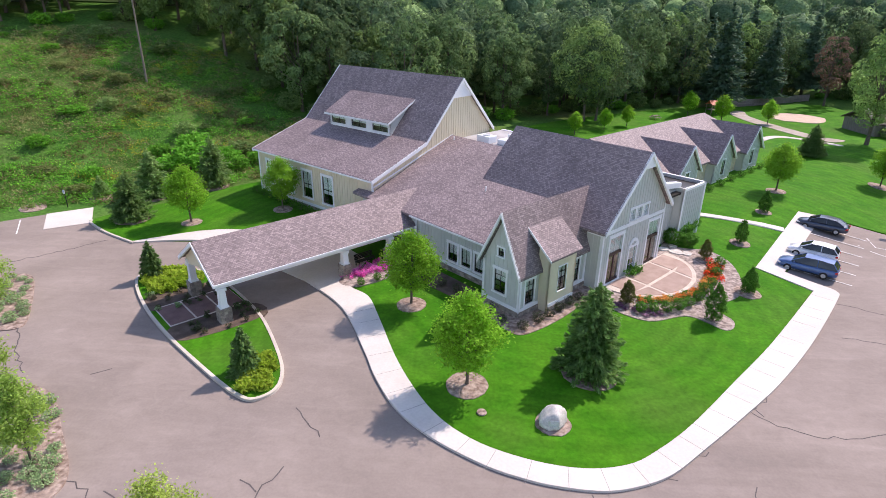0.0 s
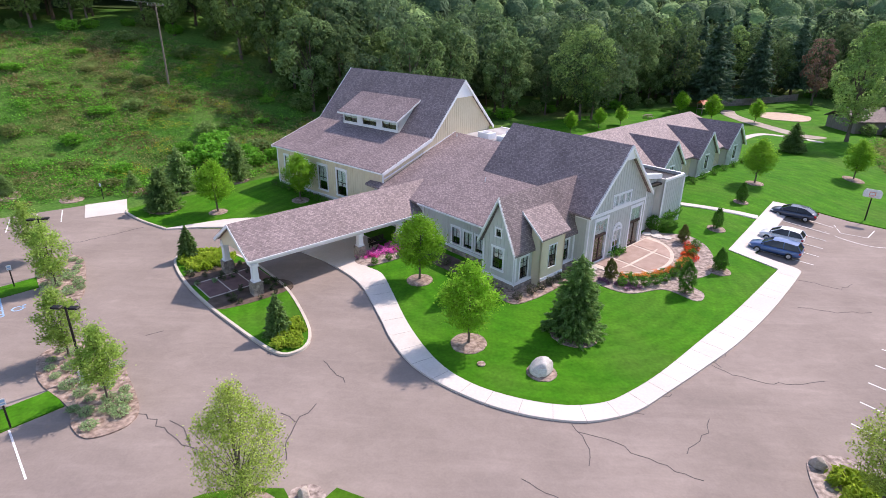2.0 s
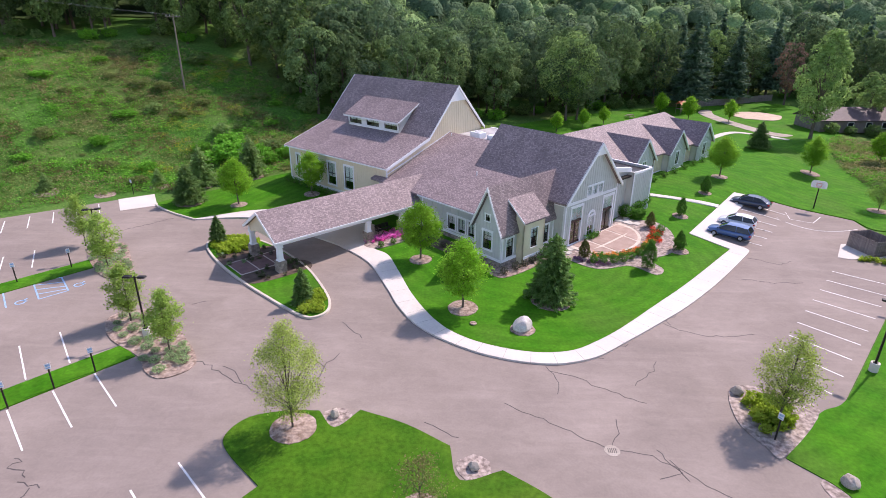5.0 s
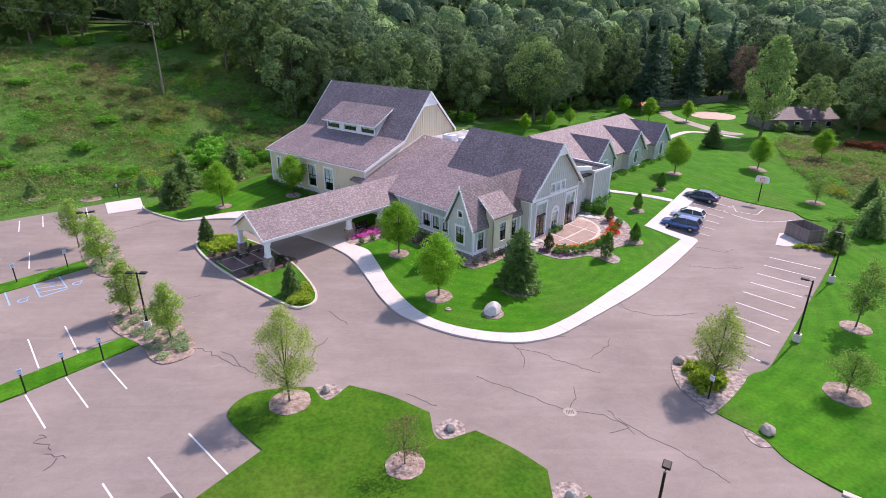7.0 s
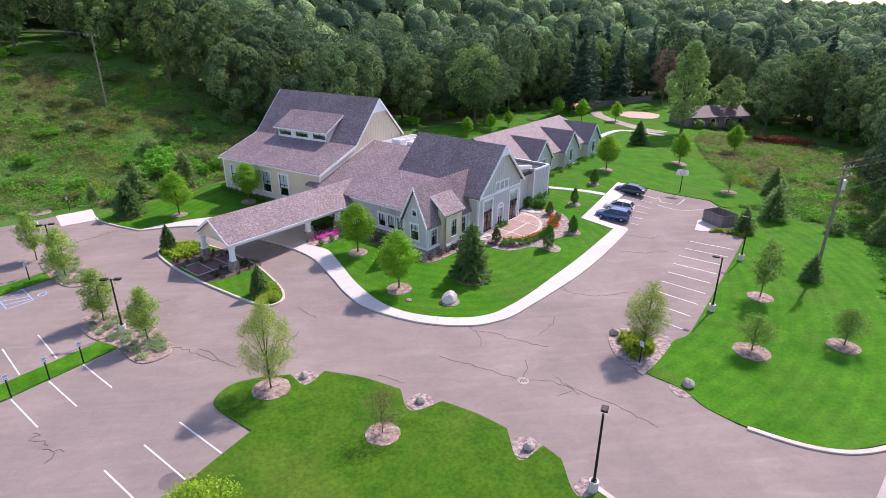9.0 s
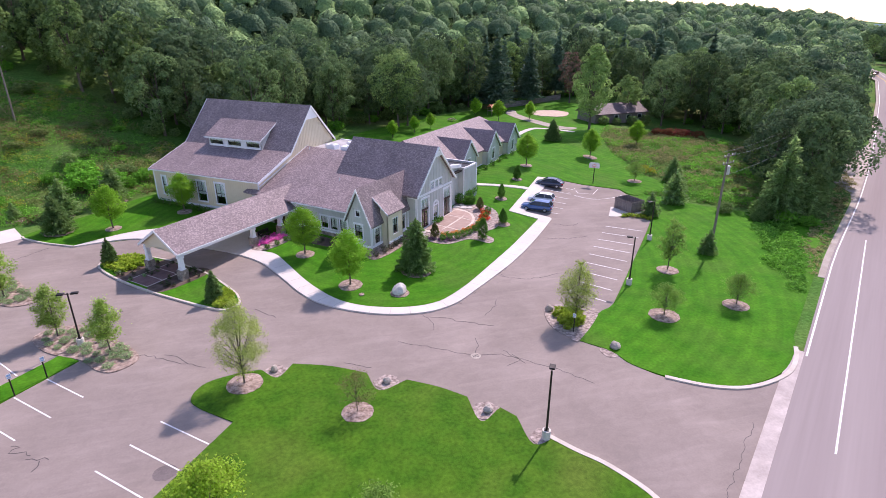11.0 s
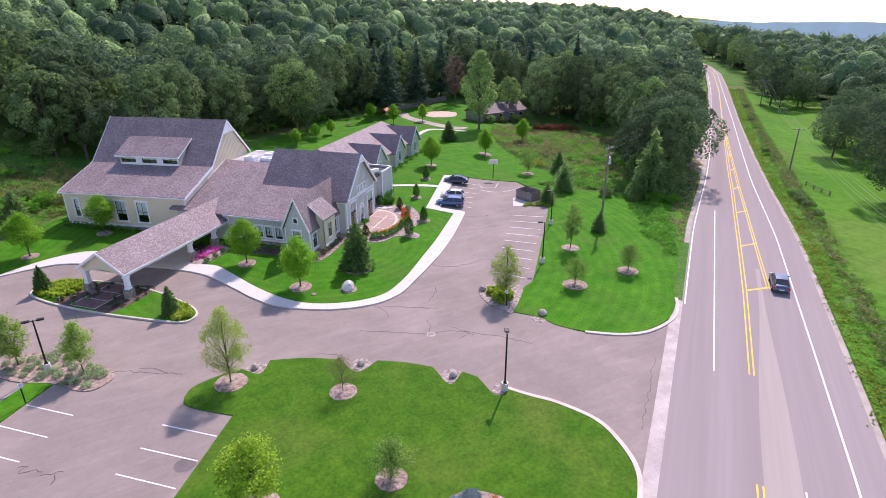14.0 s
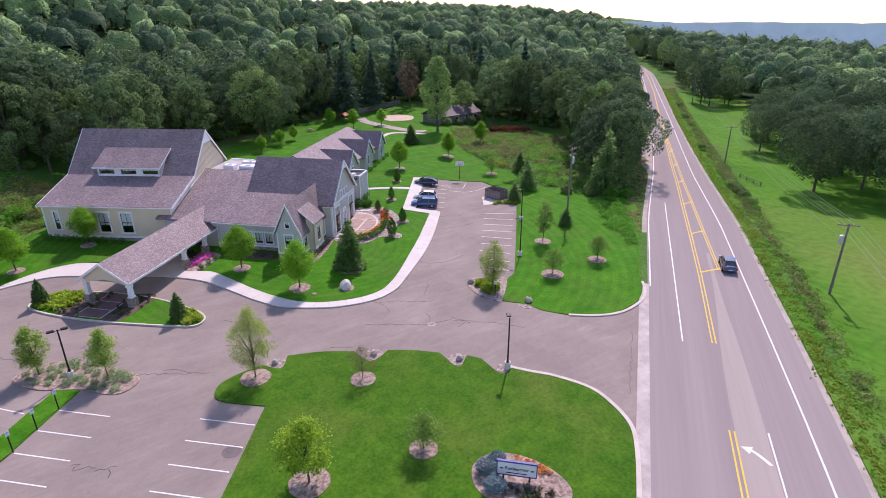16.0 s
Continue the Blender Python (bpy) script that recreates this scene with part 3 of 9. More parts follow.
for s in (39.8, 54.6, 70, 84.6, 99, 113, 127):
    bm = bmesh.new()
    a, b = road_xy(s - 1.0, yl(s) - 0.4), road_xy(s + 1.0, yr(s))
    ribbon(bm, [Vector(a), Vector(b)], 0.3, 0.05)
    for v in bm.verts:
        v.co.z = hgt(*road_xy(s, -26)) + (0.046 if v.co.z > hgt(v.co.x, v.co.y) + 0.04 else 0.03)
    tagged(part("cross_bar", bm, M["yellow"]), "yellow painted cross bar in the median taper", "road marking", "median cross bars", "structure")
tagged(strip_between("road_lane", lambda s: -24.85 - 1.2 * S((s - 10) / 30), lambda s: -27.2 + 0.7 * S((s - 10) / 30), 0.039, M["road_pale"], -140, 46, 0.03), "paler worn asphalt of the turn lane", "road", kind="structure")
# left turn arrow
bm = bmesh.new()
am = pose(19.35, -18.25, hgt(19.4, -18.6) + 0.048, 0, 0, 37.4) @ Matrix.Scale(0.72, 4)
d = bmesh.new()
rows = [(Vector((-1.7, -0.95)), 0.2, 20), (Vector((-0.9, -0.35)), 0.2, 38), (Vector((-0.2, 0.3)), 0.18, 52), (Vector((0.1, 0.7)), 0.18, 62)]
prev = None
for c, w, ang in rows:
    nn = Vector((-math.sin(radians(ang)), math.cos(radians(ang)))) * w
    pr = [d.verts.new((*(c + nn), 0)), d.verts.new((*(c - nn), 0))]
    if prev:
        d.faces.new((prev[1], pr[1], pr[0], prev[0]))
    prev = pr
d.faces.new([d.verts.new((x, y, 0)) for x, y in ((-0.55, 0.95), (0.75, 0.45), (0.45, 1.7))])
join(bm, d, am)
tagged(part("turn_arrow", bm, M["paint"]), "white painted left turn arrow", "road marking", kind="structure")

# lawns
LAWN = smooth_line([(-10.2, 43.6), (-8.9, 41.4), (-7.3, 39.7), (-5.9, 36.4), (-3.9, 31.1), (-1.6, 26.8), (0.7, 24.5), (3.5, 23.2), (6.3, 22.75), (8.7, 23.1), (10.5, 24.2), (13.2, 26.5),
                    (17.3, 30.7), (22, 35.6), (29.3, 44.0), (29.3, 44.0), (26.4, 47.8), (26.4, 47.8), (37.7, 62.5), (37.7, 62.5), (40.2, 61.9), (42.4, 60.9), (42.4, 60.9), (49.1, 54.6), (49.1, 54.6),
                    (49.6, 51), (55, 51.5), (59.5, 54), (58.5, 60), (59.5, 67), (64, 80), (70, 91), (74, 100), (82, 116), (82, 138), (62, 135), (40, 127), (14, 108), (2, 92), (-6, 82), (-14, 79),
                    (-22, 71.5), (-30, 65), (-37, 59.5), (-39.6, 56), (-39, 54.9), (-36, 52.6), (-31.9, 50.2), (-27, 53), (-22, 53.3), (-16, 50), (-16, 50)])
tagged(drape("lawn", LAWN, 0.08, M["lawn"], thick=0.25, step=1.6), "bright green mown lawn with faint mowing stripes", "lawn", kind="structure")
LAWN_R = smooth_line([(19.2, 12.5), (19.2, 12.5), (21.0, 10.2), (21.6, 8), (23.4, 5.6), (26, 3.7), (29, 2.9), (33, 3.6), (36.6, 5.9), (38.6, 8.0), (38.6, 8.0), (49, 16), (62, 26), (69, 31.5), (64, 36), (56, 44),
                      (52, 50.5), (49.0, 50), (49.0, 50), (48.3, 44.4), (44.5, 38.8), (31.4, 24.0), (26, 18.1), (23.4, 16.6)])
tagged(drape("lawn", LAWN_R, 0.06, M["lawn"], thick=0.25, step=1.6), "bright green mown lawn beside the highway", "lawn", kind="structure")
LAWN_I = smooth_line([(-16.3, 0.8), (-10.4, 9.1), (-10.4, 9.1), (-13.1, 11.6), (-13.7, 13), (-12.8, 14.6), (-10.6, 15.3), (-8.6, 15.4), (-8.6, 15.4), (-7.3, 13.9), (-6.0, 15.6), (-6.0, 15.6), (-3, 14.4), (-0.2, 12.6), (-0.2, 12.6), (0.4, 10.0), (2.8, 10.8), (2.8, 10.8),
                      (5, 9.2), (6.8, 7.4), (6.8, 7.4), (6.9, 4.4), (8.8, 5.5), (8.8, 5.5), (9.6, 4.2), (9.6, 4.2), (9.6, 1.2), (11.4, 1.4), (11.4, 1.4), (12.4, -0.5), (13.6, -2.4), (14.8, -5.2), (14.5, -8), (13.4, -10.8), (11.2, -13.2), (11.2, -13.2),
                      (-40, -52), (-40, -52), (-54, -52), (-54, -52), (-30, -18)])
tagged(drape("lawn", LAWN_I, 0.09, M["turf"], thick=0.25, step=1.6), "green mown lawn island at the entrance", "lawn", kind="structure")
for k, (x, y, n) in enumerate(((-36.2, 37.2, 46), (-24.4, 21.6, 46))):
    e, w = Vector((-0.64, -0.768)), Vector((0.768, -0.64))
    c = Vector((x, y))
    tagged(drape("grass_strip", [c + w * 1.1, c - w * 1.2, c - w * 1.2 + e * n, c + w * 1.1 + e * n], 0.07, M["lawn"], thick=0.2), "narrow mown grass strip between parking rows", "lawn", "parking strips", "structure")

# far paddock grass, mown, beyond the road
FIELD = [Vector(road_xy(v, right_edge(v) - 0.7)) for v in (-40, -10, 20, 45, 70, 95, 120, 150, 190, 230)] + [Vector(road_xy(*p)) for p in ((222, -62), (140, -85), (60, -110), (-40, -120))]
tagged(drape("field", FIELD, 0.03, M["field"], thick=0.3, step=3.0), "open green pasture beyond the highway", "field", kind="structure")

# pavements and kerbs
WALK = smooth_line([(-31.9, 49.9), (-31.9, 49.9), (-28, 50.7), (-24.5, 50.4), (-20, 47.5), (-14.2, 43.3), (-12.5, 41.9), (-9, 38), (-6.4, 32.5), (-5.2, 29.6), (-3.5, 26.6), (-1.3, 24.4), (1.3, 22.7), (3.2, 21.9), (5, 21.45), (7.2, 21.3),
                    (9.1, 21.75), (10.9, 22.65), (13.25, 24.6), (16.2, 27.15), (20.1, 30.7), (24.9, 35.8), (30.4, 42.4), (31.3, 43.9), (30.7, 45.1), (28.7, 47.4), (28.7, 47.4), (39.9, 61.9), (39.9, 61.9), (37.6, 62.5), (37.6, 62.5), (26.3, 47.8), (26.3, 47.8), (29.4, 44.0), (29.4, 44.0),
                    (22, 35.6), (17.3, 30.7), (13.2, 26.5), (10.5, 24.2), (8.7, 23.1), (6.3, 22.7), (3.5, 23.2), (0.7, 24.5), (-1.6, 26.8), (-3.9, 31.1), (-5.9, 36.4), (-7.3, 39.8), (-9.3, 42), (-8.5, 46.5), (-8.5, 46.5), (-13, 51.5), (-13, 51.5), (-17.5, 50.5), (-22, 53.2), (-26.8, 53), (-31.9, 50.2)])
walk_ob = tagged(drape("pavement", WALK, 0.15, M["concrete"], thick=0.3, step=1.5), "pale concrete sidewalk curving along the lawn", "sidewalk", kind="structure")
tagged(drape("pavement", [Vector(p) for p in ((24.9, 59.9), (33.0, 56.4), (33.5, 57.4), (25.3, 60.9))], 0.19, M["concrete"], thick=0.3, step=0.7), "pale concrete path to a side door", "sidewalk", kind="structure")
tagged(drape("pavement", [Vector(p) for p in ((-45.6, 57.2), (-42.8, 52.7), (-39.2, 55.0), (-42.0, 59.8))], 0.04, M["concrete"], thick=0.3), "pale concrete pad at the lot edge", "concrete pad", kind="structure")
tagged(drape("pavement", smooth_line([(44, 92), (48, 98), (54.5, 103.8), (59, 101.8), (62.6, 97.4), (61.8, 96.6), (58.6, 100.4), (54.8, 102.2), (49, 97), (45, 91.2)]), 0.14, M["concrete"], thick=0.3), "pale concrete path past the wing", "sidewalk", kind="structure")
tagged(drape("pavement", smooth_line([(62.2, 99.5), (59.6, 104), (58.2, 110), (56.6, 118), (56.5, 126), (59, 130), (60.6, 129), (59.4, 124), (60, 117), (61.4, 110), (63, 104), (65.6, 101)]), 0.13, M["shoulder"], thick=0.3), "grey gravel drive behind the wing", "drive", kind="structure")
tagged(drape("sand_pit", circle(68.6, 122.5, 5.2, 18, 0.1), 0.16, material("play_sand", (0.55, 0.42, 0.32), (0.63, 0.5, 0.39), 0.8, 12, 0.95), thick=0.3), "tan sand play area behind the wing", "sand pit", kind="structure")


def kerb(pts, closed, label, width=0.16, lift=0.17):
    bm = bmesh.new()
    ribbon(bm, pts, width, lift, 0.3, closed)
    return tagged(part("kerb", bm, M["kerb"]), label, "kerb", kind="structure")


ISLAND = smooth_line([(-27.3, 42.8), (-26.3, 40.5), (-23.5, 36.9), (-20.2, 33.5), (-17.2, 30.8), (-14.5, 28.5), (-13, 27.4), (-12, 27.1), (-11.1, 27.9), (-11, 29.3), (-11.8, 31.5), (-14.3, 35.9), (-16.6, 38.8), (-20, 42.2), (-23.5, 44.4), (-26.2, 44.4)])
tagged(drape("island_lawn", ISLAND, 0.14, M["lawn"], thick=0.3, step=1.2), "small mown grass island beside the canopy", "lawn", kind="structure")
kerb(ISLAND, True, "pale concrete kerb round the planted island", 0.22, 0.18)
kerb(smooth_line([(11.0, 1.6), (12.2, -0.2), (13.6, -2.1), (14.9, -5.2), (14.7, -8), (13.7, -10.7), (11.5, -13.0), (8.0, -15.9)], False), False, "pale concrete kerb at the driveway mouth", 0.36, 0.12)
kerb(smooth_line([(23.2, 5.6), (26, 3.5), (29, 2.6), (33, 3.2), (35.6, 4.8), (37.2, 6.4)], False), False, "pale concrete kerb at the driveway mouth", 0.36, 0.12)
kerb(smooth_line([(-39.5, 55.6), (-38.9, 54.6), (-36, 52.3), (-31.9, 49.9)], False), False, "pale concrete kerb by the west lawn", 0.2, 0.17)
bm = bmesh.new()
ribbon(bm, [Vector(road_xy(sg, -17.72)) for sg in np.arange(-12, 33.5, 2.5)], 1.1, 0.055, 0.2)
tagged(part("gutter", bm, M["gutter"]), "pale concrete gutter across the driveway mouth", "gutter", kind="structure")

# sidewalk joints
bm = bmesh.new()
inner = smooth_line([(-7.3, 39.8), (-5.9, 36.4), (-3.9, 31.1), (-1.6, 26.8), (0.7, 24.5), (3.5, 23.2), (6.3, 22.7), (8.7, 23.1), (10.5, 24.2), (13.2, 26.5), (17.3, 30.7), (22, 35.6), (29.4, 44.0)], False, 8)
acc = 0.0
for a, b in zip(inner, inner[1:]):
    acc += (b - a).length
    if acc > 1.55:
        acc = 0.0
        d = (b - a).normalized()
        nn = Vector((d.y, -d.x))
        ribbon(bm, [b, b + nn * 1.62], 0.025, 0.154, 0.01)
tagged(part("pavement_joint", bm, M["mortar"]), "thin tooled joints across the sidewalk", "joint", kind="stuff")

# parking lines


def stall_line(a, b, mt=None, width=0.11):
    bm = bmesh.new()
    ribbon(bm, [Vector(a), Vector(b)], width, 0.012, 0.01)
    return tagged(part("stall_line", bm, mt or M["paint"]), "white painted parking stall line", "stall line", "stall lines", "structure")


def stall_row(x, y, sx, sy, ex, ey, n):
    for k in range(n):
        stall_line((x + sx * k, y + sy * k), (x + sx * k + ex, y + sy * k + ey))


for k in range(9):
    stall_line((37.36 - 1.8 * k, 39.0 - 2.1 * k), (41.2 - 1.96 * k, 35.9 - 2.15 * k))
stall_row(-25.3, 18.75, -1.57, -2.07, 3.55, -3.45, 9)
stall_row(-31.3, 24.0, -1.73, -2.1, 3.5, -4.1, 9)
stall_row(-15.5, 10.65, -1.62, -2.07, 3.6, -3.45, 9)
stall_row(-47.1, 55.25, -1.8, -1.75, 2.5, -3.9, 12)
stall_row(-44.6, 39.8, -2.0, -1.8, 2.7, -4.2, 6)
stall_row(29.6, 48.6, 1.62, 2.15, 3.9, -3.1, 6)
for a, b in (((-41.4, 31.05), (-38.4, 27.6)), ((-39.75, 32.7), (-36.7, 29.25)), ((-38.3, 34.4), (-35.2, 31.0)), ((-36.7, 29.25), (-35.2, 31.0)), ((-39.0, 31.85), (-36.7, 32.65)),
             ((-38.25, 31.0), (-35.95, 31.85)), ((-37.5, 30.15), (-35.5, 31.3)), ((-39.75, 32.7), (-37.6, 33.6))):
    tagged(stall_line(a, b, M["blue"], 0.13), "blue painted accessible stall marking")
for k, (x, y) in enumerate(((-35.0, 32.2), (-37.9, 28.6))):
    bm = bmesh.new()
    ribbon(bm, circle(x, y, 0.38, 12, 0.0), 0.12, 0.012, 0.01, True)
    ribbon(bm, [Vector((x + 0.1, y + 0.75)), Vector((x, y + 0.3)), Vector((x + 0.45, y + 0.25))], 0.13, 0.012, 0.01)
    tagged(part("access_symbol", bm, M["blue"]), "faded blue painted wheelchair symbol", "road marking", "access symbols", "structure")
# play court
bm = bmesh.new()
ribbon(bm, smooth_line([(39.8, 56.2), (40.3, 53.2), (42.2, 50.8), (45, 50.6), (47.6, 51.4)], False), 0.09, 0.012, 0.01)
ribbon(bm, [Vector((42.2, 57.6)), Vector((41.3, 54.6)), Vector((43.4, 53.3)), Vector((45.6, 55.6))], 0.09, 0.012, 0.01)
tagged(part("court_line", bm, M["paint"]), "faded white basketball court lines", "court line", kind="structure")

# sealed and open cracks in the asphalt
DRIVE_CRACKS = [((3.2, 16.7), (5.6, 15.3), (7.5, 13.9), (9.3, 12.7), (11.5, 12.3), (13.5, 10.7), (15.6, 8.5), (17.2, 6.4)), ((9.3, 12.7), (10.0, 14.2), (10.2, 15.5)), ((11.8, 12.8), (12.3, 12.2), (12.8, 11.2), (11.4, 10.6)),
                ((12.5, 12.1), (13.0, 10.5)), ((6.6, 21.2), (7.0, 20.2), (7.3, 19.1), (6.9, 17.9)), ((6.7, 20.5), (8.7, 19.7), (10.2, 18.5), (12.6, 17.2)), ((-1.9, 14.6), (-0.3, 13.8), (0.3, 13.4)), ((14.8, 22.1), (14.2, 20.9), (12.4, 19.1))]
EAST_CRACKS = [((18.7, 29.3), (17.1, 28.0), (17.6, 27.0), (19.8, 25.9), (21.6, 26.0), (23.8, 26.4)), ((10.1, 22.4), (11.3, 23.3), (12.6, 24.0), (13.3, 24.4)), ((10.1, 22.5), (11.0, 22.3)), ((27.4, 36.7), (30.1, 36.0), (33.0, 36.2)), ((17.1, 28.7), (17.6, 27.5)), ((30.2, 42.0), (33.0, 40.4), (34.6, 41.4)),
               ((26.0, -1.0), (23.8, -2.5), (22.0, -4.1), (19.6, -5.8), (17.2, -7.7))]
WEST_CRACKS = [((-19.2, 20.9), (-17.6, 20.0), (-15.6, 18.4), (-14.6, 18.1), (-13.1, 17.1)), ((-16.7, 20.1), (-15.6, 19.5), (-14.6, 18.1)), ((-8.7, 22.1), (-9.5, 20.4), (-9.5, 19.3), (-9.1, 17.4)), ((-10.5, 21.2), (-9.5, 20.4)), ((-9.4, 26.6), (-7.4, 24.3)), ((-22.9, 28.9), (-22.0, 29.7)),
               ((-32.2, 35.2), (-29.4, 31.3), (-27.2, 28.9)), ((-40.5, 44.7), (-39.0, 46.0), (-36.7, 48.2), (-34.8, 50.5)), ((-24.9, 10.4), (-24.4, 10.4), (-24.8, 9.8), (-23.7, 9.7), (-23.3, 9.2)), ((-23.5, 8.8), (-22.7, 8.7), (-22.0, 8.5)), ((-22.5, 8.5), (-22.7, 7.5))]
for k, cr in enumerate(DRIVE_CRACKS + EAST_CRACKS + WEST_CRACKS):
    rnd = random.Random(k)
    line = []
    for a, b in zip(cr, cr[1:]):
        a, b = Vector(a), Vector(b)
        m = max(2, int((b - a).length / 0.45))
        d = Vector((-(b - a).y, (b - a).x)).normalized()
        for j in range(m):
            line.append(a.lerp(b, j / m) + d * rnd.uniform(-0.16, 0.16))
    line.append(Vector(cr[-1]))
    bm = bmesh.new()
    ribbon(bm, line, 0.035 if k == 14 else 0.05 if k < 15 else 0.065, 0.009, 0.008)
    tagged(part("asphalt_crack", bm, M["crack"]), "dark sealed crack in the asphalt", "crack", kind="structure")

# storm drain with its ring, and a round patch in the west lot
bm = bmesh.new()
tube(bm, (0, 0, -0.05), (0, 0, 0.012), 0.46, 0.46, 20)
ring = tagged(part("drain_cover", bm, M["shoulder"]), "round storm drain in a worn concrete ring", "drain cover")
ring.location = (9.3, 12.7, hgt(9.3, 12.7))
for k in range(5):
    bm = bmesh.new()
    box(bm, -0.25 + k * 0.11, -0.2, 0.008, -0.2 + k * 0.11, 0.2, 0.016)
    part("grate_slot", bm, M["crack"], ring)
tagged(drape("asphalt_patch", circle(-14.35, 5.15, 0.75, 14, 0.08, 3), 0.008, material("dark_patch", (0.15, 0.125, 0.12), (0.19, 0.16, 0.15), 1.0, 9.0, 0.9), thick=0.05), "dark round patch in the worn asphalt", "asphalt patch", kind="structure")

# ---- the church ----


def frame_of(deg, p0, q0, z0):
    """Axes of a building: x runs along its front, y back into it; returns the pose of its base point."""
    a, b = Vector((math.cos(radians(deg)), -math.sin(radians(deg)))), Vector((math.sin(radians(deg)), math.cos(radians(deg))))
    c = a * p0 + b * q0
    return pose(c.x, c.y, z0, 0, 0, -deg)


class Site:
    """Places parts given in a building's own (p, q, z) under its thing."""

    def __init__(self, name, deg, p0, q0, z0, **tags):
        self.ob = thing(name, frame_of(deg, p0, q0, z0), **tags)
        self.off = Vector((-p0, -q0, -z0))

    def part(self, name, bm, mt, parent=None, label=""):
        for v in bm.verts:
            v.co += self.off
        return part(name, bm, mt, parent or self.ob, label)


def wall_plane(plane, at, side, u, z, depth=0.0):
    """A point on a wall: plane 'p' or 'q' is held at `at`; side is +1 or -1, the way it faces; depth goes inwards."""
    w = at - side * depth
    return Vector((w, u, z)) if plane == "p" else Vector((u, w, z))


def wall(site, plane, at, side, outline, holes, mt, thick=0.2, battens=0.0, name="wall", low=None, label=""):
    """A wall with openings cut through it, and upright battens where it has them."""
    pts = [Vector(o) for o in outline]
    loops = [list(range(len(pts)))]
    hp = []
    for u0, z0, u1, z1 in holes:
        hp.append([(u0, z0), (u1, z0), (u1, z1), (u0, z1)])
        loops.append(list(range(len(pts), len(pts) + 4)))
        pts += [Vector(o) for o in hp[-1]]
    edges = [(lp[i], lp[(i + 1) % len(lp)]) for lp in loops for i in range(len(lp))]
    out, _, faces, _, _, _ = delaunay_2d_cdt(pts, edges, [], 1, 1e-5)
    bm = bmesh.new()
    f_v = [bm.verts.new(wall_plane(plane, at, side, v.x, v.y)) for v in out]
    b_v = [bm.verts.new(wall_plane(plane, at, side, v.x, v.y, thick)) for v in out]
    count = {}
    for f in faces:
        c = sum((out[i] for i in f), Vector((0, 0))) / 3
        if any(inside(c.x, c.y, h) for h in hp):
            continue
        bm.faces.new([f_v[i] for i in f])
        bm.faces.new([b_v[i] for i in f][::-1])
        for i in range(len(f)):
            e = (f[i], f[(i + 1) % len(f)])
            count[e] = count.get(e, 0) + 1
    for a, b in list(count):
        if (b, a) not in count:
            bm.faces.new((f_v[a], b_v[a], b_v[b], f_v[b]))
    bmesh.ops.recalc_face_normals(bm, faces=bm.faces[:])
    ob = site.part(name, bm, mt, label=label)
    if battens:
        us = [o[0] for o in outline]
        u = min(us) + battens * 0.5
        while u < max(us) - 0.1:
            zs = []
            k = len(outline)
            for i in range(k):
                (ua, za), (ub, zb) = outline[i], outline[(i + 1) % k]
                if (ua - u) * (ub - u) < 0:
                    zs.append(za + (zb - za) * (u - ua) / (ub - ua))
            if len(zs) >= 2:
                spans = [(max(min(zs), low if low is not None else -9), max(zs) - 0.12)]
                for u0, z0, u1, z1 in holes:
                    if u0 - 0.16 < u < u1 + 0.16:
                        nxt = []
                        for a, b in spans:
                            if a < z0 - 0.2:
                                nxt.append((a, min(b, z0 - 0.16)))
                            if b > z1 + 0.2:
                                nxt.append((max(a, z1 + 0.2), b))
                        spans = nxt
                for a, b in spans:
                    if b - a > 0.15:
                        bb = bmesh.new()
                        p0, p1 = wall_plane(plane, at, side, u - 0.03, a, -0.03), wall_plane(plane, at, side, u + 0.03, b, 0.005)
                        box(bb, min(p0.x, p1.x), min(p0.y, p1.y), a, max(p0.x, p1.x), max(p0.y, p1.y), b)
                        for v in bb.verts:
                            v.co += site.off
                        part("batten", bb, mt, ob)
            u += battens
    return ob


def board(bm, plane, at, side, u0, z0, u1, z1, out=0.05, inn=0.0):
    """A flat board on a wall."""
    a, b = wall_plane(plane, at, side, u0, z0, -out), wall_plane(plane, at, side, u1, z1, inn)
    box(bm, min(a.x, b.x), min(a.y, b.y), min(z0, z1), max(a.x, b.x), max(a.y, b.y), max(z0, z1))


def sloped_board(bm, plane, at, side, a, b, depth, out=0.06, inn=0.12):
    """A board along a rake, from a to b (u, z), hanging down by depth."""
    q = [(a[0], a[1]), (b[0], b[1]), (b[0], b[1] - depth), (a[0], a[1] - depth)]
    f = [bm.verts.new(wall_plane(plane, at, side, u, z, -out)) for u, z in q]
    k = [bm.verts.new(wall_plane(plane, at, side, u, z, inn)) for u, z in q]
    bm.faces.new(f)
    bm.faces.new(k[::-1])
    for i in range(4):
        bm.faces.new((f[i], k[i], k[(i + 1) % 4], f[(i + 1) % 4]))


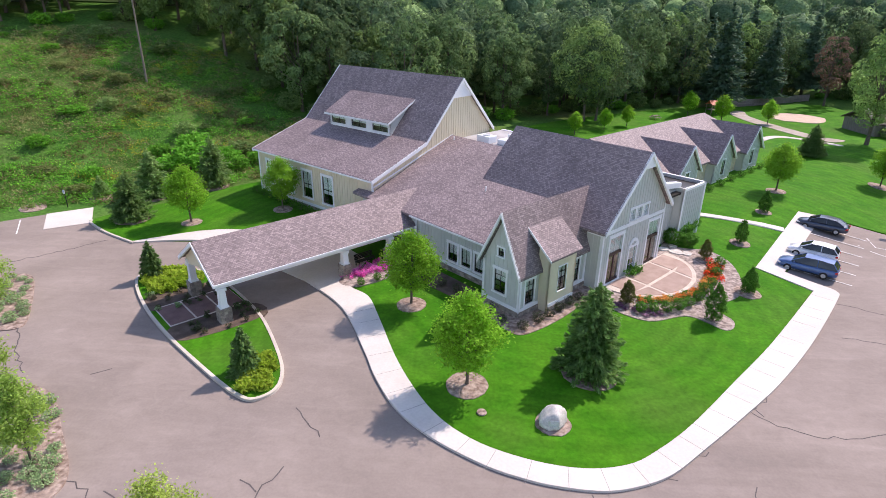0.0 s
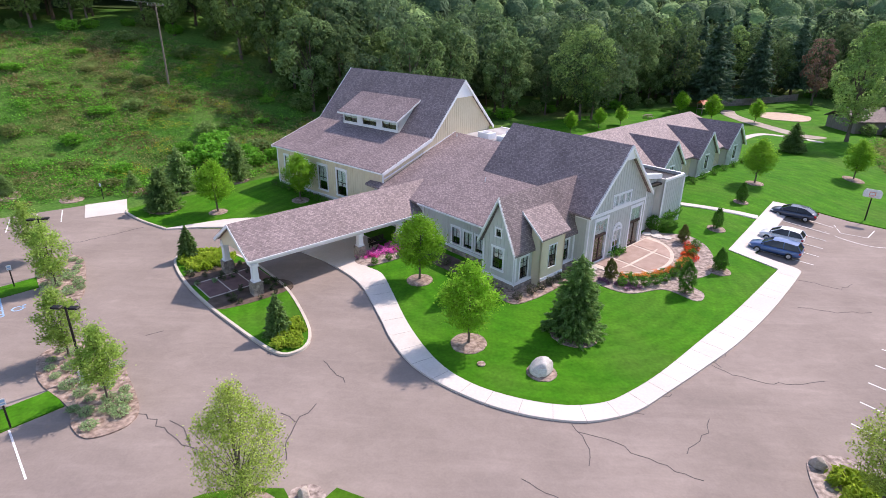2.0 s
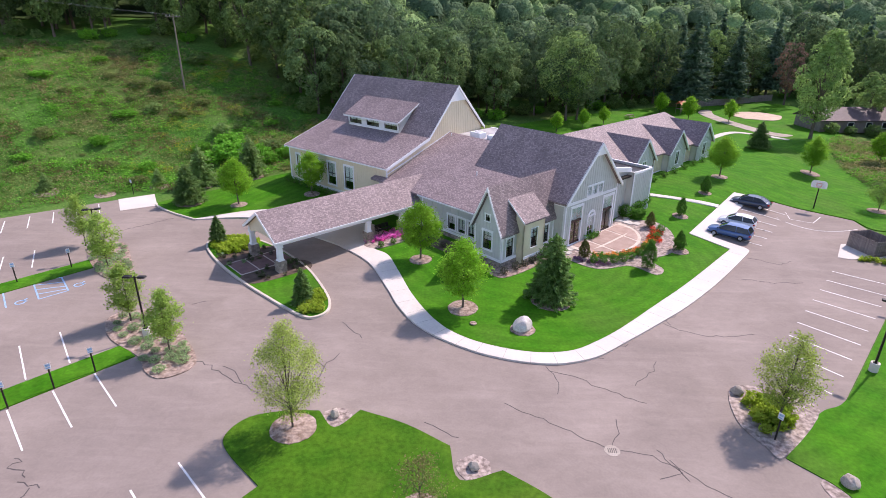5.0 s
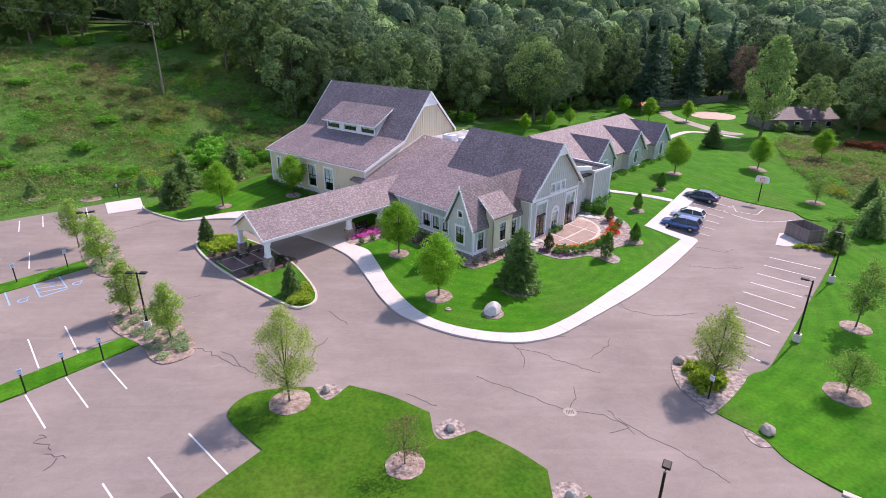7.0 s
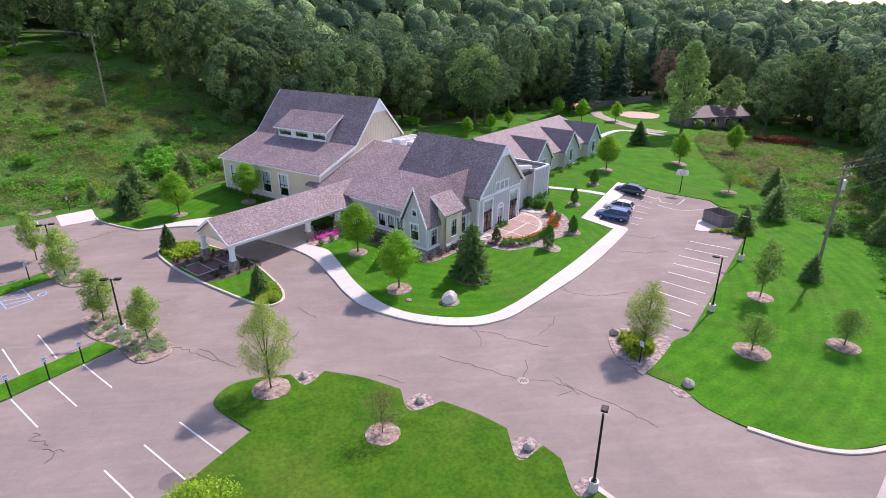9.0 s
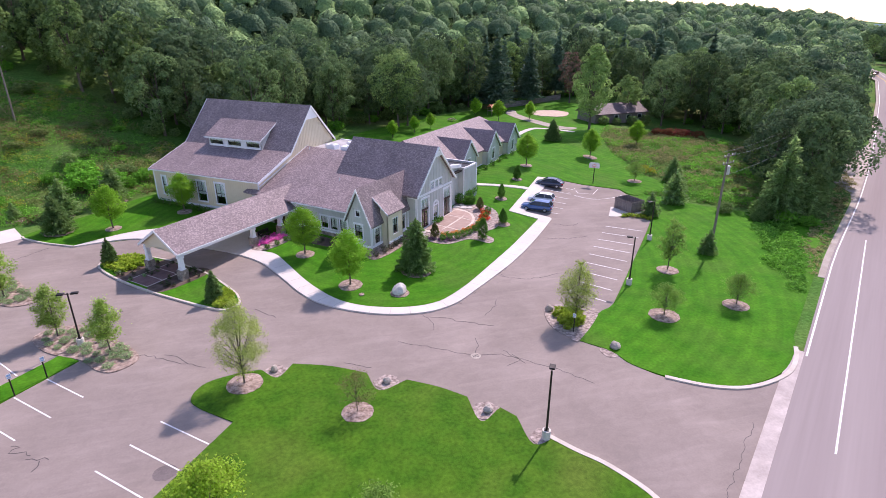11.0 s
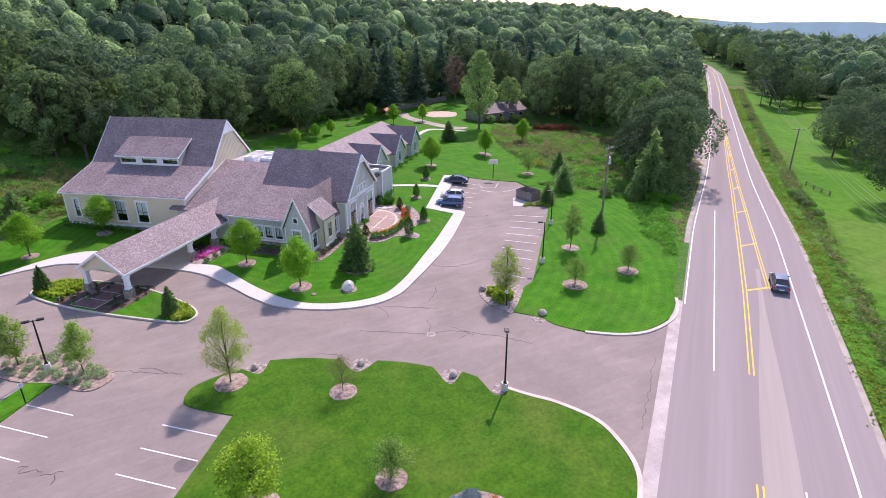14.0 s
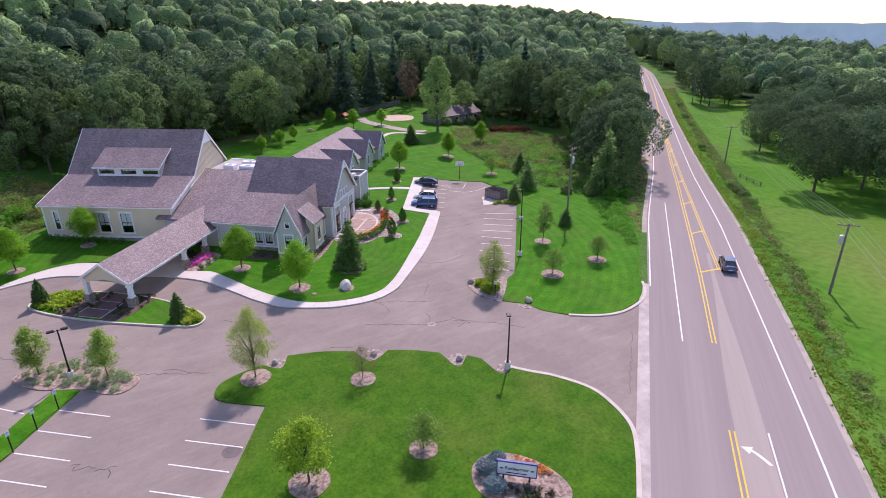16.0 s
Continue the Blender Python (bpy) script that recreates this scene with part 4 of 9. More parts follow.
def window(site, plane, at, side, u0, z0, u1, z1, cols=2, rows=0, trim=0.13, mid=True, blind=0.5, sash=None, name="window", label="white framed window"):
    """A window in its opening: casing, sill, sash bars, glass, a pale board for blinds and sky reflection."""
    holder = thing(name)
    holder.parent = site.ob
    holder["label"] = label
    cu, cz = (u0 + u1) / 2, z0
    base = wall_plane(plane, at, side, cu, cz) + site.off
    holder.location = base

    def sub(nm, bm, mt, lab=""):
        for v in bm.verts:
            v.co += site.off - base
        return part(nm, bm, mt, holder, lab)

    bm = bmesh.new()
    board(bm, plane, at, side, u0 - trim, z0 - trim * 0.7, u0, z1 + trim, 0.05, 0.01)
    board(bm, plane, at, side, u1, z0 - trim * 0.7, u1 + trim, z1 + trim, 0.05, 0.01)
    board(bm, plane, at, side, u0 - trim - 0.04, z1, u1 + trim + 0.04, z1 + trim * 1.4, 0.07, 0.01)
    sub("frame", bm, M["trim"])
    bm = bmesh.new()
    board(bm, plane, at, side, u0 - trim - 0.03, z0 - trim, u1 + trim + 0.03, z0, 0.09, 0.08)
    sub("sill", bm, M["trim"])
    bm = bmesh.new()
    sm = sash or M["metal_dark"]
    t = 0.05
    for a in (u0, u1 - t):
        board(bm, plane, at, side, a, z0, a + t, z1, -0.05, 0.10)
    for a in (z0, z1 - t):
        board(bm, plane, at, side, u0, a, u1, a + t, -0.05, 0.10)
    for k in range(1, cols):
        a = u0 + (u1 - u0) * k / cols
        board(bm, plane, at, side, a - 0.02, z0, a + 0.02, z1, -0.055, 0.095)
    for k in range(1, rows):
        a = z0 + (z1 - z0) * k / rows
        board(bm, plane, at, side, u0, a - 0.015, u1, a + 0.015, -0.055, 0.095)
    if mid:
        a = (z0 + z1) / 2
        board(bm, plane, at, side, u0, a - 0.035, u1, a + 0.035, -0.05, 0.10)
    sub("sash", bm, sm)
    bm = bmesh.new()
    board(bm, plane, at, side, u0 + 0.02, z0 + 0.02, u1 - 0.02, z1 - 0.02, -0.07, 0.082)
    sub("pane", bm, M["glass"]).visible_shadow = False
    # pale board: drawn blinds, and the sky's reflection put in as colour
    if blind:
        bm = bmesh.new()
        board(bm, plane, at, side, u0 + 0.02, z1 - (z1 - z0) * blind, u1 - 0.02, z1 - 0.02, -0.14, 0.155)
        sub("blind", bm, M["blind"], "pale board for drawn blinds and sky reflection")
    return holder


def roof(site, planes, label="", thick=0.22, name="roof", parent=None, mt=None):
    bm = bmesh.new()
    for c in planes:
        slab(bm, c, thick)
    bmesh.ops.recalc_face_normals(bm, faces=bm.faces[:])
    ob = site.part(name, bm, mt or M["shingle"], parent, label)
    roof_uv(ob)
    return ob


def trim(site, fn, name="trim_board", mt=None, parent=None):
    """Boards drawn by fn; each loose board becomes a part of its own."""
    bm = bmesh.new()
    fn(bm)
    bm.verts.ensure_lookup_table()
    todo, out = set(bm.verts), None
    while todo:
        start = todo.pop()
        grp, stack = {start}, [start]
        while stack:
            for e in stack.pop().link_edges:
                for w in e.verts:
                    if w in todo:
                        todo.discard(w)
                        grp.add(w)
                        stack.append(w)
        d = bmesh.new()
        seen = {v: d.verts.new(v.co) for v in grp}
        for f in bm.faces:
            if f.verts[0] in grp:
                d.faces.new([seen[v] for v in f.verts])
        out = site.part(name, d, mt or M["trim"], parent)
    bm.free()
    return out


BZ = 0.35          # ground at the front block
front = Site("church_building", 45, -32.0, 38.0, BZ, label="grey-green board and batten church with brown shingled gables", category="church")
SK = 1.0           # top of the stone skirt


def skirt(site, plane, at, side, u0, u1, z0, z1):
    """Stone foot of a wall with its white water table board."""
    bm = bmesh.new()
    board(bm, plane, at, side, u0, z0, u1, z1, 0.06, 0.2)
    foot = site.part("stone_foot", bm, M["mortar"])
    rnd = random.Random(int(abs(u0 * 31 + at * 17)))
    z, r = z0 + 0.02, 0
    while z < z1 - 0.08:
        hh = min(0.2, z1 - z)
        u = u0 + rnd.uniform(-0.2, 0)
        while u < u1:
            w = rnd.uniform(0.28, 0.55)
            a, b = max(u, u0) + 0.012, min(u + w, u1) - 0.012
            if b - a > 0.06:
                bm = bmesh.new()
                board(bm, plane, at, side, a, z + 0.012, b, z + hh - 0.012, 0.09 + rnd.uniform(0, 0.03), 0.0)
                for v in bm.verts:
                    v.co += site.off
                part("stone", bm, M["stone"], foot)
            u += w
        z += hh
    bm = bmesh.new()
    board(bm, plane, at, side, u0 - 0.02, z1, u1 + 0.02, z1 + 0.26, 0.07, 0.1)
    site.part("water_table", bm, M["trim"])


# low front wall
H1 = [(-32.7, 1.55, -31.6, 3.1), (-31.1, 1.55, -30.05, 3.1), (-29.55, 1.55, -28.5, 3.1)]
wall(front, "q", 31.0, -1, [(-45.2, 0.2), (-26.8, 0.2), (-26.8, 4.55), (-45.2, 4.55)], H1 + [(-41.4, 0.5, -39.2, 3.0)], M["sage"], battens=0.42, low=1.2)
for w in H1:
    window(front, "q", 31.0, -1, *w, cols=2, rows=0, mid=False, trim=0.17, blind=0.85 if w[0] > -32 else 0.6)
skirt(front, "q", 31.0, -1, -36.9, -26.8, 0.1, SK)
# front doors under the canopy
dr = thing("door")
dr.parent = front.ob
dr.location = Vector((-40.3, 31.0, 0.5)) + front.off
for k, (a, b) in enumerate(((-41.4, -40.32), (-40.28, -39.2))):
    bm = bmesh.new()
    board(bm, "q", 31.0, -1, a, 0.5, b, 3.0, -0.06, 0.12)
    for v in bm.verts:
        v.co -= Vector((-40.3, 31.0, 0.5))
    part("door_leaf", bm, M["dark_door"], dr)
# small steep gable
wall(front, "q", 29.1, -1, [(-26.8, 0.2), (-23.2, 0.2), (-23.2, 4.3), (-25.0, 7.95), (-26.8, 4.3)], [(-25.65, 1.95, -24.55, 3.75), (-25.4, 4.85, -24.85, 5.5)], M["sage"], battens=0.42, low=1.2)
window(front, "q", 29.1, -1, -25.65, 1.95, -24.55, 3.75, cols=2, rows=4, trim=0.17)
window(front, "q", 29.1, -1, -25.4, 4.85, -24.85, 5.5, cols=2, rows=2, mid=False, trim=0.1)
skirt(front, "q", 29.1, -1, -26.8, -23.2, 0.1, SK)
wall(front, "p", -26.8, -1, [(29.1, 0.2), (31.0, 0.2), (31.0, 4.4), (29.1, 4.4)], [], M["sage"], battens=0.42, low=1.2)
wall(front, "p", -23.2, 1, [(29.1, 0.2), (37.3, 0.2), (37.3, 4.2), (29.1, 4.2)], [(29.75, 1.4, 30.75, 3.3), (35.4, 1.4, 36.4, 3.3)], M["sage"], battens=0.42, low=1.2)
window(front, "p", -23.2, 1, 29.75, 1.4, 30.75, 3.3, cols=2, rows=4)
window(front, "p", -23.2, 1, 35.4, 1.4, 36.4, 3.3, cols=2, rows=4)
skirt(front, "p", -23.2, 1, 29.1, 37.3, 0.1, SK)
# tan bay
wall(front, "p", -22.3, 1, [(31.3, 0.2), (34.5, 0.2), (34.5, 4.95), (31.3, 4.95)], [(32.35, 2.0, 33.35, 4.0)], M["tan"], battens=0.0, low=1.2)
window(front, "p", -22.3, 1, 32.35, 2.0, 33.35, 4.0, cols=2, rows=4, trim=0.04)
wall(front, "q", 31.3, -1, [(-23.4, 0.2), (-22.3, 0.2), (-22.3, 4.95), (-23.0, 5.6), (-23.4, 5.7)], [], M["tan"])
wall(front, "q", 34.5, 1, [(-23.4, 0.2), (-22.3, 0.2), (-22.3, 4.95), (-23.0, 5.6), (-23.4, 5.7)], [], M["tan"])
skirt(front, "p", -22.3, 1, 31.4, 34.4, 0.1, SK)
# main gable
APEX, EAVE, RQ = 11.27, 6.15, 42.2
H4 = [(38.45, 0.75, 40.3, 4.75), (44.45, 0.75, 46.3, 4.75), (41.0, 5.65, 41.75, 6.6), (42.05, 5.65, 42.8, 6.6), (43.1, 5.65, 43.85, 6.6), (41.65, 0.9, 42.85, 3.1)]
wall(front, "p", -21.9, 1, [(37.3, 0.2), (46.9, 0.2), (46.9, EAVE), (RQ, APEX - 0.2), (37.3, EAVE)], H4, M["sage"], battens=0.42, low=1.0)
for h in H4[2:5]:
    window(front, "p", -21.9, 1, *h, cols=2, rows=2, mid=False, trim=0.13, blind=0.97, sash=M["trim"])
for h in H4[:2]:
    window(front, "p", -21.9, 1, *h, cols=2, rows=0, mid=False, trim=0.2, blind=0.4, sash=M["trim"], name="door", label="white framed glazed double door with a transom")
    trim(front, lambda bm: (board(bm, "p", -21.9, 1, h[0], 3.15, h[2], 3.4, 0.02, 0.12), board(bm, "p", -21.9, 1, h[0], 0.75, h[2], 0.95, -0.03, 0.11), board(bm, "p", -21.9, 1, h[0] + 0.86, 0.75, h[0] + 0.99, 3.2, -0.02, 0.115)), "door_rail", M["dark_door"])
window(front, "p", -21.9, 1, 41.65, 0.9, 42.85, 3.1, cols=2, rows=4, mid=False, trim=0.14, sash=M["trim"], label="white framed arched window")
bm = bmesh.new()
for k in range(12):
    a0, a1 = math.pi * k / 12, math.pi * (k + 1) / 12
    q = []
    for r, a in ((0.52, a0), (0.78, a0), (0.78, a1), (0.52, a1)):
        q.append((42.25 - r * math.cos(a), 3.1 + r * math.sin(a)))
    f = [bm.verts.new(wall_plane("p", -21.9, 1, u, z, -0.08)) for u, z in q]
    b = [bm.verts.new(wall_plane("p", -21.9, 1, u, z, 0.0)) for u, z in q]
    bm.faces.new(f)
    for i in range(4):
        bm.faces.new((f[i], b[i], b[(i + 1) % 4], f[(i + 1) % 4]))
for k in range(1, 5):
    a = math.pi * k / 5
    tube(bm, wall_plane("p", -21.9, 1, 42.25, 3.1, -0.05), wall_plane("p", -21.9, 1, 42.25 - 0.55 * math.cos(a), 3.1 + 0.55 * math.sin(a), -0.05), 0.03, n=4)
front.part("arch_trim", bm, M["trim"])
wall(front, "q", 37.3, -1, [(-23.4, 0.2), (-21.9, 0.2), (-21.9, EAVE), (-23.4, EAVE)], [], M["sage"], battens=0.42, low=1.0)
wall(front, "q", 46.9, 1, [(-36, 0.2), (-21.9, 0.2), (-21.9, EAVE), (-36, EAVE)], [], M["sage"])
trim(front, lambda bm: (board(bm, "p", -21.9, 1, 37.28, 5.2, 46.92, 5.48, 0.06, 0.02), board(bm, "q", 37.3, -1, -23.3, 5.2, -21.85, 5.48, 0.06, 0.02)), "band_board")
trim(front, lambda bm: (board(bm, "p", -21.9, 1, 37.25, 0.4, 37.45, 6.0, 0.05, 0.02), board(bm, "p", -21.9, 1, 46.75, 0.4, 46.95, 6.0, 0.05, 0.02), board(bm, "q", 37.3, -1, -22.1, 0.4, -21.86, 6.0, 0.05, 0.02)), "corner_board")
trim(front, lambda bm: (board(bm, "q", 29.1, -1, -26.85, 0.9, -26.65, 4.2, 0.05, 0.02), board(bm, "q", 29.1, -1, -23.35, 0.9, -23.15, 4.2, 0.05, 0.02), board(bm, "p", -23.2, 1, 29.05, 0.9, 29.25, 4.1, 0.055, 0.02), board(bm, "p", -23.2, 1, 37.05, 0.9, 37.28, 4.1, 0.05, 0.02)), "corner_board")
trim(front, lambda bm: board(bm, "p", -21.9, 1, 37.25, 0.3, 46.95, 0.62, 0.06, 0.02), "water_table")
# roofs of the front block
EL, ER, ZL, ZR2 = 5.5, 4.98, 5.75, 6.08     # reach and height of the two eaves
slope = (APEX - ZR2) / ER
roof(front, [[(-35.45, RQ - EL, ZL), (-21.35, RQ - EL, ZL), (-21.35, RQ, APEX), (-35.45, RQ, APEX)], [(-35.45, RQ, APEX), (-21.35, RQ, APEX), (-21.35, RQ + ER, ZR2), (-35.45, RQ + ER, ZR2)]], "brown shingled main gable roof")
wall(front, "p", -35.25, -1, [(37.3, 4.0), (46.9, 4.0), (46.9, EAVE), (RQ, APEX - 0.2), (37.3, EAVE)], [], M["sage"])
trim(front, lambda bm: (sloped_board(bm, "p", -21.35, 1, (RQ - EL, ZL), (RQ, APEX), 0.34), sloped_board(bm, "p", -21.35, 1, (RQ, APEX), (RQ + ER, ZR2), 0.34)), "rake_board")
bm = bmesh.new()
tri = [(RQ - 0.95, APEX - 0.3 - slope * 0.95), (RQ + 0.95, APEX - 0.3 - slope * 0.95), (RQ, APEX - 0.3)]
f = [bm.verts.new(wall_plane("p", -21.4, 1, u, z)) for u, z in tri]
b = [bm.verts.new(wall_plane("p", -21.4, 1, u, z, 0.45)) for u, z in tri]
bm.faces.new(f)
bm.faces.new((f[0], f[1], b[1], b[0]))
front.part("gable_peak_panel", bm, M["trim"])
# low front roof
roof(front, [[(-46.2, 30.5, 4.48), (-26.2, 30.5, 4.48), (-26.2, 39.6, 7.42), (-34.5, 39.6, 7.42), (-34.5, 43.3, 8.62), (-46.2, 43.3, 8.62)]], "low pitched brown shingled roof")
trim(front, lambda bm: board(bm, "q", 30.5, -1, -37.3, 4.28, -26.9, 4.42, 0.08, 0.0), "gutter")
# small steep gable roof with its bay roof
RP, RZ = -24.95, 8.36
roof(front, [[(RP, 28.65, RZ), (RP, 41.2, RZ), (-27.12, 41.2, 4.12), (-27.12, 28.65, 4.12)], [(-22.92, 28.65, 3.88), (-22.92, 37.9, 3.88), (-22.92, 41.2, 3.88), (RP, 41.2, RZ), (RP, 28.65, RZ)]], "steep brown shingled gable roof")
roof(front, [[(-24.35, 30.95, 6.95), (-21.98, 30.95, 4.95), (-21.98, 34.8, 4.95), (-24.35, 34.8, 6.95)]], "brown shingled bay roof", 0.16)
trim(front, lambda bm: (sloped_board(bm, "q", 28.65, -1, (-27.12, 4.12), (RP, RZ), 0.32), sloped_board(bm, "q", 28.65, -1, (RP, RZ), (-22.92, 3.88), 0.32)), "rake_board")
trim(front, lambda bm: (sloped_board(bm, "q", 30.95, -1, (-24.32, 6.92), (-21.98, 4.95), 0.2, 0.04, 0.03)), "rake_board")
# flat roofed block
wall(front, "p", -23.2, 1, [(46.9, 0.4), (51.3, 0.4), (51.3, 6.5), (46.9, 7.2)], [(47.6, 2.6, 48.5, 4.4)], M["sage"], battens=0.42)
window(front, "p", -23.2, 1, 47.6, 2.6, 48.5, 4.4, cols=2, rows=2, mid=True)
wall(front, "p", -22.3, 1, [(51.3, 0.4), (55.7, 0.4), (55.7, 6.15), (51.3, 6.3)], [], M["sage"], battens=0.42)
wall(front, "q", 51.3, -1, [(-23.4, 0.4), (-22.3, 0.4), (-22.3, 6.3), (-23.4, 6.3)], [], M["sage"])
wall(front, "p", -36.2, 1, [(46.9, 5.0), (52.2, 5.0), (52.2, 7.9), (46.9, 7.9)], [], M["sage"])
wall(front, "q", 55.7, 1, [(-45, 0.4), (-22.3, 0.4), (-22.3, 6.15), (-45, 6.15)], [], M["sage"])
trim(front, lambda bm: (sloped_board(bm, "p", -23.05, 1, (46.9, 7.45), (51.6, 6.72), 0.5, 0.2, 0.35), board(bm, "p", -22.3, 1, 51.3, 6.0, 55.75, 6.22, 0.05, 0.2), board(bm, "q", 55.7, 1, -45, 6.0, -22.25, 6.22, 0.05, 0.2), board(bm, "p", -22.3, 1, 55.5, 0.5, 55.74, 6.1, 0.05, 0.02), board(bm, "p", -22.3, 1, 51.25, 0.5, 51.45, 6.1, 0.05, 0.02)), "fascia")
bm = bmesh.new()
slab(bm, [(-36, 46, 5.9), (-22.6, 46, 5.9), (-22.6, 55.5, 5.9), (-36, 55.5, 5.9)], 0.2)
front.part("flat_roof", bm, M["metal_dark"], label="dark flat roof membrane")
bm = bmesh.new()
slab(bm, [(-46, 43.3, 8.05), (-36.2, 43.3, 8.05), (-36.2, 52.2, 8.05), (-46, 52.2, 8.05)], 0.25)
front.part("flat_roof", bm, M["membrane"], label="pale flat roof membrane")
trim(front, lambda bm: board(bm, "q", 52.2, 1, -46, 7.4, -41.8, 8.12, 0.1, 0.2), "parapet")
wall(front, "q", 52.1, 1, [(-46, 0.4), (-36.2, 0.4), (-36.2, 7.9), (-46, 7.9)], [], M["sage"])
for k, (p, q, w, dd, hh) in enumerate(((-42.4, 45.6, 1.8, 1.3, 0.75), (-39.6, 46.4, 2.6, 1.5, 0.55), (-40.6, 49.2, 3.2, 0.8, 0.5))):
    ac = thing("rooftop_unit", frame_of(45, p, q, 8.05), label="white rooftop air handling unit", category="air handler", group="rooftop units")
    bm = bmesh.new()
    box(bm, -w / 2, -dd / 2, 0.0, w / 2, dd / 2, hh, bevel=0.04)
    part("casing", bm, M["trim"], ac)
    bm = bmesh.new()
    tube(bm, (0, 0, hh), (0, 0, hh + 0.08), dd * 0.33, n=14)
    part("fan_guard", bm, M["metal_grey"], ac)
# roof vent pipes
for p, q in ((-33.6, 36.3), (-44.3, 42.5)):
    z = 4.48 + (q - 30.5) * 0.3125
    bm = bmesh.new()
    tube(bm, (p, q, z - 0.1), (p, q, z + 0.5), 0.06, n=8)
    front.part("vent_pipe", bm, M["trim"], label="white roof vent pipe")

# ---- entrance canopy ----
can = Site("entrance_canopy", 45, -40.3, 13.0, 0.15, label="long brown shingled entrance canopy on white columns", category="canopy")
CE, CR, CQ0, CQ1 = 3.42, 5.62, 12.55, 34.8
roof(can, [[(-43.65, CQ0, CE), (-40.3, CQ0, CR), (-40.3, CQ1, CR), (-43.65, CQ1, CE)], [(-40.3, CQ0, CR), (-36.95, CQ0, CE), (-36.95, 31.0, CE), (-36.95, CQ1, CE), (-40.3, CQ1, CR)]], "long brown shingled canopy roof", 0.2)
trim(can, lambda bm: (sloped_board(bm, "q", CQ0, -1, (-43.65, CE), (-40.3, CR), 0.3, 0.05, 0.1), sloped_board(bm, "q", CQ0, -1, (-40.3, CR), (-36.95, CE), 0.3, 0.05, 0.1)), "rake_board")
trim(can, lambda bm: (board(bm, "p", -36.95, 1, CQ0, CE - 0.2, 31.0, CE - 0.05, 0.08, 0.0), board(bm, "p", -43.65, -1, CQ0, CE - 0.2, 31.0, CE - 0.05, 0.08, 0.0)), "gutter")
trim(can, lambda bm: (board(bm, "p", -37.25, 1, 12.9, 2.85, 31.0, 3.25, 0.0, 0.3), board(bm, "p", -43.35, -1, 12.9, 2.85, 31.0, 3.25, 0.0, 0.3)), "beam")
bm = bmesh.new()
arc = [(-43.3 + 6.0 * k / 12, 2.72 + 0.62 * math.sin(math.pi * k / 12)) for k in range(13)]
top = [(u, CE - 0.2 + (CR - CE) * (1 - abs(u + 40.3) / 3.35)) for u, _ in arc]
for k in range(12):
    q = [arc[k], arc[k + 1], top[k + 1], top[k]]
    f = [bm.verts.new(wall_plane("q", 13.0, -1, u, z)) for u, z in q]
    b = [bm.verts.new(wall_plane("q", 13.0, -1, u, z, 0.15)) for u, z in q]
    bm.faces.new(f)
    bm.faces.new(b[::-1])
    bm.faces.new((f[0], b[0], b[1], f[1]))
bmesh.ops.remove_doubles(bm, verts=bm.verts[:], dist=0.001)
can.part("gable_panel", bm, M["tan"], label="tan arched gable panel")
bm = bmesh.new()
slab(bm, [(-43.2, 13.2, 3.1), (-37.4, 13.2, 3.1), (-37.4, 31.0, 3.1), (-43.2, 31.0, 3.1)], 0.08)
can.part("soffit", bm, M["tan"], label="tan canopy soffit")
for p, q in ((-37.45, 13.2), (-43.15, 13.2), (-37.45, 23.6), (-43.15, 23.6), (-37.45, 28.3), (-43.15, 28.3)):
    z0 = hgt((p + q) * 0.70711, (q - p) * 0.70711) + 0.1
    pc = thing("column")
    pc.parent = can.ob
    pc.location = Vector((p, q, z0)) + can.off
    bm = bmesh.new()
    d = bmesh.new()
    bmesh.ops.create_cone(d, cap_ends=True, segments=4, radius1=0.36, radius2=0.30, depth=2.9 - z0 - 1.25, matrix=pose(0, 0, 1.3 + (1.6 - z0) / 2, 0, 0, 45))
    join(bm, d)
    box(bm, -0.32, -0.32, 1.2, 0.32, 0.32, 1.32)
    box(bm, -0.3, -0.3, 2.62 - z0, 0.3, 0.3, 2.86 - z0)
    part("shaft", bm, M["trim"], pc, "white tapered column shaft")
    bm = bmesh.new()
    box(bm, -0.4, -0.4, 0, 0.4, 0.4, 1.2)
    ped = part("pedestal", bm, M["mortar"], pc, "stone veneer pedestal")
    rnd = random.Random(int(q * 10))
    for fx, fy in ((0, -1), (1, 0), (0, 1), (-1, 0)):
        for r in range(5):
            u = -0.42
            while u < 0.38:
                w = rnd.uniform(0.22, 0.42)
                a, b = u + 0.01, min(u + w, 0.43) - 0.01
                o = 0.4 + rnd.uniform(0.015, 0.045)
                bm = bmesh.new()
                if fx == 0:
                    box(bm, a, min(0.38 * fy, o * fy), r * 0.24 + 0.01, b, max(0.38 * fy, o * fy), r * 0.24 + 0.225)
                else:
                    box(bm, min(0.38 * fx, o * fx), a, r * 0.24 + 0.01, max(0.38 * fx, o * fx), b, r * 0.24 + 0.225)
                part("stone", bm, M["stone"], ped)
                u += w
# downspout by the corner
bm = bmesh.new()
tube(bm, (-36.75, 30.8, 4.3), (-36.75, 30.8, 0.5), 0.06, n=6)
tube(bm, (-37.0, 29.4, 3.2), (-37.3, 28.9, 2.9), 0.05, n=6)
can.part("downspout", bm, M["trim"])

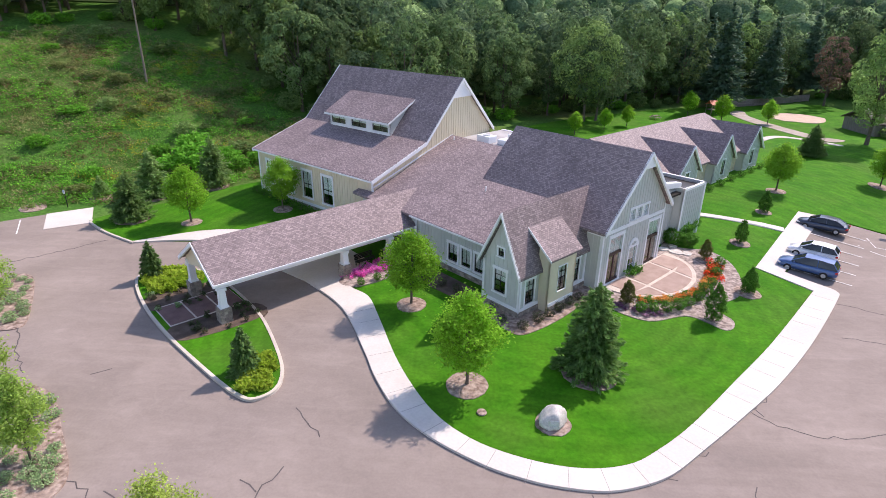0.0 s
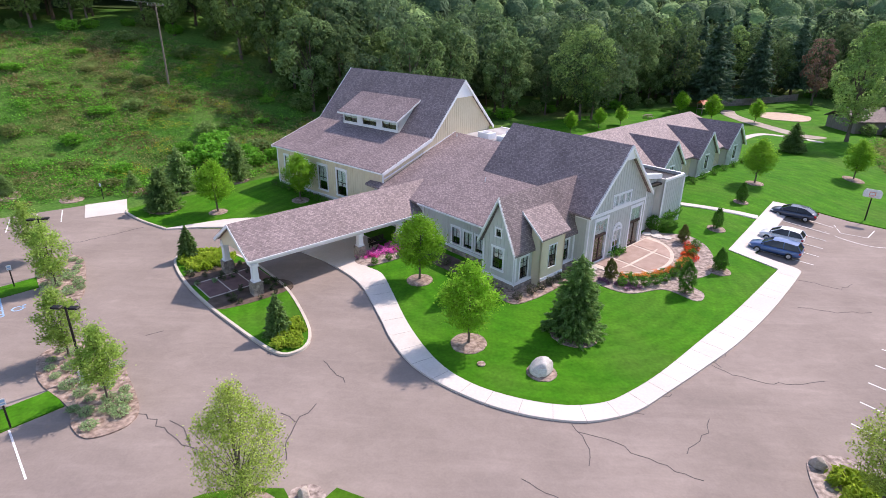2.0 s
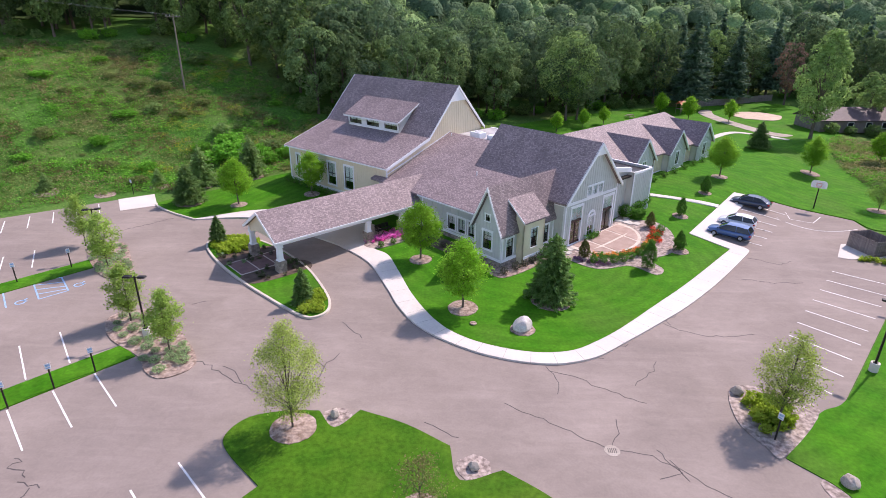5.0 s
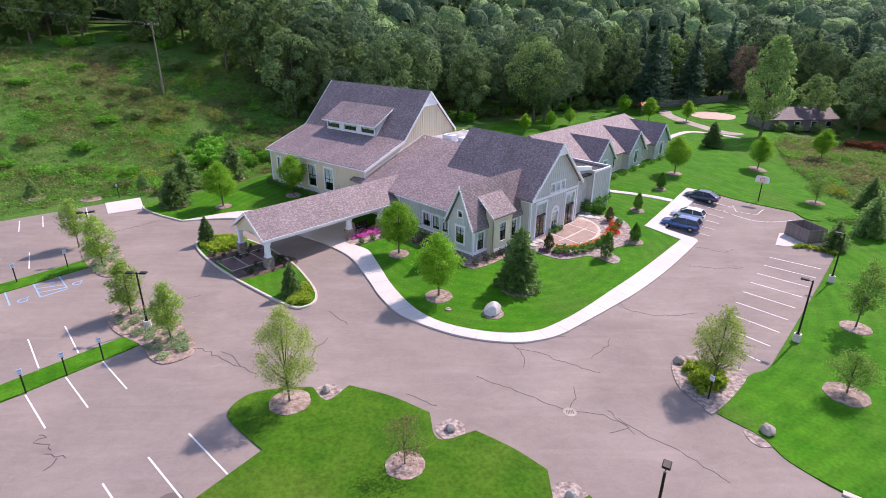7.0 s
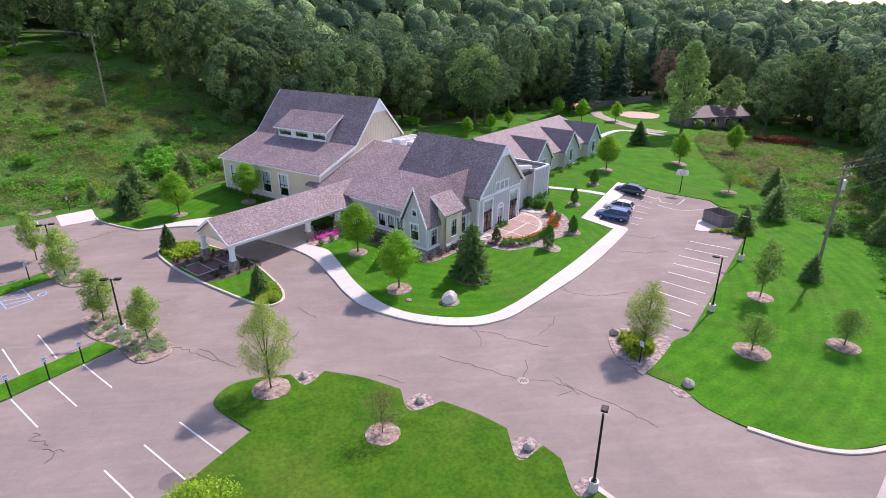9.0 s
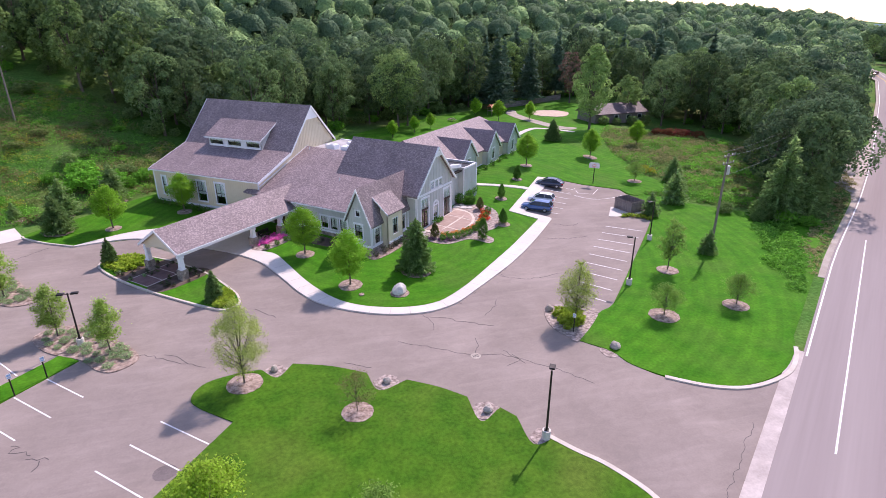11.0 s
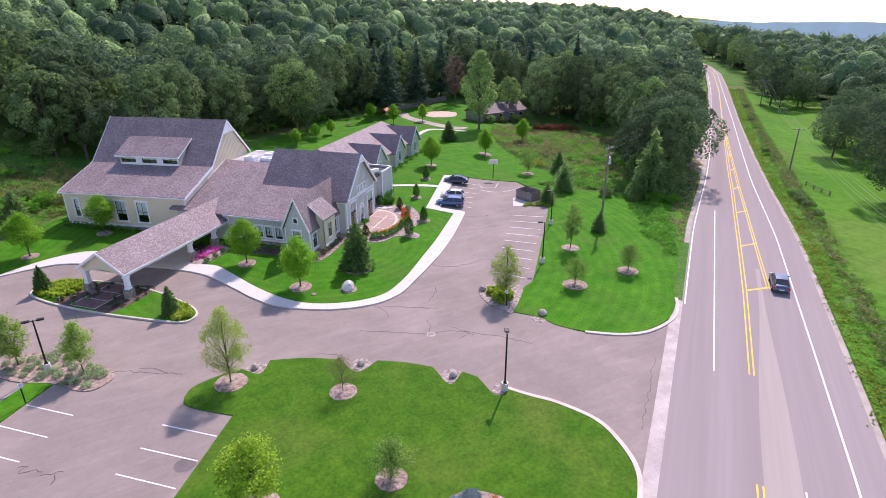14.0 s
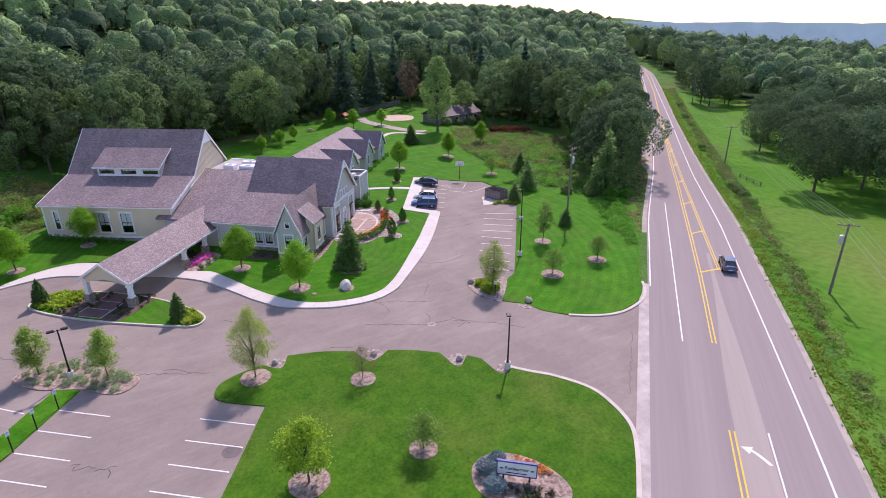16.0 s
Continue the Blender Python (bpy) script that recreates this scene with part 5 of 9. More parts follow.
# ---- sanctuary ----
SZ = 0.85
sanc = Site("sanctuary_building", 38, -50.0, 46.0, SZ, label="tall tan board and batten sanctuary with a steep brown roof", category="church")
SL, SR, SF, SB = -59.6, -39.9, 36.6, 55.6
HS = [(-58.0, 2.25, -57.3, 4.85), (-54.5, 1.9, -53.1, 4.85), (-51.2, 1.95, -49.65, 4.85), (-47.8, 1.9, -46.2, 4.85)]
wall(sanc, "q", SF, -1, [(SL, 0.4), (SR, 0.4), (SR, 6.0), (SL, 6.0)], HS, M["tan"], battens=0.4, low=1.5)
for h in HS:
    window(sanc, "q", SF, -1, *h, cols=1 if h[0] < -57 else 2, rows=0, mid=True, blind=0.66, trim=0.2)
trim(sanc, lambda bm: (board(bm, "q", SF, -1, SL, 1.05, SR, 1.35, 0.06, 0.02), board(bm, "q", SF, -1, SL - 0.03, 1.0, SL + 0.2, 5.9, 0.05, 0.02), board(bm, "q", SF, -1, SR - 0.2, 1.0, SR + 0.03, 5.9, 0.05, 0.02)), "trim_board")
trim(sanc, lambda bm: board(bm, "q", SF, -1, SL, 0.3, SR, 1.05, 0.04, 0.1), "foundation", M["mortar"])
ZE, ZB, ZR, QB, QR, QE = 6.1, 8.55, 14.6, 44.0, 49.95, 56.0
prof = [(SF, 0.4), (SB, 0.4), (SB, 8.6), (QR, ZR - 0.25), (QB, ZB - 0.25), (SF, 5.95)]
for side, at in ((1, SR), (-1, SL)):
    wall(sanc, "p", at, side, prof, [], M["tan"], battens=0.4 if side == 1 else 0.0, low=4.8)
wall(sanc, "q", SB, 1, [(SL, 0.4), (SR, 0.4), (SR, 8.6), (SL, 8.6)], [], M["tan"])
roof(sanc, [[(SL - 0.35, 36.1, ZE - 0.1), (SR + 0.35, 36.1, ZE - 0.1), (SR + 0.35, QB, ZB), (SL - 0.35, QB, ZB)]], "low pitched brown shingled lower roof")
roof(sanc, [[(SL - 0.35, QB, ZB), (SR + 0.35, QB, ZB), (SR + 0.35, QR, ZR), (SL - 0.35, QR, ZR)], [(SL - 0.35, QR, ZR), (SR + 0.35, QR, ZR), (SR + 0.35, QE, 8.5), (SL - 0.35, QE, 8.5)]], "steep brown shingled upper roof")
for at, side in ((SR + 0.35, 1), (SL - 0.35, -1)):
    for a, b in (((36.1, ZE - 0.1), (QB, ZB)), ((QB, ZB), (QR, ZR)), ((QR, ZR), (QE, 8.5))):
        trim(sanc, lambda bm: sloped_board(bm, "p", at, side, a, b, 0.36, 0.05, 0.1), "rake_board")
trim(sanc, lambda bm: board(bm, "q", 36.1, -1, SL - 0.35, ZE - 0.3, SR + 0.35, ZE - 0.16, 0.08, 0.0), "gutter")
bm = bmesh.new()
k = (ZR - 8.5) / (QE - QR)
tri = [(QR - 1.7, ZR - 0.3 - k * 1.7), (QR + 1.7, ZR - 0.3 - k * 1.7), (QR, ZR - 0.3)]
f = [bm.verts.new(wall_plane("p", SR + 0.25, 1, u, z)) for u, z in tri]
b = [bm.verts.new(wall_plane("p", SR + 0.25, 1, u, z, 0.3)) for u, z in tri]
bm.faces.new(f)
bm.faces.new((f[0], f[1], b[1], b[0]))
sanc.part("gable_peak_panel", bm, M["trim"])
# flashing board where the low roof meets the gable wall
trim(sanc, lambda bm: sloped_board(bm, "p", SR, 1, (36.6, 5.25), (48.6, 8.7), 0.14, 0.05, 0.02), "flashing_board")
# shed dormer
DL, DR = -54.8, -44.7
DW = [(-54.45, 8.82, -52.0, 9.78), (-50.95, 8.82, -48.5, 9.78), (-47.45, 8.82, -45.0, 9.78)]
wall(sanc, "q", 43.75, -1, [(DL, 8.2), (DR, 8.2), (DR, 9.95), (DL, 9.95)], DW, M["trim"])
for h in DW:
    window(sanc, "q", 43.75, -1, *h, cols=2, rows=0, mid=False, trim=0.07)
for side, at in ((1, DR), (-1, DL)):
    wall(sanc, "p", at, side, [(43.75, 8.3), (47.6, 12.05), (43.75, 9.95)], [], M["sage"])
    trim(sanc, lambda bm: sloped_board(bm, "p", at + 0.3 * side, side, (43.2, 9.94), (47.45, 12.07), 0.2, 0.04, 0.05), "rake_board")
roof(sanc, [[(DL - 0.3, 43.2, 9.97), (DR + 0.3, 43.2, 9.97), (DR + 0.3, 47.45, 12.1), (DL - 0.3, 47.45, 12.1)]], "brown shingled shed dormer roof", 0.14)
trim(sanc, lambda bm: board(bm, "q", 43.2, -1, DL - 0.35, 9.72, DR + 0.35, 9.93, 0.05, 0.02), "fascia")

# ---- classroom wing ----
WZ = 1.1
wing = Site("classroom_wing", 45, -36.0, 76.0, WZ, label="long grey-green classroom wing with three cross gables", category="church")
WQ0, WQ1, WP, WF, WR, WE = 56.5, 88.4, -36.3, -29.4, 8.05, 4.3
wall(wing, "p", WF, 1, [(WQ0, 0.6), (WQ1, 0.6), (WQ1, 4.2), (WQ0, 4.2)], [(69.2, 2.0, 70.1, 3.7), (79.2, 2.0, 80.1, 3.7)], M["tan"], battens=0.45)
for h in ((69.2, 2.0, 70.1, 3.7), (79.2, 2.0, 80.1, 3.7)):
    window(wing, "p", WF, 1, *h, cols=2, rows=2, mid=True)
wall(wing, "p", -43.2, -1, [(WQ0, 0.6), (WQ1, 0.6), (WQ1, 4.2), (WQ0, 4.2)], [], M["sage"])
for side, at in ((1, WQ1), (-1, WQ0)):
    wall(wing, "q", at, side, [(-43.2, 0.6), (WF, 0.6), (WF, 4.3), (WP, 7.8 if side == -1 else 4.4), (-43.2, 4.3)], [], M["sage"], battens=0.45 if side == 1 else 0)
roof(wing, [[(-28.9, WQ0 - 0.3, WE), (-28.9, WQ1 + 0.4, WE), (WP, WQ1 - 3.2, WR), (WP, WQ0 - 0.3, WR)], [(WP, WQ0 - 0.3, WR), (WP, WQ1 - 3.2, WR), (-43.7, WQ1 + 0.4, WE), (-43.7, WQ0 - 0.3, WE)], [(-28.9, WQ1 + 0.4, WE), (-43.7, WQ1 + 0.4, WE), (WP, WQ1 - 3.2, WR)]], "long brown shingled roof")
for qc in (65.2, 75.3, 84.6):
    wall(wing, "p", -28.4, 1, [(qc - 2.6, 0.6), (qc + 2.6, 0.6), (qc + 2.6, 4.4), (qc, 7.05), (qc - 2.6, 4.4)], [(qc - 0.5, 2.2, qc + 0.5, 4.1)], M["sage"], battens=0.45)
    window(wing, "p", -28.4, 1, qc - 0.5, 2.2, qc + 0.5, 4.1, cols=2, rows=2)
    for s in (-1, 1):
        wall(wing, "q", qc + 2.6 * s, s, [(-29.6, 0.6), (-28.4, 0.6), (-28.4, 4.4), (-29.6, 4.4)], [], M["sage"])
    roof(wing, [[(-28.0, qc, 7.4), (-35.0, qc, 7.4), (-35.0, qc - 3.05, 4.1), (-28.0, qc - 3.05, 4.1)], [(-28.0, qc, 7.4), (-28.0, qc + 3.05, 4.1), (-35.0, qc + 3.05, 4.1), (-35.0, qc, 7.4)]], "brown shingled cross gable roof", 0.18)
    trim(wing, lambda bm: (sloped_board(bm, "p", -28.0, 1, (qc - 3.05, 4.1), (qc, 7.4), 0.28), sloped_board(bm, "p", -28.0, 1, (qc, 7.4), (qc + 3.05, 4.1), 0.28)), "rake_board")
    trim(wing, lambda bm: board(bm, "p", -28.4, 1, qc - 2.6, 0.8, qc + 2.6, 1.5, 0.06, 0.02), "water_table")
trim(wing, lambda bm: board(bm, "p", WF, 1, WQ0, 0.8, WQ1, 1.5, 0.06, 0.02), "water_table")

# ---- plants ----


def leaves(name, pos, size, rng, mt, parent=None, flat=0.35, long=1.0, axis=None, out=None):
    """Small leaf blades at the given points, turned at random; flat: how far they lie level, out: the way they face."""
    n = len(pos)
    nrm = rng.normal(size=(n, 3))
    if out is None:
        nrm[:, 2] = np.abs(nrm[:, 2]) + flat * 2
    else:
        nrm = nrm * 0.55 + out
        nrm[:, 2] += flat
    nrm /= np.linalg.norm(nrm, axis=1)[:, None]
    t = axis if axis is not None else rng.normal(size=(n, 3))
    t = t - nrm * (t * nrm).sum(1)[:, None]
    t /= np.linalg.norm(t, axis=1)[:, None] + 1e-9
    b = np.cross(nrm, t)
    s = (size * rng.uniform(0.65, 1.35, n))[:, None]
    v = np.empty((n, 4, 3))
    v[:, 0], v[:, 1], v[:, 2], v[:, 3] = pos - t * s * long, pos - b * s * 0.55 + nrm * s * 0.12, pos + t * s * long, pos + b * s * 0.55 + nrm * s * 0.12
    me = bpy.data.meshes.new(name)
    me.vertices.add(4 * n)
    me.vertices.foreach_set("co", v.ravel())
    me.loops.add(4 * n)
    me.loops.foreach_set("vertex_index", np.arange(4 * n, dtype=np.int32))
    me.polygons.add(n)
    me.polygons.foreach_set("loop_start", np.arange(0, 4 * n, 4, dtype=np.int32))
    me.update(calc_edges=True)
    me.materials.append(mt)
    ob = new(name, me)
    if parent:
        ob.parent = parent
    return ob


def crown_points(rng, h, w, base, clumps, per, spread, shape=1.0):
    """Clump centres through a crown of that height and width above base, and the leaf points round them."""
    c = []
    while len(c) < clumps:
        u = rng.uniform(-1, 1, 3)
        r = np.linalg.norm(u)
        if r > 1 or r < 0.35:
            continue
        f = (u[2] + 1) / 2
        prof = (1 - abs(2 * f - 0.8) ** 2.4 * 0.75) ** shape if abs(2 * f - 0.8) < 1.1 else 0.3
        c.append((u[0] * w / 2 * prof, u[1] * w / 2 * prof, base + f * (h - base)))
    c = np.array(c)
    p = np.repeat(c, per, axis=0) + rng.normal(size=(clumps * per, 3)) * np.array([spread, spread, spread * 0.7])
    return c, p


def limbs(bm, rng, c, h, base, r, count):
    lean = rng.uniform(-0.02, 0.02, 2) * h
    steps = [Vector((0, 0, -0.15)), Vector((lean[0] * 0.3, lean[1] * 0.3, base * 0.6)), Vector((lean[0], lean[1], base + (h - base) * 0.35)), Vector((lean[0] * 1.5, lean[1] * 1.5, base + (h - base) * 0.75))]
    rad = [r * 1.25, r * 0.9, r * 0.6, r * 0.25]
    for i in range(3):
        tube(bm, steps[i], steps[i + 1], rad[i], rad[i + 1], 8, False)
    for k in rng.choice(len(c), min(count, len(c)), replace=False):
        e = Vector(c[k])
        f = min(0.7, max(0.0, (e.z - base) / (h - base) * 0.6))
        s = steps[1].lerp(steps[3], f)
        mid = s.lerp(e, 0.5) + Vector((0, 0, -0.06 * h * 0.3))
        tube(bm, s, mid, r * 0.36, r * 0.22, 5, False)
        tube(bm, mid, e, r * 0.22, r * 0.06, 5, False)


def broadleaf(name, mt, h, w, base, clumps, per, spread, size, r, seed, label, category="tree", shape=1.0, nlimb=14, flat=0.35):
    rng = np.random.default_rng(seed)
    c, p = crown_points(rng, h, w, base, clumps, per, spread, shape)
    t = thing(name, None, label=label, category=category)
    bm = bmesh.new()
    limbs(bm, rng, c, h, base, r, nlimb)
    part("trunk", bm, M["bark"], t, smooth=True)
    leaves("crown", p, size, rng, mt, t, flat)
    return t


def conifer(name, mt, h, w, seed, label, tiers=17, dens=1.0, base=0.25, size=0.09, category="tree", power=0.9, loose=0.0):
    """Boughs in whorls, each a drooping spray of needled twigs."""
    rng = np.random.default_rng(seed)
    t = thing(name, None, label=label, category=category)
    bm = bmesh.new()
    tube(bm, (0, 0, -0.1), (0, 0, h * 0.96), 0.035 * h * 0.55, 0.01, 8)
    pos, ax = [], []
    for k in range(tiers):
        f = k / (tiers - 1)
        z = base + (h - base) * f
        reach = w / 2 * (1 - f) ** power * rng.uniform(0.88, 1.1) + 0.05
        nb = max(5, int(15 * (1 - f) + 5))
        for j in range(nb):
            a = 2 * math.pi * (j + rng.uniform(-0.35, 0.35)) / nb + k * 0.7
            rr = reach * rng.uniform(0.72 - 0.4 * loose, 1.12 + 0.3 * loose)
            zz = z + rng.uniform(-0.5, 0.5) * (h - base) / tiers
            m = max(4, int(rr * 34 * dens))
            for i in range(m):
                g = (i + rng.uniform(0, 1)) / m
                g = 0.12 + 0.88 * g
                drop = -0.22 * rr * g + 0.16 * rr * g * g
                side = rng.normal() * (0.17 + 0.1 * loose) * rr * (1.1 - g)
                x, y = math.cos(a) * rr * g - math.sin(a) * side, math.sin(a) * rr * g + math.cos(a) * side
                pos.append((x, y, zz + drop * (1 - 1.6 * loose) + rng.normal() * (0.05 + 0.12 * loose)))
                ax.append((math.cos(a), math.sin(a), -0.1 + rng.normal() * 0.25))
        if k % 2 == 0:
            for j in range(5):
                a = 2 * math.pi * j / 5 + k
                tube(bm, (0, 0, z), (math.cos(a) * reach * 0.8, math.sin(a) * reach * 0.8, z - 0.1 * reach), 0.02, 0.006, 4, False)
    part("trunk", bm, M["bark"], t)
    leaves("crown", np.array(pos), size, rng, mt, t, 0.5, 1.6, np.array(ax))
    return t


def shrub(name, mt, h, w, n, size, seed, label, category="shrub", stems=5, flat=0.3, cone=0.0):
    rng = np.random.default_rng(seed)
    t = thing(name, None, label=label, category=category)
    u = rng.normal(size=(n, 3))
    u /= np.linalg.norm(u, axis=1)[:, None]
    rad = rng.uniform(0.55, 1.0, n) ** 0.5
    lump = 1 + 0.2 * np.sin(u[:, 0] * 7 + seed) * np.cos(u[:, 1] * 6) + 0.14 * np.sin(u[:, 2] * 9 + u[:, 0] * 5)
    p = u * (rad * lump)[:, None]
    f = (p[:, 2] + 1) / 2
    k = 1 - cone * f
    pos = np.stack([p[:, 0] * w / 2 * k, p[:, 1] * w / 2 * k, 0.04 * h + np.clip(f, 0, 1.15) * h * 0.95], 1)
    bm = bmesh.new()
    for j in range(stems):
        a = 2 * math.pi * j / stems
        tube(bm, (0.04 * math.cos(a), 0.04 * math.sin(a), -0.05), (0.25 * w * math.cos(a) * (1 - cone * 0.6), 0.25 * w * math.sin(a) * (1 - cone * 0.6), h * 0.7), 0.03, 0.01, 5, False)
    part("stem", bm, M["bark"], t)
    leaves("foliage", pos, size, rng, mt, t, flat)
    return t


def patch(name, mt, outline, n, h, size, seed, label, category, lift=0.1, long=1.0, flat=0.1, kind="stuff", tuft=40, wide=0.13, mask=None):
    """Low planting that nobody could count, over an outlined bed: blades and leaves in tufts."""
    rng = np.random.default_rng(seed)
    xs, ys = [p[0] for p in outline], [p[1] for p in outline]
    tufts = []
    tries = 0
    while len(tufts) < max(3, n // tuft) and tries < 100000:
        tries += 1
        x, y = rng.uniform(min(xs), max(xs)), rng.uniform(min(ys), max(ys))
        if inside(x, y, outline) and (mask is None or mask(x, y)):
            tufts.append((x, y, hgt(x, y) + lift, rng.uniform(0.6, 1.15)))
    tufts = np.array(tufts)
    pk = tufts[rng.integers(0, len(tufts), n)]
    g = rng.normal(size=(n, 3))
    hh = np.abs(rng.uniform(0.1, 1.0, n)) * h * pk[:, 3]
    pos = np.stack([pk[:, 0] + g[:, 0] * wide * (0.4 + h), pk[:, 1] + g[:, 1] * wide * (0.4 + h), pk[:, 2] + hh], 1)
    return tagged(leaves(name, pos, size, rng, mt, None, flat, long), label, category, kind=kind)


def spot(x, y, lift=0.1):
    return hgt(x, y) + lift


def plant(proto, x, y, s=1.0, turn=0.0, lift=0.1, sz=None, label=""):
    m = pose(x, y, spot(x, y, lift), 0, 0, turn)
    ob = copy_thing(proto, m)
    ob.scale = (s, s, s * (sz or 1.0))
    if label:
        ob["label"] = label
    return ob


def put(ob, x, y, turn=0.0, s=1.0, lift=0.1):
    ob.matrix_basis = pose(x, y, spot(x, y, lift), 0, 0, turn)
    ob.scale = (s, s, s)
    return ob


def mulch_ring(x, y, r, seed, lift=0.125, mt=None):
    return tagged(drape("mulch_ring", circle(x, y, r * 0.95, 30, 0.035, seed), lift, mt or M["mulch"], thick=0.2, step=0.7, dome=0.1), "round bed of brown bark mulch", "mulch bed", kind="structure")


MAPLE = "young green maple tree in a mulch ring"
mp1 = broadleaf("maple_tree", M["maple"], 6.3, 4.0, 1.35, 130, 80, 0.30, 0.095, 0.10, 11, MAPLE, shape=0.9)
mp2 = broadleaf("maple_tree", M["maple"], 6.0, 4.0, 1.4, 130, 80, 0.30, 0.095, 0.10, 12, MAPLE, shape=0.9)
for proto, x, y, s in ((mp1, 0.5, 29.0, 1.0), (mp2, -3.8, 38.6, 1.0)):
    put(proto, x, y, 20, s)
plant(mp2, -28.6, 55.4, 1.02, 130)
plant(mp1, -19.9, 58.9, 0.92, 200)
for k, (x, y, r) in enumerate(((0.5, 29.0, 1.35), (-3.8, 38.6, 1.2), (-28.6, 55.4, 1.1), (-19.9, 58.9, 1.1))):
    mulch_ring(x, y, r, k)

YOUNG = "young narrow green tree in a planted parking island"
yt1 = broadleaf("young_tree", M["linden"], 5.6, 2.5, 0.9, 90, 55, 0.26, 0.09, 0.07, 21, YOUNG, shape=1.0)
yt2 = broadleaf("young_tree", M["linden"], 5.3, 2.5, 0.8, 90, 55, 0.26, 0.09, 0.07, 22, YOUNG, shape=1.0)
put(yt1, -40.1, 41.4, 0), put(yt2, -26.6, 25.9, 50)
plant(yt2, -34.6, 36.2, 1.08, 100), plant(yt1, -21.2, 21.5, 0.93, 170)
HL = broadleaf("honey_locust_tree", M["honey"], 7.6, 3.9, 0.8, 210, 75, 0.24, 0.05, 0.07, 31, "upright airy yellow-green tree in a mulch ring", shape=1.15, nlimb=44)
put(HL, -9.8, 13.7)
mulch_ring(-9.8, 13.7, 1.5, 9, 0.11)
lo = broadleaf("honey_locust_tree", M["honey"], 6.3, 3.5, 0.9, 150, 70, 0.24, 0.06, 0.08, 32, "airy yellow-green tree in a planted lot island", shape=0.9, nlimb=40)
put(lo, 20.4, 15.8)
lt = broadleaf("lime_tree", M["limetree"], 5.7, 4.3, 1.4, 110, 62, 0.26, 0.10, 0.09, 33, "bright lime green young tree in a mulch ring", nlimb=20)
put(lt, -10.6, -1.4)
mulch_ring(-10.6, -1.4, 1.6, 10, 0.11)
sp1 = broadleaf("crabapple_tree", M["sparse"], 3.4, 3.0, 0.9, 80, 20, 0.26, 0.055, 0.035, 41, "sparse reddish young tree in a mulch ring", nlimb=18)
put(sp1, -1.6, 7.8)
sp2 = broadleaf("crabapple_tree", M["crab"], 3.3, 3.0, 0.7, 80, 46, 0.25, 0.065, 0.06, 42, "small olive green crabapple tree in a mulch ring", nlimb=30)
put(sp2, -1.9, -3.2)
plant(sp2, 29.4, 14.5, 1.02, 70, 0.06), plant(sp2, 37.8, 14.4, 1.05, 140, 0.06), plant(sp2, 54.4, 58.2, 1.1, 220)
mulch_ring(-1.6, 7.8, 1.25, 11, 0.11), mulch_ring(-1.9, -3.2, 1.2, 12, 0.11)
rt = broadleaf("oak_sapling", M["crab"], 6.8, 3.0, 1.2, 74, 46, 0.21, 0.095, 0.07, 43, "young mid green oak tree in a mulch ring", nlimb=24)
put(rt, 36.4, 23.7, 0, 1, 0.06)
for k, (x, y, r) in enumerate(((36.4, 23.7, 1.3), (29.4, 14.5, 1.55), (37.8, 14.4, 1.35), (54.4, 58.2, 1.3), (38.2, 69.0, 1.2), (55.1, 75.4, 1.5), (33.2, 61.4, 0.9))):
    mulch_ring(x, y, r, 20 + k, 0.09 if k < 3 else 0.125)
for x, y, s in ((59.2, 115.5, 0.75), (50.5, 116.2, 0.85), (46.1, 122.5, 0.8), (30.0, 108.6, 0.6), (24.9, 104.5, 0.6), (18.7, 99.2, 0.62), (71.5, 84, 0.9)):
    plant(mp1, x, y, s, x * 50, label="young lime green tree behind the classroom wing")
plant(mp2, 38.2, 69.0, 0.98, 10, label="young green maple tree on the east lawn"), plant(mp1, 55.1, 75.4, 0.92, 80, label="young green maple tree on the east lawn")

SPR = "dark green spruce tree"
s1 = conifer("spruce_tree", M["spruce"], 6.2, 4.1, 51, "large dark green spruce tree on the front lawn", 26, 1.7, power=0.5, loose=0.25)
put(s1, 8.2, 30.8)
mulch_ring(8.2, 30.8, 1.9, 30)
s2 = conifer("spruce_tree", M["spruce"], 3.2, 1.9, 52, "small blue-green spruce tree on the planted island", 18, 2.0, 0.1, power=0.62)
put(s2, -13.4, 29.6, 0, 1, 0.14)
plant(s2, -26.0, 42.5, 1.0, 80, 0.14)
s3 = conifer("spruce_tree", M["spruce"], 5.0, 3.9, 53, "dark green spruce tree beside the west lawn", 22, 1.5, power=0.55, loose=0.4)
put(s3, -35.4, 56.2)
mulch_ring(-35.4, 56.2, 1.9, 31)
s4 = conifer("white_pine", M["whitepine"], 5.0, 4.0, 54, "soft green white pine beside the lawn", 15, 0.85, size=0.12, power=0.62, loose=0.5)
put(s4, 53.2, 45.6, 30, 1.0, 0.0)
for x, y, s, a in ((-43.2, 63.5, 0.5, 0), (-31.0, 67.4, 1.15, 50), (-37.0, 63.9, 1.1, 90), (-56.2, 58.6, 0.5, 20)):
    plant(s4, x, y, s, a, 0.0, label="wild green conifer on the grassy slope")
for k, (x, y, r) in enumerate(((-43.0, 63.2, 1.4), (-30.6, 66.8, 1.6), (-48.4, 58.9, 1.4), (-56.0, 58.2, 1.6), (-36.8, 63.4, 1.5))):
    mulch_ring(x, y, r, 60 + k, 0.03)
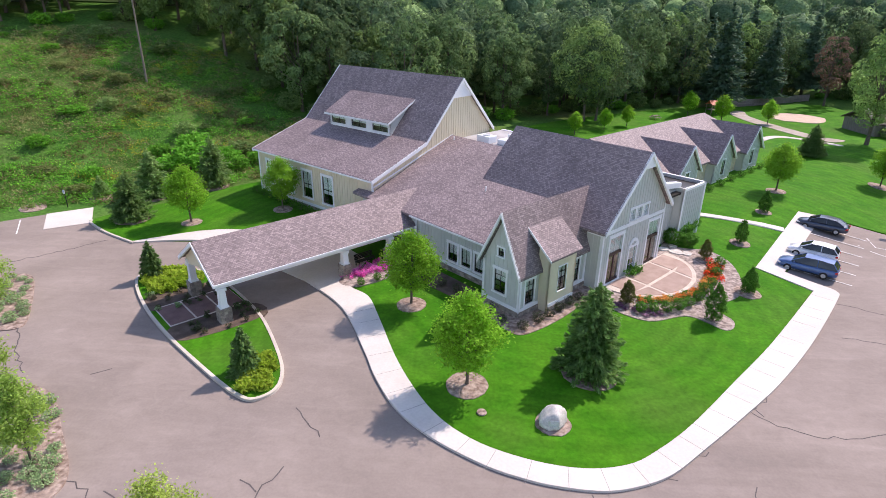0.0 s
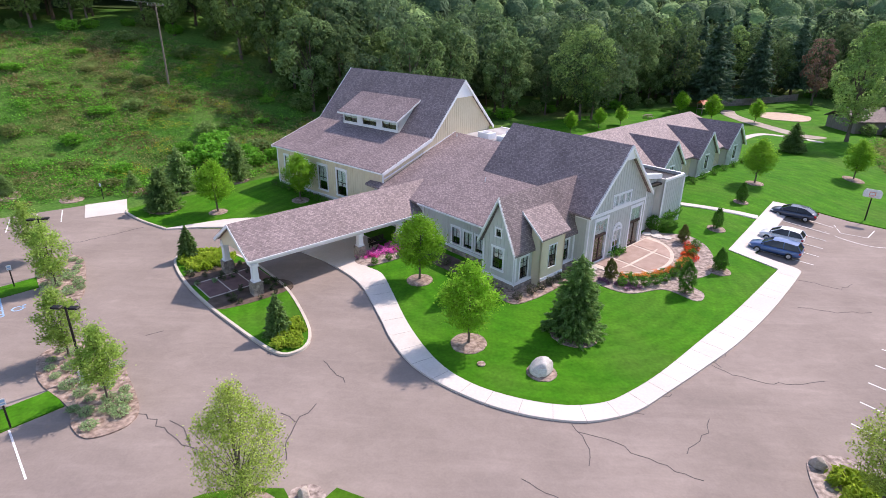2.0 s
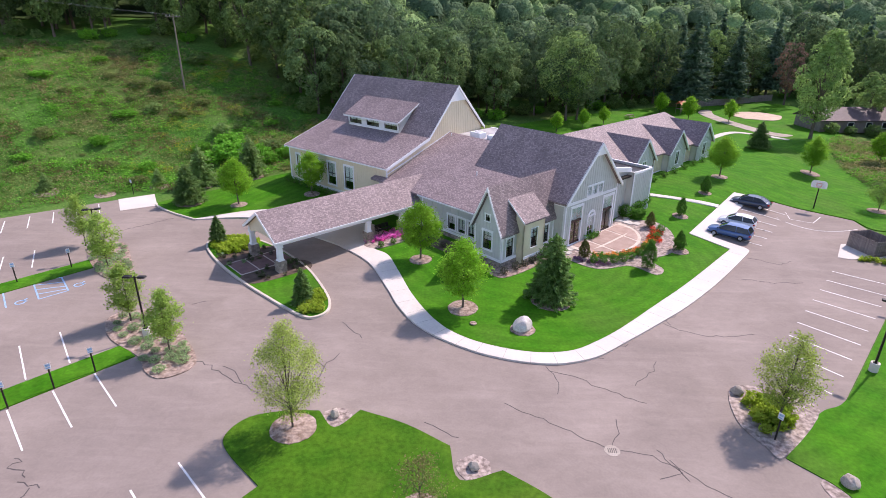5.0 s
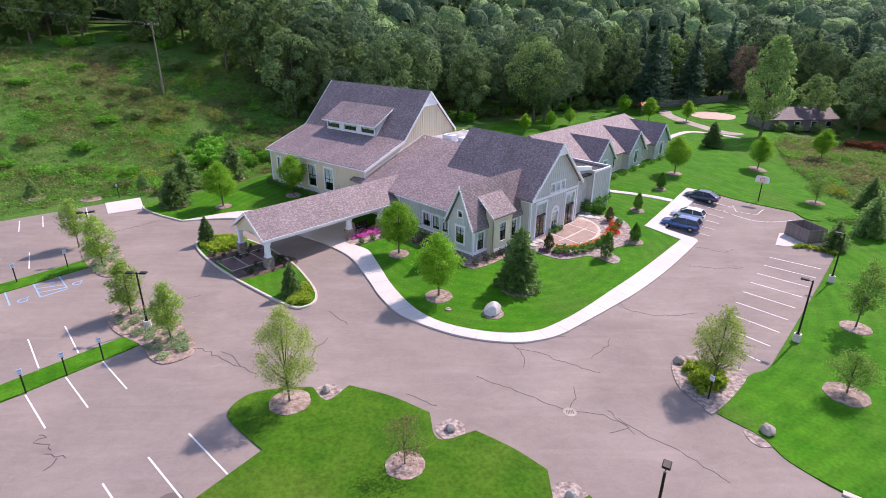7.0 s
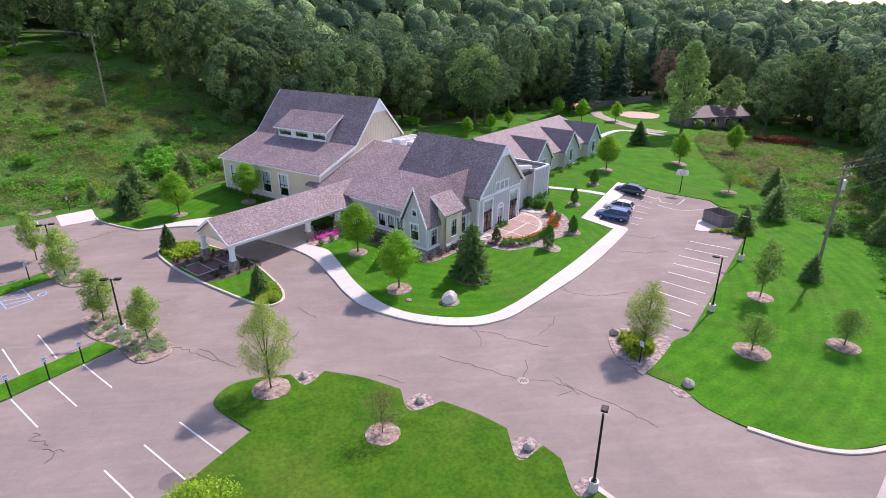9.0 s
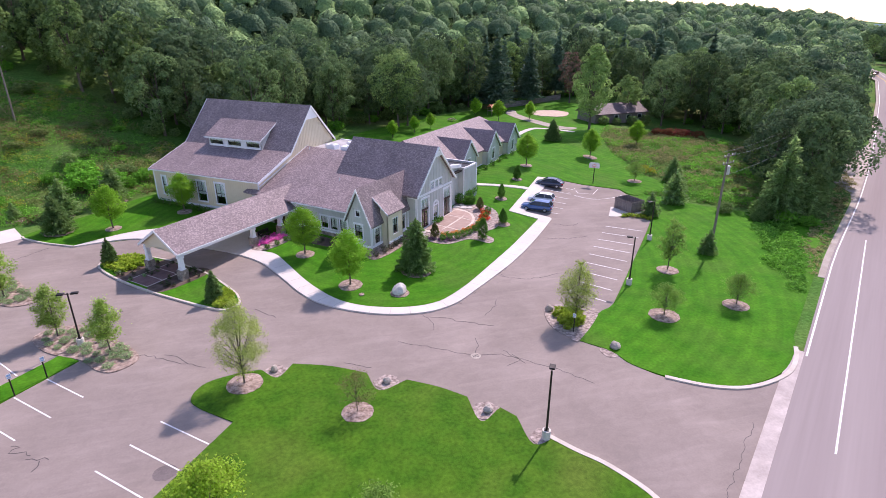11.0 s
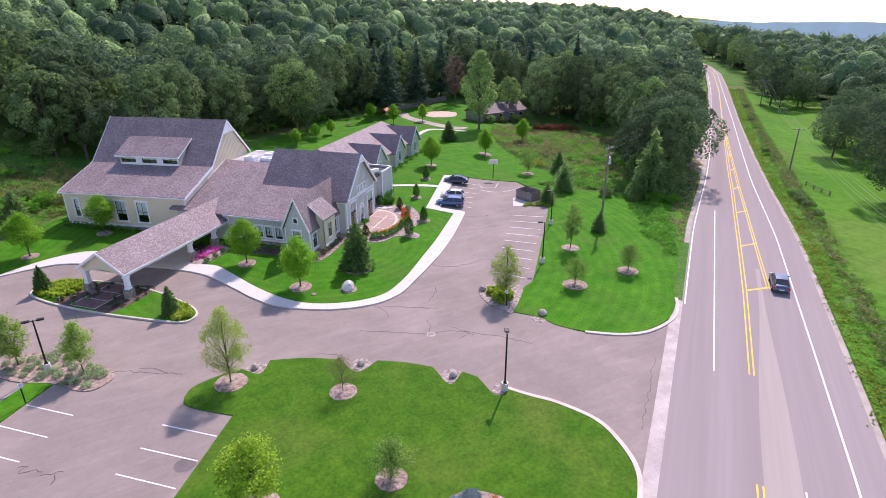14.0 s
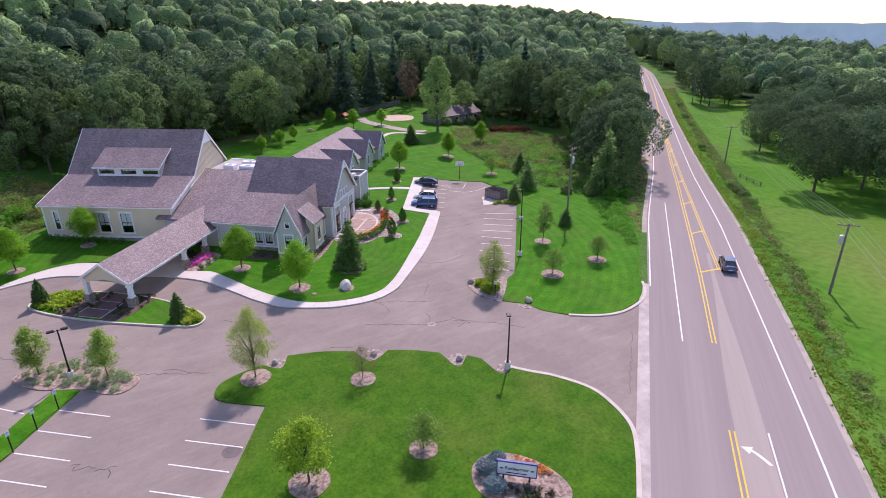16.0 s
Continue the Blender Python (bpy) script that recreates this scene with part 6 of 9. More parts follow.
plant(s4, 57.2, 50.3, 0.85, 80, 0.0), plant(s4, 60.8, 56.5, 0.9, 20, 0.0), plant(s4, 60.9, 36.6, 0.7, 70, 0.0), plant(s4, 44.3, 26.8, 0.6, 10, 0.06), plant(s3, 52.9, 88.5, 0.94, 10)
plant(s4, 46.0, 41.3, 0.7, 40, 0.0, label="brownish conifer beside the bin enclosure")
patch("ground_cover", M["lime"], smooth_line([(41.8, 41.6), (43.6, 40.9), (45.0, 39.4), (45.6, 40.2), (44.2, 41.8), (42.2, 42.2)]), 1500, 0.4, 0.1, 96, "lime green ground cover before the bin enclosure", "plants", 0.06, 1.3, 0.2)

# shrubs round the patio
a1 = shrub("evergreen_shrub", M["arbor"], 3.0, 1.9, 5200, 0.06, 61, "tall green evergreen shrub in a stone bed", cone=0.55)
put(a1, 18.8, 38.2)
a2 = shrub("evergreen_shrub", M["arbor"], 2.3, 1.8, 4400, 0.06, 62, "conical green evergreen shrub in a mulch ring", cone=0.7)
put(a2, 23.5, 43.0)
plant(a1, 27.0, 52.8, 0.8, 40), plant(a2, 33.2, 61.4, 1.05, 90)
a3 = shrub("olive_shrub", M["brownshrub"], 2.0, 1.5, 3600, 0.055, 63, "olive brown dwarf conifer beside the patio", cone=0.6)
put(a3, 12.8, 39.9), plant(a3, 22.1, 48.8, 0.95, 60)
mulch_ring(23.5, 43.0, 1.1, 41), mulch_ring(27.0, 52.8, 1.0, 42)
b1 = shrub("round_shrub", M["arbor"], 1.5, 2.0, 3600, 0.065, 64, "leafy green shrub against the church wall")
put(b1, 20.1, 52.0)
for x, y, s in ((21.3, 53.4, 1.2), (22.4, 55.0, 1.15), (23.4, 56.6, 1.05), (21.6, 51.6, 0.8)):
    plant(b1, x, y, s, x * 40)
h1 = shrub("hedge_shrub", M["arbor"], 0.85, 0.9, 900, 0.05, 65, "small clipped green shrub in a bed")
put(h1, 13.6, 38.8)
for k in range(9):
    f = k / 8
    plant(h1, 14.6 + 8.3 * f, 38.9 + 0.3 * f + 8.2 * f * f, 0.9 + 0.25 * (k % 3) / 2, k * 50)
d1 = shrub("low_shrub", M["dark_herb"], 0.7, 0.85, 300, 0.06, 66, "low reddish green shrub in a mulch bed")
put(d1, 2.2, 37.7)
for k, (x, y) in enumerate(((3.0, 36.3), (4.4, 35.4), (5.6, 36.5), (6.5, 37.3), (7.4, 38.3), (8.3, 39.3), (9.2, 40.2), (1.0, 39.4), (-0.3, 40.7), (-1.6, 41.9), (-3.0, 43.2))):
    plant(d1, x, y, 0.9 + 0.1 * (k % 3), k * 67)
for k, (x, y) in enumerate(((-7.0, 42.6), (-5.9, 43.6), (-8.2, 41.7))):
    plant(h1, x, y, 0.75, k * 40)
w1 = shrub("low_shrub", M["arbor"], 0.8, 1.1, 420, 0.07, 67, "low green shrub along the sanctuary wall")
rdir = Vector((math.cos(radians(38)), -math.sin(radians(38))))
c0 = Vector((-24.6, 64.2))
for k in range(9):
    c = c0 + rdir * (1.4 * k)
    put(w1, c.x, c.y) if k == 0 else plant(w1, c.x, c.y, 1.0, k * 33)
for k in range(8):
    q = 63.5 + k * 3.2
    plant(w1, (-27.4 + q) * 0.70711, (q + 27.4) * 0.70711, 1.0, k * 20, label="low green shrub along the classroom wing")

# planted beds
bed = lambda name, o, mt, label, lift=0.13: tagged(drape(name, o, lift, mt, thick=0.2, step=1.0), label, "planting bed", kind="structure")
FB = smooth_line([(0.9, 39.7), (2.2, 36.9), (3.8, 34.7), (5.4, 35.3), (7.8, 37.6), (10.0, 40.3), (11.3, 41.8), (11.3, 41.8), (9.6, 43.5), (2.4, 40.9)])
bed("mulch_bed", FB, M["mulch"], "mulch bed along the church wall", 0.125)
WB = smooth_line([(-3.9, 43.3), (0.6, 39.0), (1.6, 40.5), (-2.6, 45.0)])
bed("mulch_bed", WB, M["soil"], "dark mulch bed under the low front wall", 0.125)
PB = smooth_line([(10.9, 41.6), (11.5, 39.0), (13.9, 37.5), (17.2, 38.6), (19.3, 36.9), (20.4, 38.2), (19.8, 40.2), (22.2, 42.0), (23.6, 44.0), (24.3, 48.0), (23.2, 50.5), (20.6, 51.0), (19.6, 52.5), (18.0, 50.0)])
bed("stone_bed", PB, M["stonebed"], "pale stone and mulch bed round the patio", 0.125)
PK = [Vector(p) for p in ((-10.0, 42.7), (-8.6, 42.6), (-5.6, 45.0), (-7.3, 46.5))]
bed("mulch_bed", smooth_line([(-10.2, 42.4), (-8.3, 41.4), (-5.0, 44.4), (-6.4, 46.6), (-8.4, 45.2)]), M["stonebed"], "mulch bed beside the canopy", 0.16)
patch("pink_flowers", M["pink"], PK, 2600, 0.42, 0.075, 71, "bed of bright pink flowers beside the canopy", "flowers", 0.15, flat=0.6)
ARC = []
for off in (0.35, -0.45):
    row = [Vector((13.9, 40.1 - off * 1.3)), Vector((16.7, 40.9 - off)), Vector((19.2, 42.4 - off)), Vector((21.2 + off * 0.9, 44.8 - off * 0.6)), Vector((22.6 + off, 48.0 - off * 0.2))]
    ARC += row if off > 0 else row[::-1]
patch("flower_leaves", M["arbor"], ARC, 3600, 0.3, 0.07, 76, "leafy green foliage under the flowers", "plants", 0.14, flat=0.4)
patch("orange_flowers", M["orange"], ARC, 5200, 0.42, 0.055, 72, "curved bed of orange flowers round the patio", "flowers", 0.14, flat=0.5)
patch("red_flowers", M["red"], [Vector(p) for p in ((20.6, 45.0), (21.8, 44.2), (23.4, 47.6), (22.2, 48.6))], 800, 0.5, 0.075, 73, "bed of bright red flowers beside the patio", "flowers", 0.15, flat=0.5)
patch("purple_plants", M["purple"], [Vector(p) for p in ((11.6, 40.0), (12.0, 39.1), (13.8, 38.0), (15.8, 38.6), (14.2, 39.4))], 1300, 0.25, 0.07, 74, "low purple ground cover beside the patio", "ground cover", 0.14, flat=0.5)
patch("patio_planter_greens", M["arbor"], [Vector(p) for p in ((13.4, 44.9), (14.2, 44.1), (15.6, 45.6), (14.8, 46.4))], 900, 0.55, 0.09, 75, "leafy green plants against the gable wall", "plants", 0.2)
# canopy island planting
LIME = smooth_line([(-13.6, 28.6), (-12.6, 27.6), (-11.6, 28.0), (-11.5, 29.4), (-12.3, 31.4), (-13.2, 31.0), (-12.7, 29.8)])
patch("daylilies", M["lime"], LIME, 3000, 0.5, 0.11, 81, "lime green daylilies round a spruce", "plants", 0.13, 1.7, 0.0)
LIME2 = smooth_line([(-26.6, 42.4), (-25.6, 40.7), (-24.0, 39.6), (-21.6, 41.6), (-22.6, 43.6), (-25.4, 43.9)])
patch("daylilies", M["lime"], LIME2, 5000, 0.6, 0.12, 82, "lime green daylilies and clipped greens under a spruce", "plants", 0.13, 1.7, 0.0)
DK1 = smooth_line([(-24.6, 39.0), (-22.6, 36.8), (-18.7, 40.2), (-20.6, 42.0)])
bed("soil_bed", DK1, M["soil"], "dark planting bed under the canopy edge", 0.155)
patch("perennials", M["dark_herb"], DK1, 900, 0.4, 0.09, 83, "dark reddish perennials in the island bed", "plants", 0.16)
DK2 = smooth_line([(-20.6, 34.7), (-18.8, 33.0), (-14.6, 36.8), (-16.4, 38.5)])
bed("soil_bed", DK2, M["soil"], "dark planting bed under the canopy edge", 0.155)
patch("perennials", M["dark_herb"], DK2, 800, 0.4, 0.09, 84, "dark reddish perennials in the island bed", "plants", 0.16)
patch("hostas", M["grey_herb"], DK1, 220, 0.35, 0.12, 85, "pale grey-green hostas in the island bed", "plants", 0.16)
# dark paver walk across the island, in squares with pale bands
e1, e2v = Vector((0.70711, 0.70711)), Vector((0.70711, -0.70711))
o0 = Vector((-21.9, 35.9))
pav = tagged(drape("paver_walk", [o0 + e2v * -1.75, o0 + e2v * 1.75, o0 + e2v * 1.75 + e1 * 5.6, o0 + e2v * -1.75 + e1 * 5.6], 0.165, M["paver_pale"], thick=0.2, step=1.0), "dark brick paver walk with pale bands", "paver walk", kind="structure")
for k in range(3):
    c = o0 + e1 * (0.95 + 1.87 * k)
    bm = bmesh.new()
    hx, hy = 0.87, 1.6
    q = [c - e1 * hx - e2v * hy, c + e1 * hx - e2v * hy, c + e1 * hx + e2v * hy, c - e1 * hx + e2v * hy]
    slab(bm, [(v.x, v.y, hgt(v.x, v.y) + 0.18) for v in q][::-1], 0.05)
    part("paver_square", bm, M["paver_dark"], pav)

# lot islands with grey-green herbs
IS1 = smooth_line([(-39.4, 41), (-37.7, 42.4), (-36, 41.9), (-33.3, 38.1), (-31.3, 34.6), (-32.0, 33.6), (-33.9, 34), (-37.4, 37.6)])
IS2 = smooth_line([(-28.7, 26.1), (-27.2, 27.8), (-24.1, 27.0), (-21.4, 24.0), (-19.1, 21.1), (-18.9, 19.4), (-20.4, 18.3), (-21.9, 19.1), (-23.4, 20.9), (-26.8, 23.2)])
for k, o in enumerate((IS1, IS2)):
    bed("mulch_bed", o, M["mulch"], "mulched planting island in the parking lot", 0.08)
    cx, cy = sum(p.x for p in o) / len(o), sum(p.y for p in o) / len(o)
    o2 = [Vector((cx + (p.x - cx) * 0.86, cy + (p.y - cy) * 0.86)) for p in o]
    if k == 0:
        hm = shrub("herb_mound", M["grey_herb"], 0.42, 0.9, 480, 0.05, 68, "grey-green mounded herb in a lot island", "herb", 3)
        put(hm, o2[0].x, o2[0].y, 0, 1.0, 0.06)
        tagged(hm, group="island herbs")
    rnd = random.Random(40 + k)
    placed, tries = [], 0
    while len(placed) < 34 and tries < 3000:
        tries += 1
        q = Vector((rnd.uniform(min(p.x for p in o2), max(p.x for p in o2)), rnd.uniform(min(p.y for p in o2), max(p.y for p in o2))))
        if inside(q.x, q.y, o2) and all((q - z).length > 0.95 for z in placed):
            placed.append(q)
            plant(hm, q.x, q.y, rnd.uniform(0.7, 1.2), rnd.uniform(0, 360), 0.06)
IS3 = smooth_line([(18.6, 18.8), (17.8, 15.6), (18.5, 13.4), (19.2, 12.6), (23.6, 16.9), (22.2, 18.6), (20.2, 19.4)])
bed("stone_bed", IS3, M["stonebed"], "pebble island at the lot corner", 0.07)
patch("daylilies", M["lime"], smooth_line([(19.0, 17.9), (18.7, 15.4), (19.3, 14.2), (21.6, 16.0), (21.0, 17.6)]), 2800, 0.6, 0.12, 95, "lime green daylilies round a lot tree", "plants", 0.08, 1.6, 0.0)

# ---- patio ----
PQ, PA, PD = 43.3, 5.15, 4.75


def pq(p, q):
    return Vector(((p + q) * 0.70711, (q - p) * 0.70711))


def patio_curve(scale):
    return [pq(-21.85 + PD * scale * math.sin(math.pi * k / 24) ** 0.8, PQ - PA * scale * math.cos(math.pi * k / 24)) for k in range(25)]


patio = tagged(drape("patio", patio_curve(1.0), 0.2, M["paver_pale"], thick=0.3, step=1.0), "half round brick patio with pale paver bands", "patio", kind="structure")
for pa, pb, qa, qb in ((-21.7, -19.65, 38.9, 41.0), (-21.7, -19.65, 41.3, 45.2), (-21.7, -19.65, 45.5, 47.8), (-19.35, -17.0, 38.9, 41.0), (-19.35, -17.0, 41.3, 45.2), (-19.35, -17.0, 45.5, 47.8)):
    pts = []
    inner = patio_curve(0.93)
    n = 9
    for i in range(n + 1):
        pts.append((pa + (pb - pa) * i / n, qa))
    for i in range(n + 1):
        pts.append((pb, qa + (qb - qa) * i / n))
    for i in range(n + 1):
        pts.append((pb - (pb - pa) * i / n, qb))
    out = []
    for p, q in pts:
        f = max(0.02, 1 - ((q - PQ) / (PA * 0.93)) ** 2)
        lim = -21.85 + PD * 0.93 * f**0.4
        out.append(pq(min(p, lim), q))
    clean = [out[0]]
    for v in out[1:]:
        if (v - clean[-1]).length > 0.03:
            clean.append(v)
    part_ob = drape("paver_panel", clean, 0.225, M["paver"], patio, thick=0.05, step=0.8)
# flagstones by the patio
for k, (x, y, r) in enumerate(((10.9, 42.6, 0.55), (11.7, 41.9, 0.5), (11.3, 41.0, 0.45), (19.0, 50.6, 0.5), (19.9, 50.0, 0.6), (20.8, 49.6, 0.45), (20.0, 51.2, 0.4))):
    ob = drape("flagstone", circle(x, y, r, 9, 0.18, k), 0.2, M["rock"], thick=0.2, step=0.6)
    tagged(ob, "flat pale flagstone beside the patio", "flagstone", "flagstones")


def boulder(x, y, w, h, seed, label, lift=0.08, mt=None):
    bm = bmesh.new()
    bmesh.ops.create_icosphere(bm, subdivisions=4, radius=1.0)
    for v in bm.verts:
        n = noise.noise(v.co * 1.3 + Vector((seed * 7.1, 0, 0))) * 0.28 + noise.noise(v.co * 3.5 + Vector((seed, 3, 0))) * 0.09
        c = v.co * (1 + n)
        for d in (Vector((0.7, 0.3, 0.5)), Vector((-0.5, 0.6, 0.55)), Vector((0.1, -0.9, 0.3)), Vector((-0.8, -0.3, 0.3))):
            d = d.normalized()
            over = c.dot(d) - 0.78
            if over > 0:
                c -= d * over * 0.85
        v.co = Vector((c.x * w / 2, c.y * w / 2 * 0.8, c.z * h * 0.62 + h * 0.4))
    ob = part("boulder", bm, mt or M["rock"], smooth=True)
    ob.matrix_basis = pose(x, y, spot(x, y, lift), 0, 0, seed * 55)
    return tagged(ob, label, "boulder", "boulders")


boulder(5.3, 26.1, 1.85, 0.98, 1, "large pale boulder with an engraved plaque on the lawn")
mulch_ring(5.3, 25.95, 1.05, 77)
bm = bmesh.new()
box(bm, -0.28, -0.03, -0.16, 0.28, 0.0, 0.16, bevel=0.02)
for k in range(3):
    box(bm, -0.2, -0.038, 0.06 - k * 0.07, 0.2, -0.03, 0.09 - k * 0.07)
pl = part("plaque", bm, M["metal_grey"])
pl.matrix_basis = pose(5.25, 25.36, spot(5.25, 25.4, 0.6), -15, 0, 0)
tagged(pl, "small grey plaque set in the boulder", "plaque")
for k, (x, y, w, h, lab) in enumerate(((-7.5, 15.0, 0.75, 0.5, "pale boulder in a pebble notch"), (1.2, 10.9, 0.7, 0.48, "pale boulder in a pebble notch"), (7.8, 5.4, 0.85, 0.55, "grey boulder in a pebble notch"), (21.6, 10.6, 1.05, 0.62, "grey boulder at the lawn edge"), (19.0, 18.5, 0.8, 0.6, "grey boulder in the lot island"))):
    boulder(x, y, w, h, k + 2, lab, 0.03, M["field_rock"])
for k, (x, y, r) in enumerate(((-7.35, 14.9, 0.95), (1.2, 11.0, 1.0), (7.7, 5.5, 1.05), (10.6, 1.7, 0.9), (21.0, 10.2, 1.0))):
    tagged(drape("pebble_bed", circle(x, y, r, 12, 0.1, k), 0.03, M["stonebed"], thick=0.2, step=0.8), "pale pebble notch at the lawn edge", "pebble bed", kind="structure")
bm = bmesh.new()
tube(bm, (0, 0, 0), (0, 0, 0.06), 0.3, 0.28, 16)
cov = part("utility_cover", bm, M["mulch"])
cov.matrix_basis = pose(1.35, 26.6, spot(1.35, 26.6, 0.1))
tagged(cov, "round brown utility cover in the lawn", "utility cover")


# ---- lamps, signs, poles ----


def lamp_post(x, y, h, heads, turn, label):
    t = thing("lamp_post", pose(x, y, spot(x, y, 0.0), 0, 0, turn), label=label, category="street lamp", group="lot lamps")
    bm = bmesh.new()
    tube(bm, (0, 0, -0.2), (0, 0, 0.75), 0.3, 0.3, 16)
    part("footing", bm, M["concrete"], t, "round concrete footing")
    bm = bmesh.new()
    tube(bm, (0, 0, 0.75), (0, 0, h), 0.085, 0.065, 8)
    box(bm, -0.16, -0.16, 0.75, 0.16, 0.16, 0.8)
    part("pole", bm, M["metal_dark"], t)
    for k in range(heads):
        s = 1 if k == 0 else -1
        bm = bmesh.new()
        tube(bm, (0, 0, h - 0.12), (0.3 * s, 0, h - 0.06), 0.035, 0.03, 6)
        part("arm", bm, M["metal_dark"], t)
        bm = bmesh.new()
        box(bm, min(0.25 * s, 0.85 * s), -0.2, h - 0.12, max(0.25 * s, 0.85 * s), 0.2, h + 0.02, bevel=0.04)
        hd = part("head", bm, M["metal_dark"], t)
        bm = bmesh.new()
        box(bm, min(0.35 * s, 0.8 * s), -0.14, h - 0.135, max(0.35 * s, 0.8 * s), 0.14, h - 0.122)
        part("lens", bm, M["trim"], hd, "pale lamp lens")
    return t


lamp_post(30.0, 21.6, 5.6, 1, 140, "tall dark lot lamp with a single head")
lamp_post(40.1, 32.7, 5.3, 1, 150, "tall dark lot lamp with a single head")
lamp_post(10.7, 1.55, 5.6, 1, 60, "tall dark lamp on the lawn edge")
lamp_post(-24.1, 23.7, 5.2, 2, 0, "dark lot lamp with two heads in a planted island")
lamp_post(-36.6, 38.6, 5.2, 2, 20, "dark lot lamp with two heads in a planted island")


def post_sign(x, y, turn, label):
    t = thing("post_sign", pose(x, y, spot(x, y, 0.05), 0, 0, turn), label=label, category="sign", group="parking signs")
    bm = bmesh.new()
    tube(bm, (0, 0, -0.1), (0, 0, 1.75), 0.055, 0.055, 8)
    part("post", bm, M["metal_dark"], t)
    bm = bmesh.new()
    box(bm, -0.17, -0.075, 1.55, 0.17, -0.055, 2.0, bevel=0.008)
    pnl = part("panel", bm, M["paint"], t, "pale sign panel")
    bm = bmesh.new()
    box(bm, -0.12, -0.08, 1.78, 0.12, -0.075, 1.93)
    box(bm, -0.12, -0.08, 1.62, 0.12, -0.075, 1.7)
    part("print", bm, M["blue"], pnl, "blue printed blocks")
    return t


for x, y in ((-25.3, 18.9), (-26.9, 16.9), (-28.5, 14.8), (-38.0, 35.8), (-40.9, 32.3)):
    post_sign(x, y, 40, "accessible parking sign on a dark post")
post_sign(-44.9, 59.7, -20, "small pale sign on a post by the lot edge")
post_sign(19.3, 14.0, -60, "small pale sign on a post in the lot island")

# basketball hoop
hp = thing("basketball_hoop", pose(46.3, 58.6, spot(46.3, 58.6, 0.05), 0, 0, -38), label="basketball hoop with a pale backboard on a dark pole", category="basketball hoop")
bm = bmesh.new()
tube(bm, (0, 0.5, -0.1), (0, 0.5, 2.6), 0.08, 0.07, 8)
tube(bm, (0, 0.5, 2.6), (0, 0.05, 3.1), 0.06, 0.05, 8)
part("pole", bm, M["metal_dark"], hp)
bm = bmesh.new()
out = [(-0.85, 2.9), (0.85, 2.9), (0.9, 3.1), (0.9, 3.55), (0.7, 3.85), (-0.7, 3.85), (-0.9, 3.55), (-0.9, 3.1)]
f = [bm.verts.new((a, -0.02, b)) for a, b in out]
k = [bm.verts.new((a, 0.03, b)) for a, b in out]
bm.faces.new(f[::-1])
bm.faces.new(k)
for i in range(8):
    bm.faces.new((f[i], f[(i + 1) % 8], k[(i + 1) % 8], k[i]))
bbd = part("backboard", bm, M["paint"], hp, "pale backboard")
bm = bmesh.new()
for x0, z0, x1, z1 in ((-0.3, 3.15, 0.3, 3.2), (-0.3, 3.5, 0.3, 3.55), (-0.3, 3.15, -0.25, 3.55), (0.25, 3.15, 0.3, 3.55)):
    box(bm, x0, -0.03, z0, x1, -0.02, z1)
part("target_square", bm, M["red"], bbd, "red painted square")
bm = bmesh.new()
for k in range(14):
    a, b = 2 * math.pi * k / 14, 2 * math.pi * (k + 1) / 14
    tube(bm, (0.23 * math.cos(a), -0.26 + 0.23 * math.sin(a), 3.07), (0.23 * math.cos(b), -0.26 + 0.23 * math.sin(b), 3.07), 0.012, n=5, caps=False)
part("rim", bm, M["red"], hp, "red metal rim")

# bin enclosure of upright boards
tagged(drape("pavement", [Vector(p) for p in ((40.0, 42.6), (42.6, 46.4), (46.2, 46.2), (45.6, 42.4), (41.0, 42.1))], 0.05, M["concrete"], thick=0.3), "pale concrete pad of the bin enclosure", "concrete pad", kind="structure")
enc = thing("bin_enclosure", pose(44.45, 44.5, spot(44.45, 44.5, 0.05), 0, 0, 13), label="grey weathered wooden bin enclosure beside the lot", category="enclosure")
enc.scale = (0.68, 0.92, 0.85)
for (xa, ya), (xb, yb), n in (((-1.6, -1.7), (-1.6, 2.0), 20), ((-1.6, 2.0), (2.2, 2.0), 21), ((2.2, 2.0), (2.2, -1.7), 20), ((2.2, -1.7), (-1.6, -1.7), 21)):
    d = Vector((xb - xa, yb - ya))
    for k in range(n):
        c = Vector((xa, ya)) + d * ((k + 0.5) / n)
        bm = bmesh.new()
        box(bm, -d.length / n / 2 + 0.008, -0.02, 0.02, d.length / n / 2 - 0.008, 0.02, 1.95 + 0.02 * ((k * 7) % 3))
        o = part("board", bm, M["fence"], enc)
        o.location, o.rotation_euler = (c.x, c.y, 0), (0, 0, math.atan2(d.y, d.x))
    for z in (0.4, 1.5):
        bm = bmesh.new()
        nn = Vector((-d.y, d.x)).normalized() * 0.05
        tube(bm, (xa + nn.x, ya + nn.y, z), (xb + nn.x, yb + nn.y, z), 0.04, n=4)
        part("rail", bm, M["fence"], enc)
bn = thing("waste_bin", pose(44.6, 44.6, spot(44.6, 44.6, 0.05), 0, 0, 13), label="dark metal waste bin inside the enclosure", category="bin")
bn.scale = (0.8, 0.8, 0.8)
bm = bmesh.new()
box(bm, -0.9, -0.7, 0, 0.9, 0.7, 1.0, bevel=0.05)
part("body", bm, M["metal_dark"], bn)
bm = bmesh.new()
slab(bm, [(-0.95, -0.75, 1.02), (0.95, -0.75, 1.02), (0.95, 0.75, 1.18), (-0.95, 0.75, 1.18)], 0.06)
part("lid", bm, M["rubber"], bn)


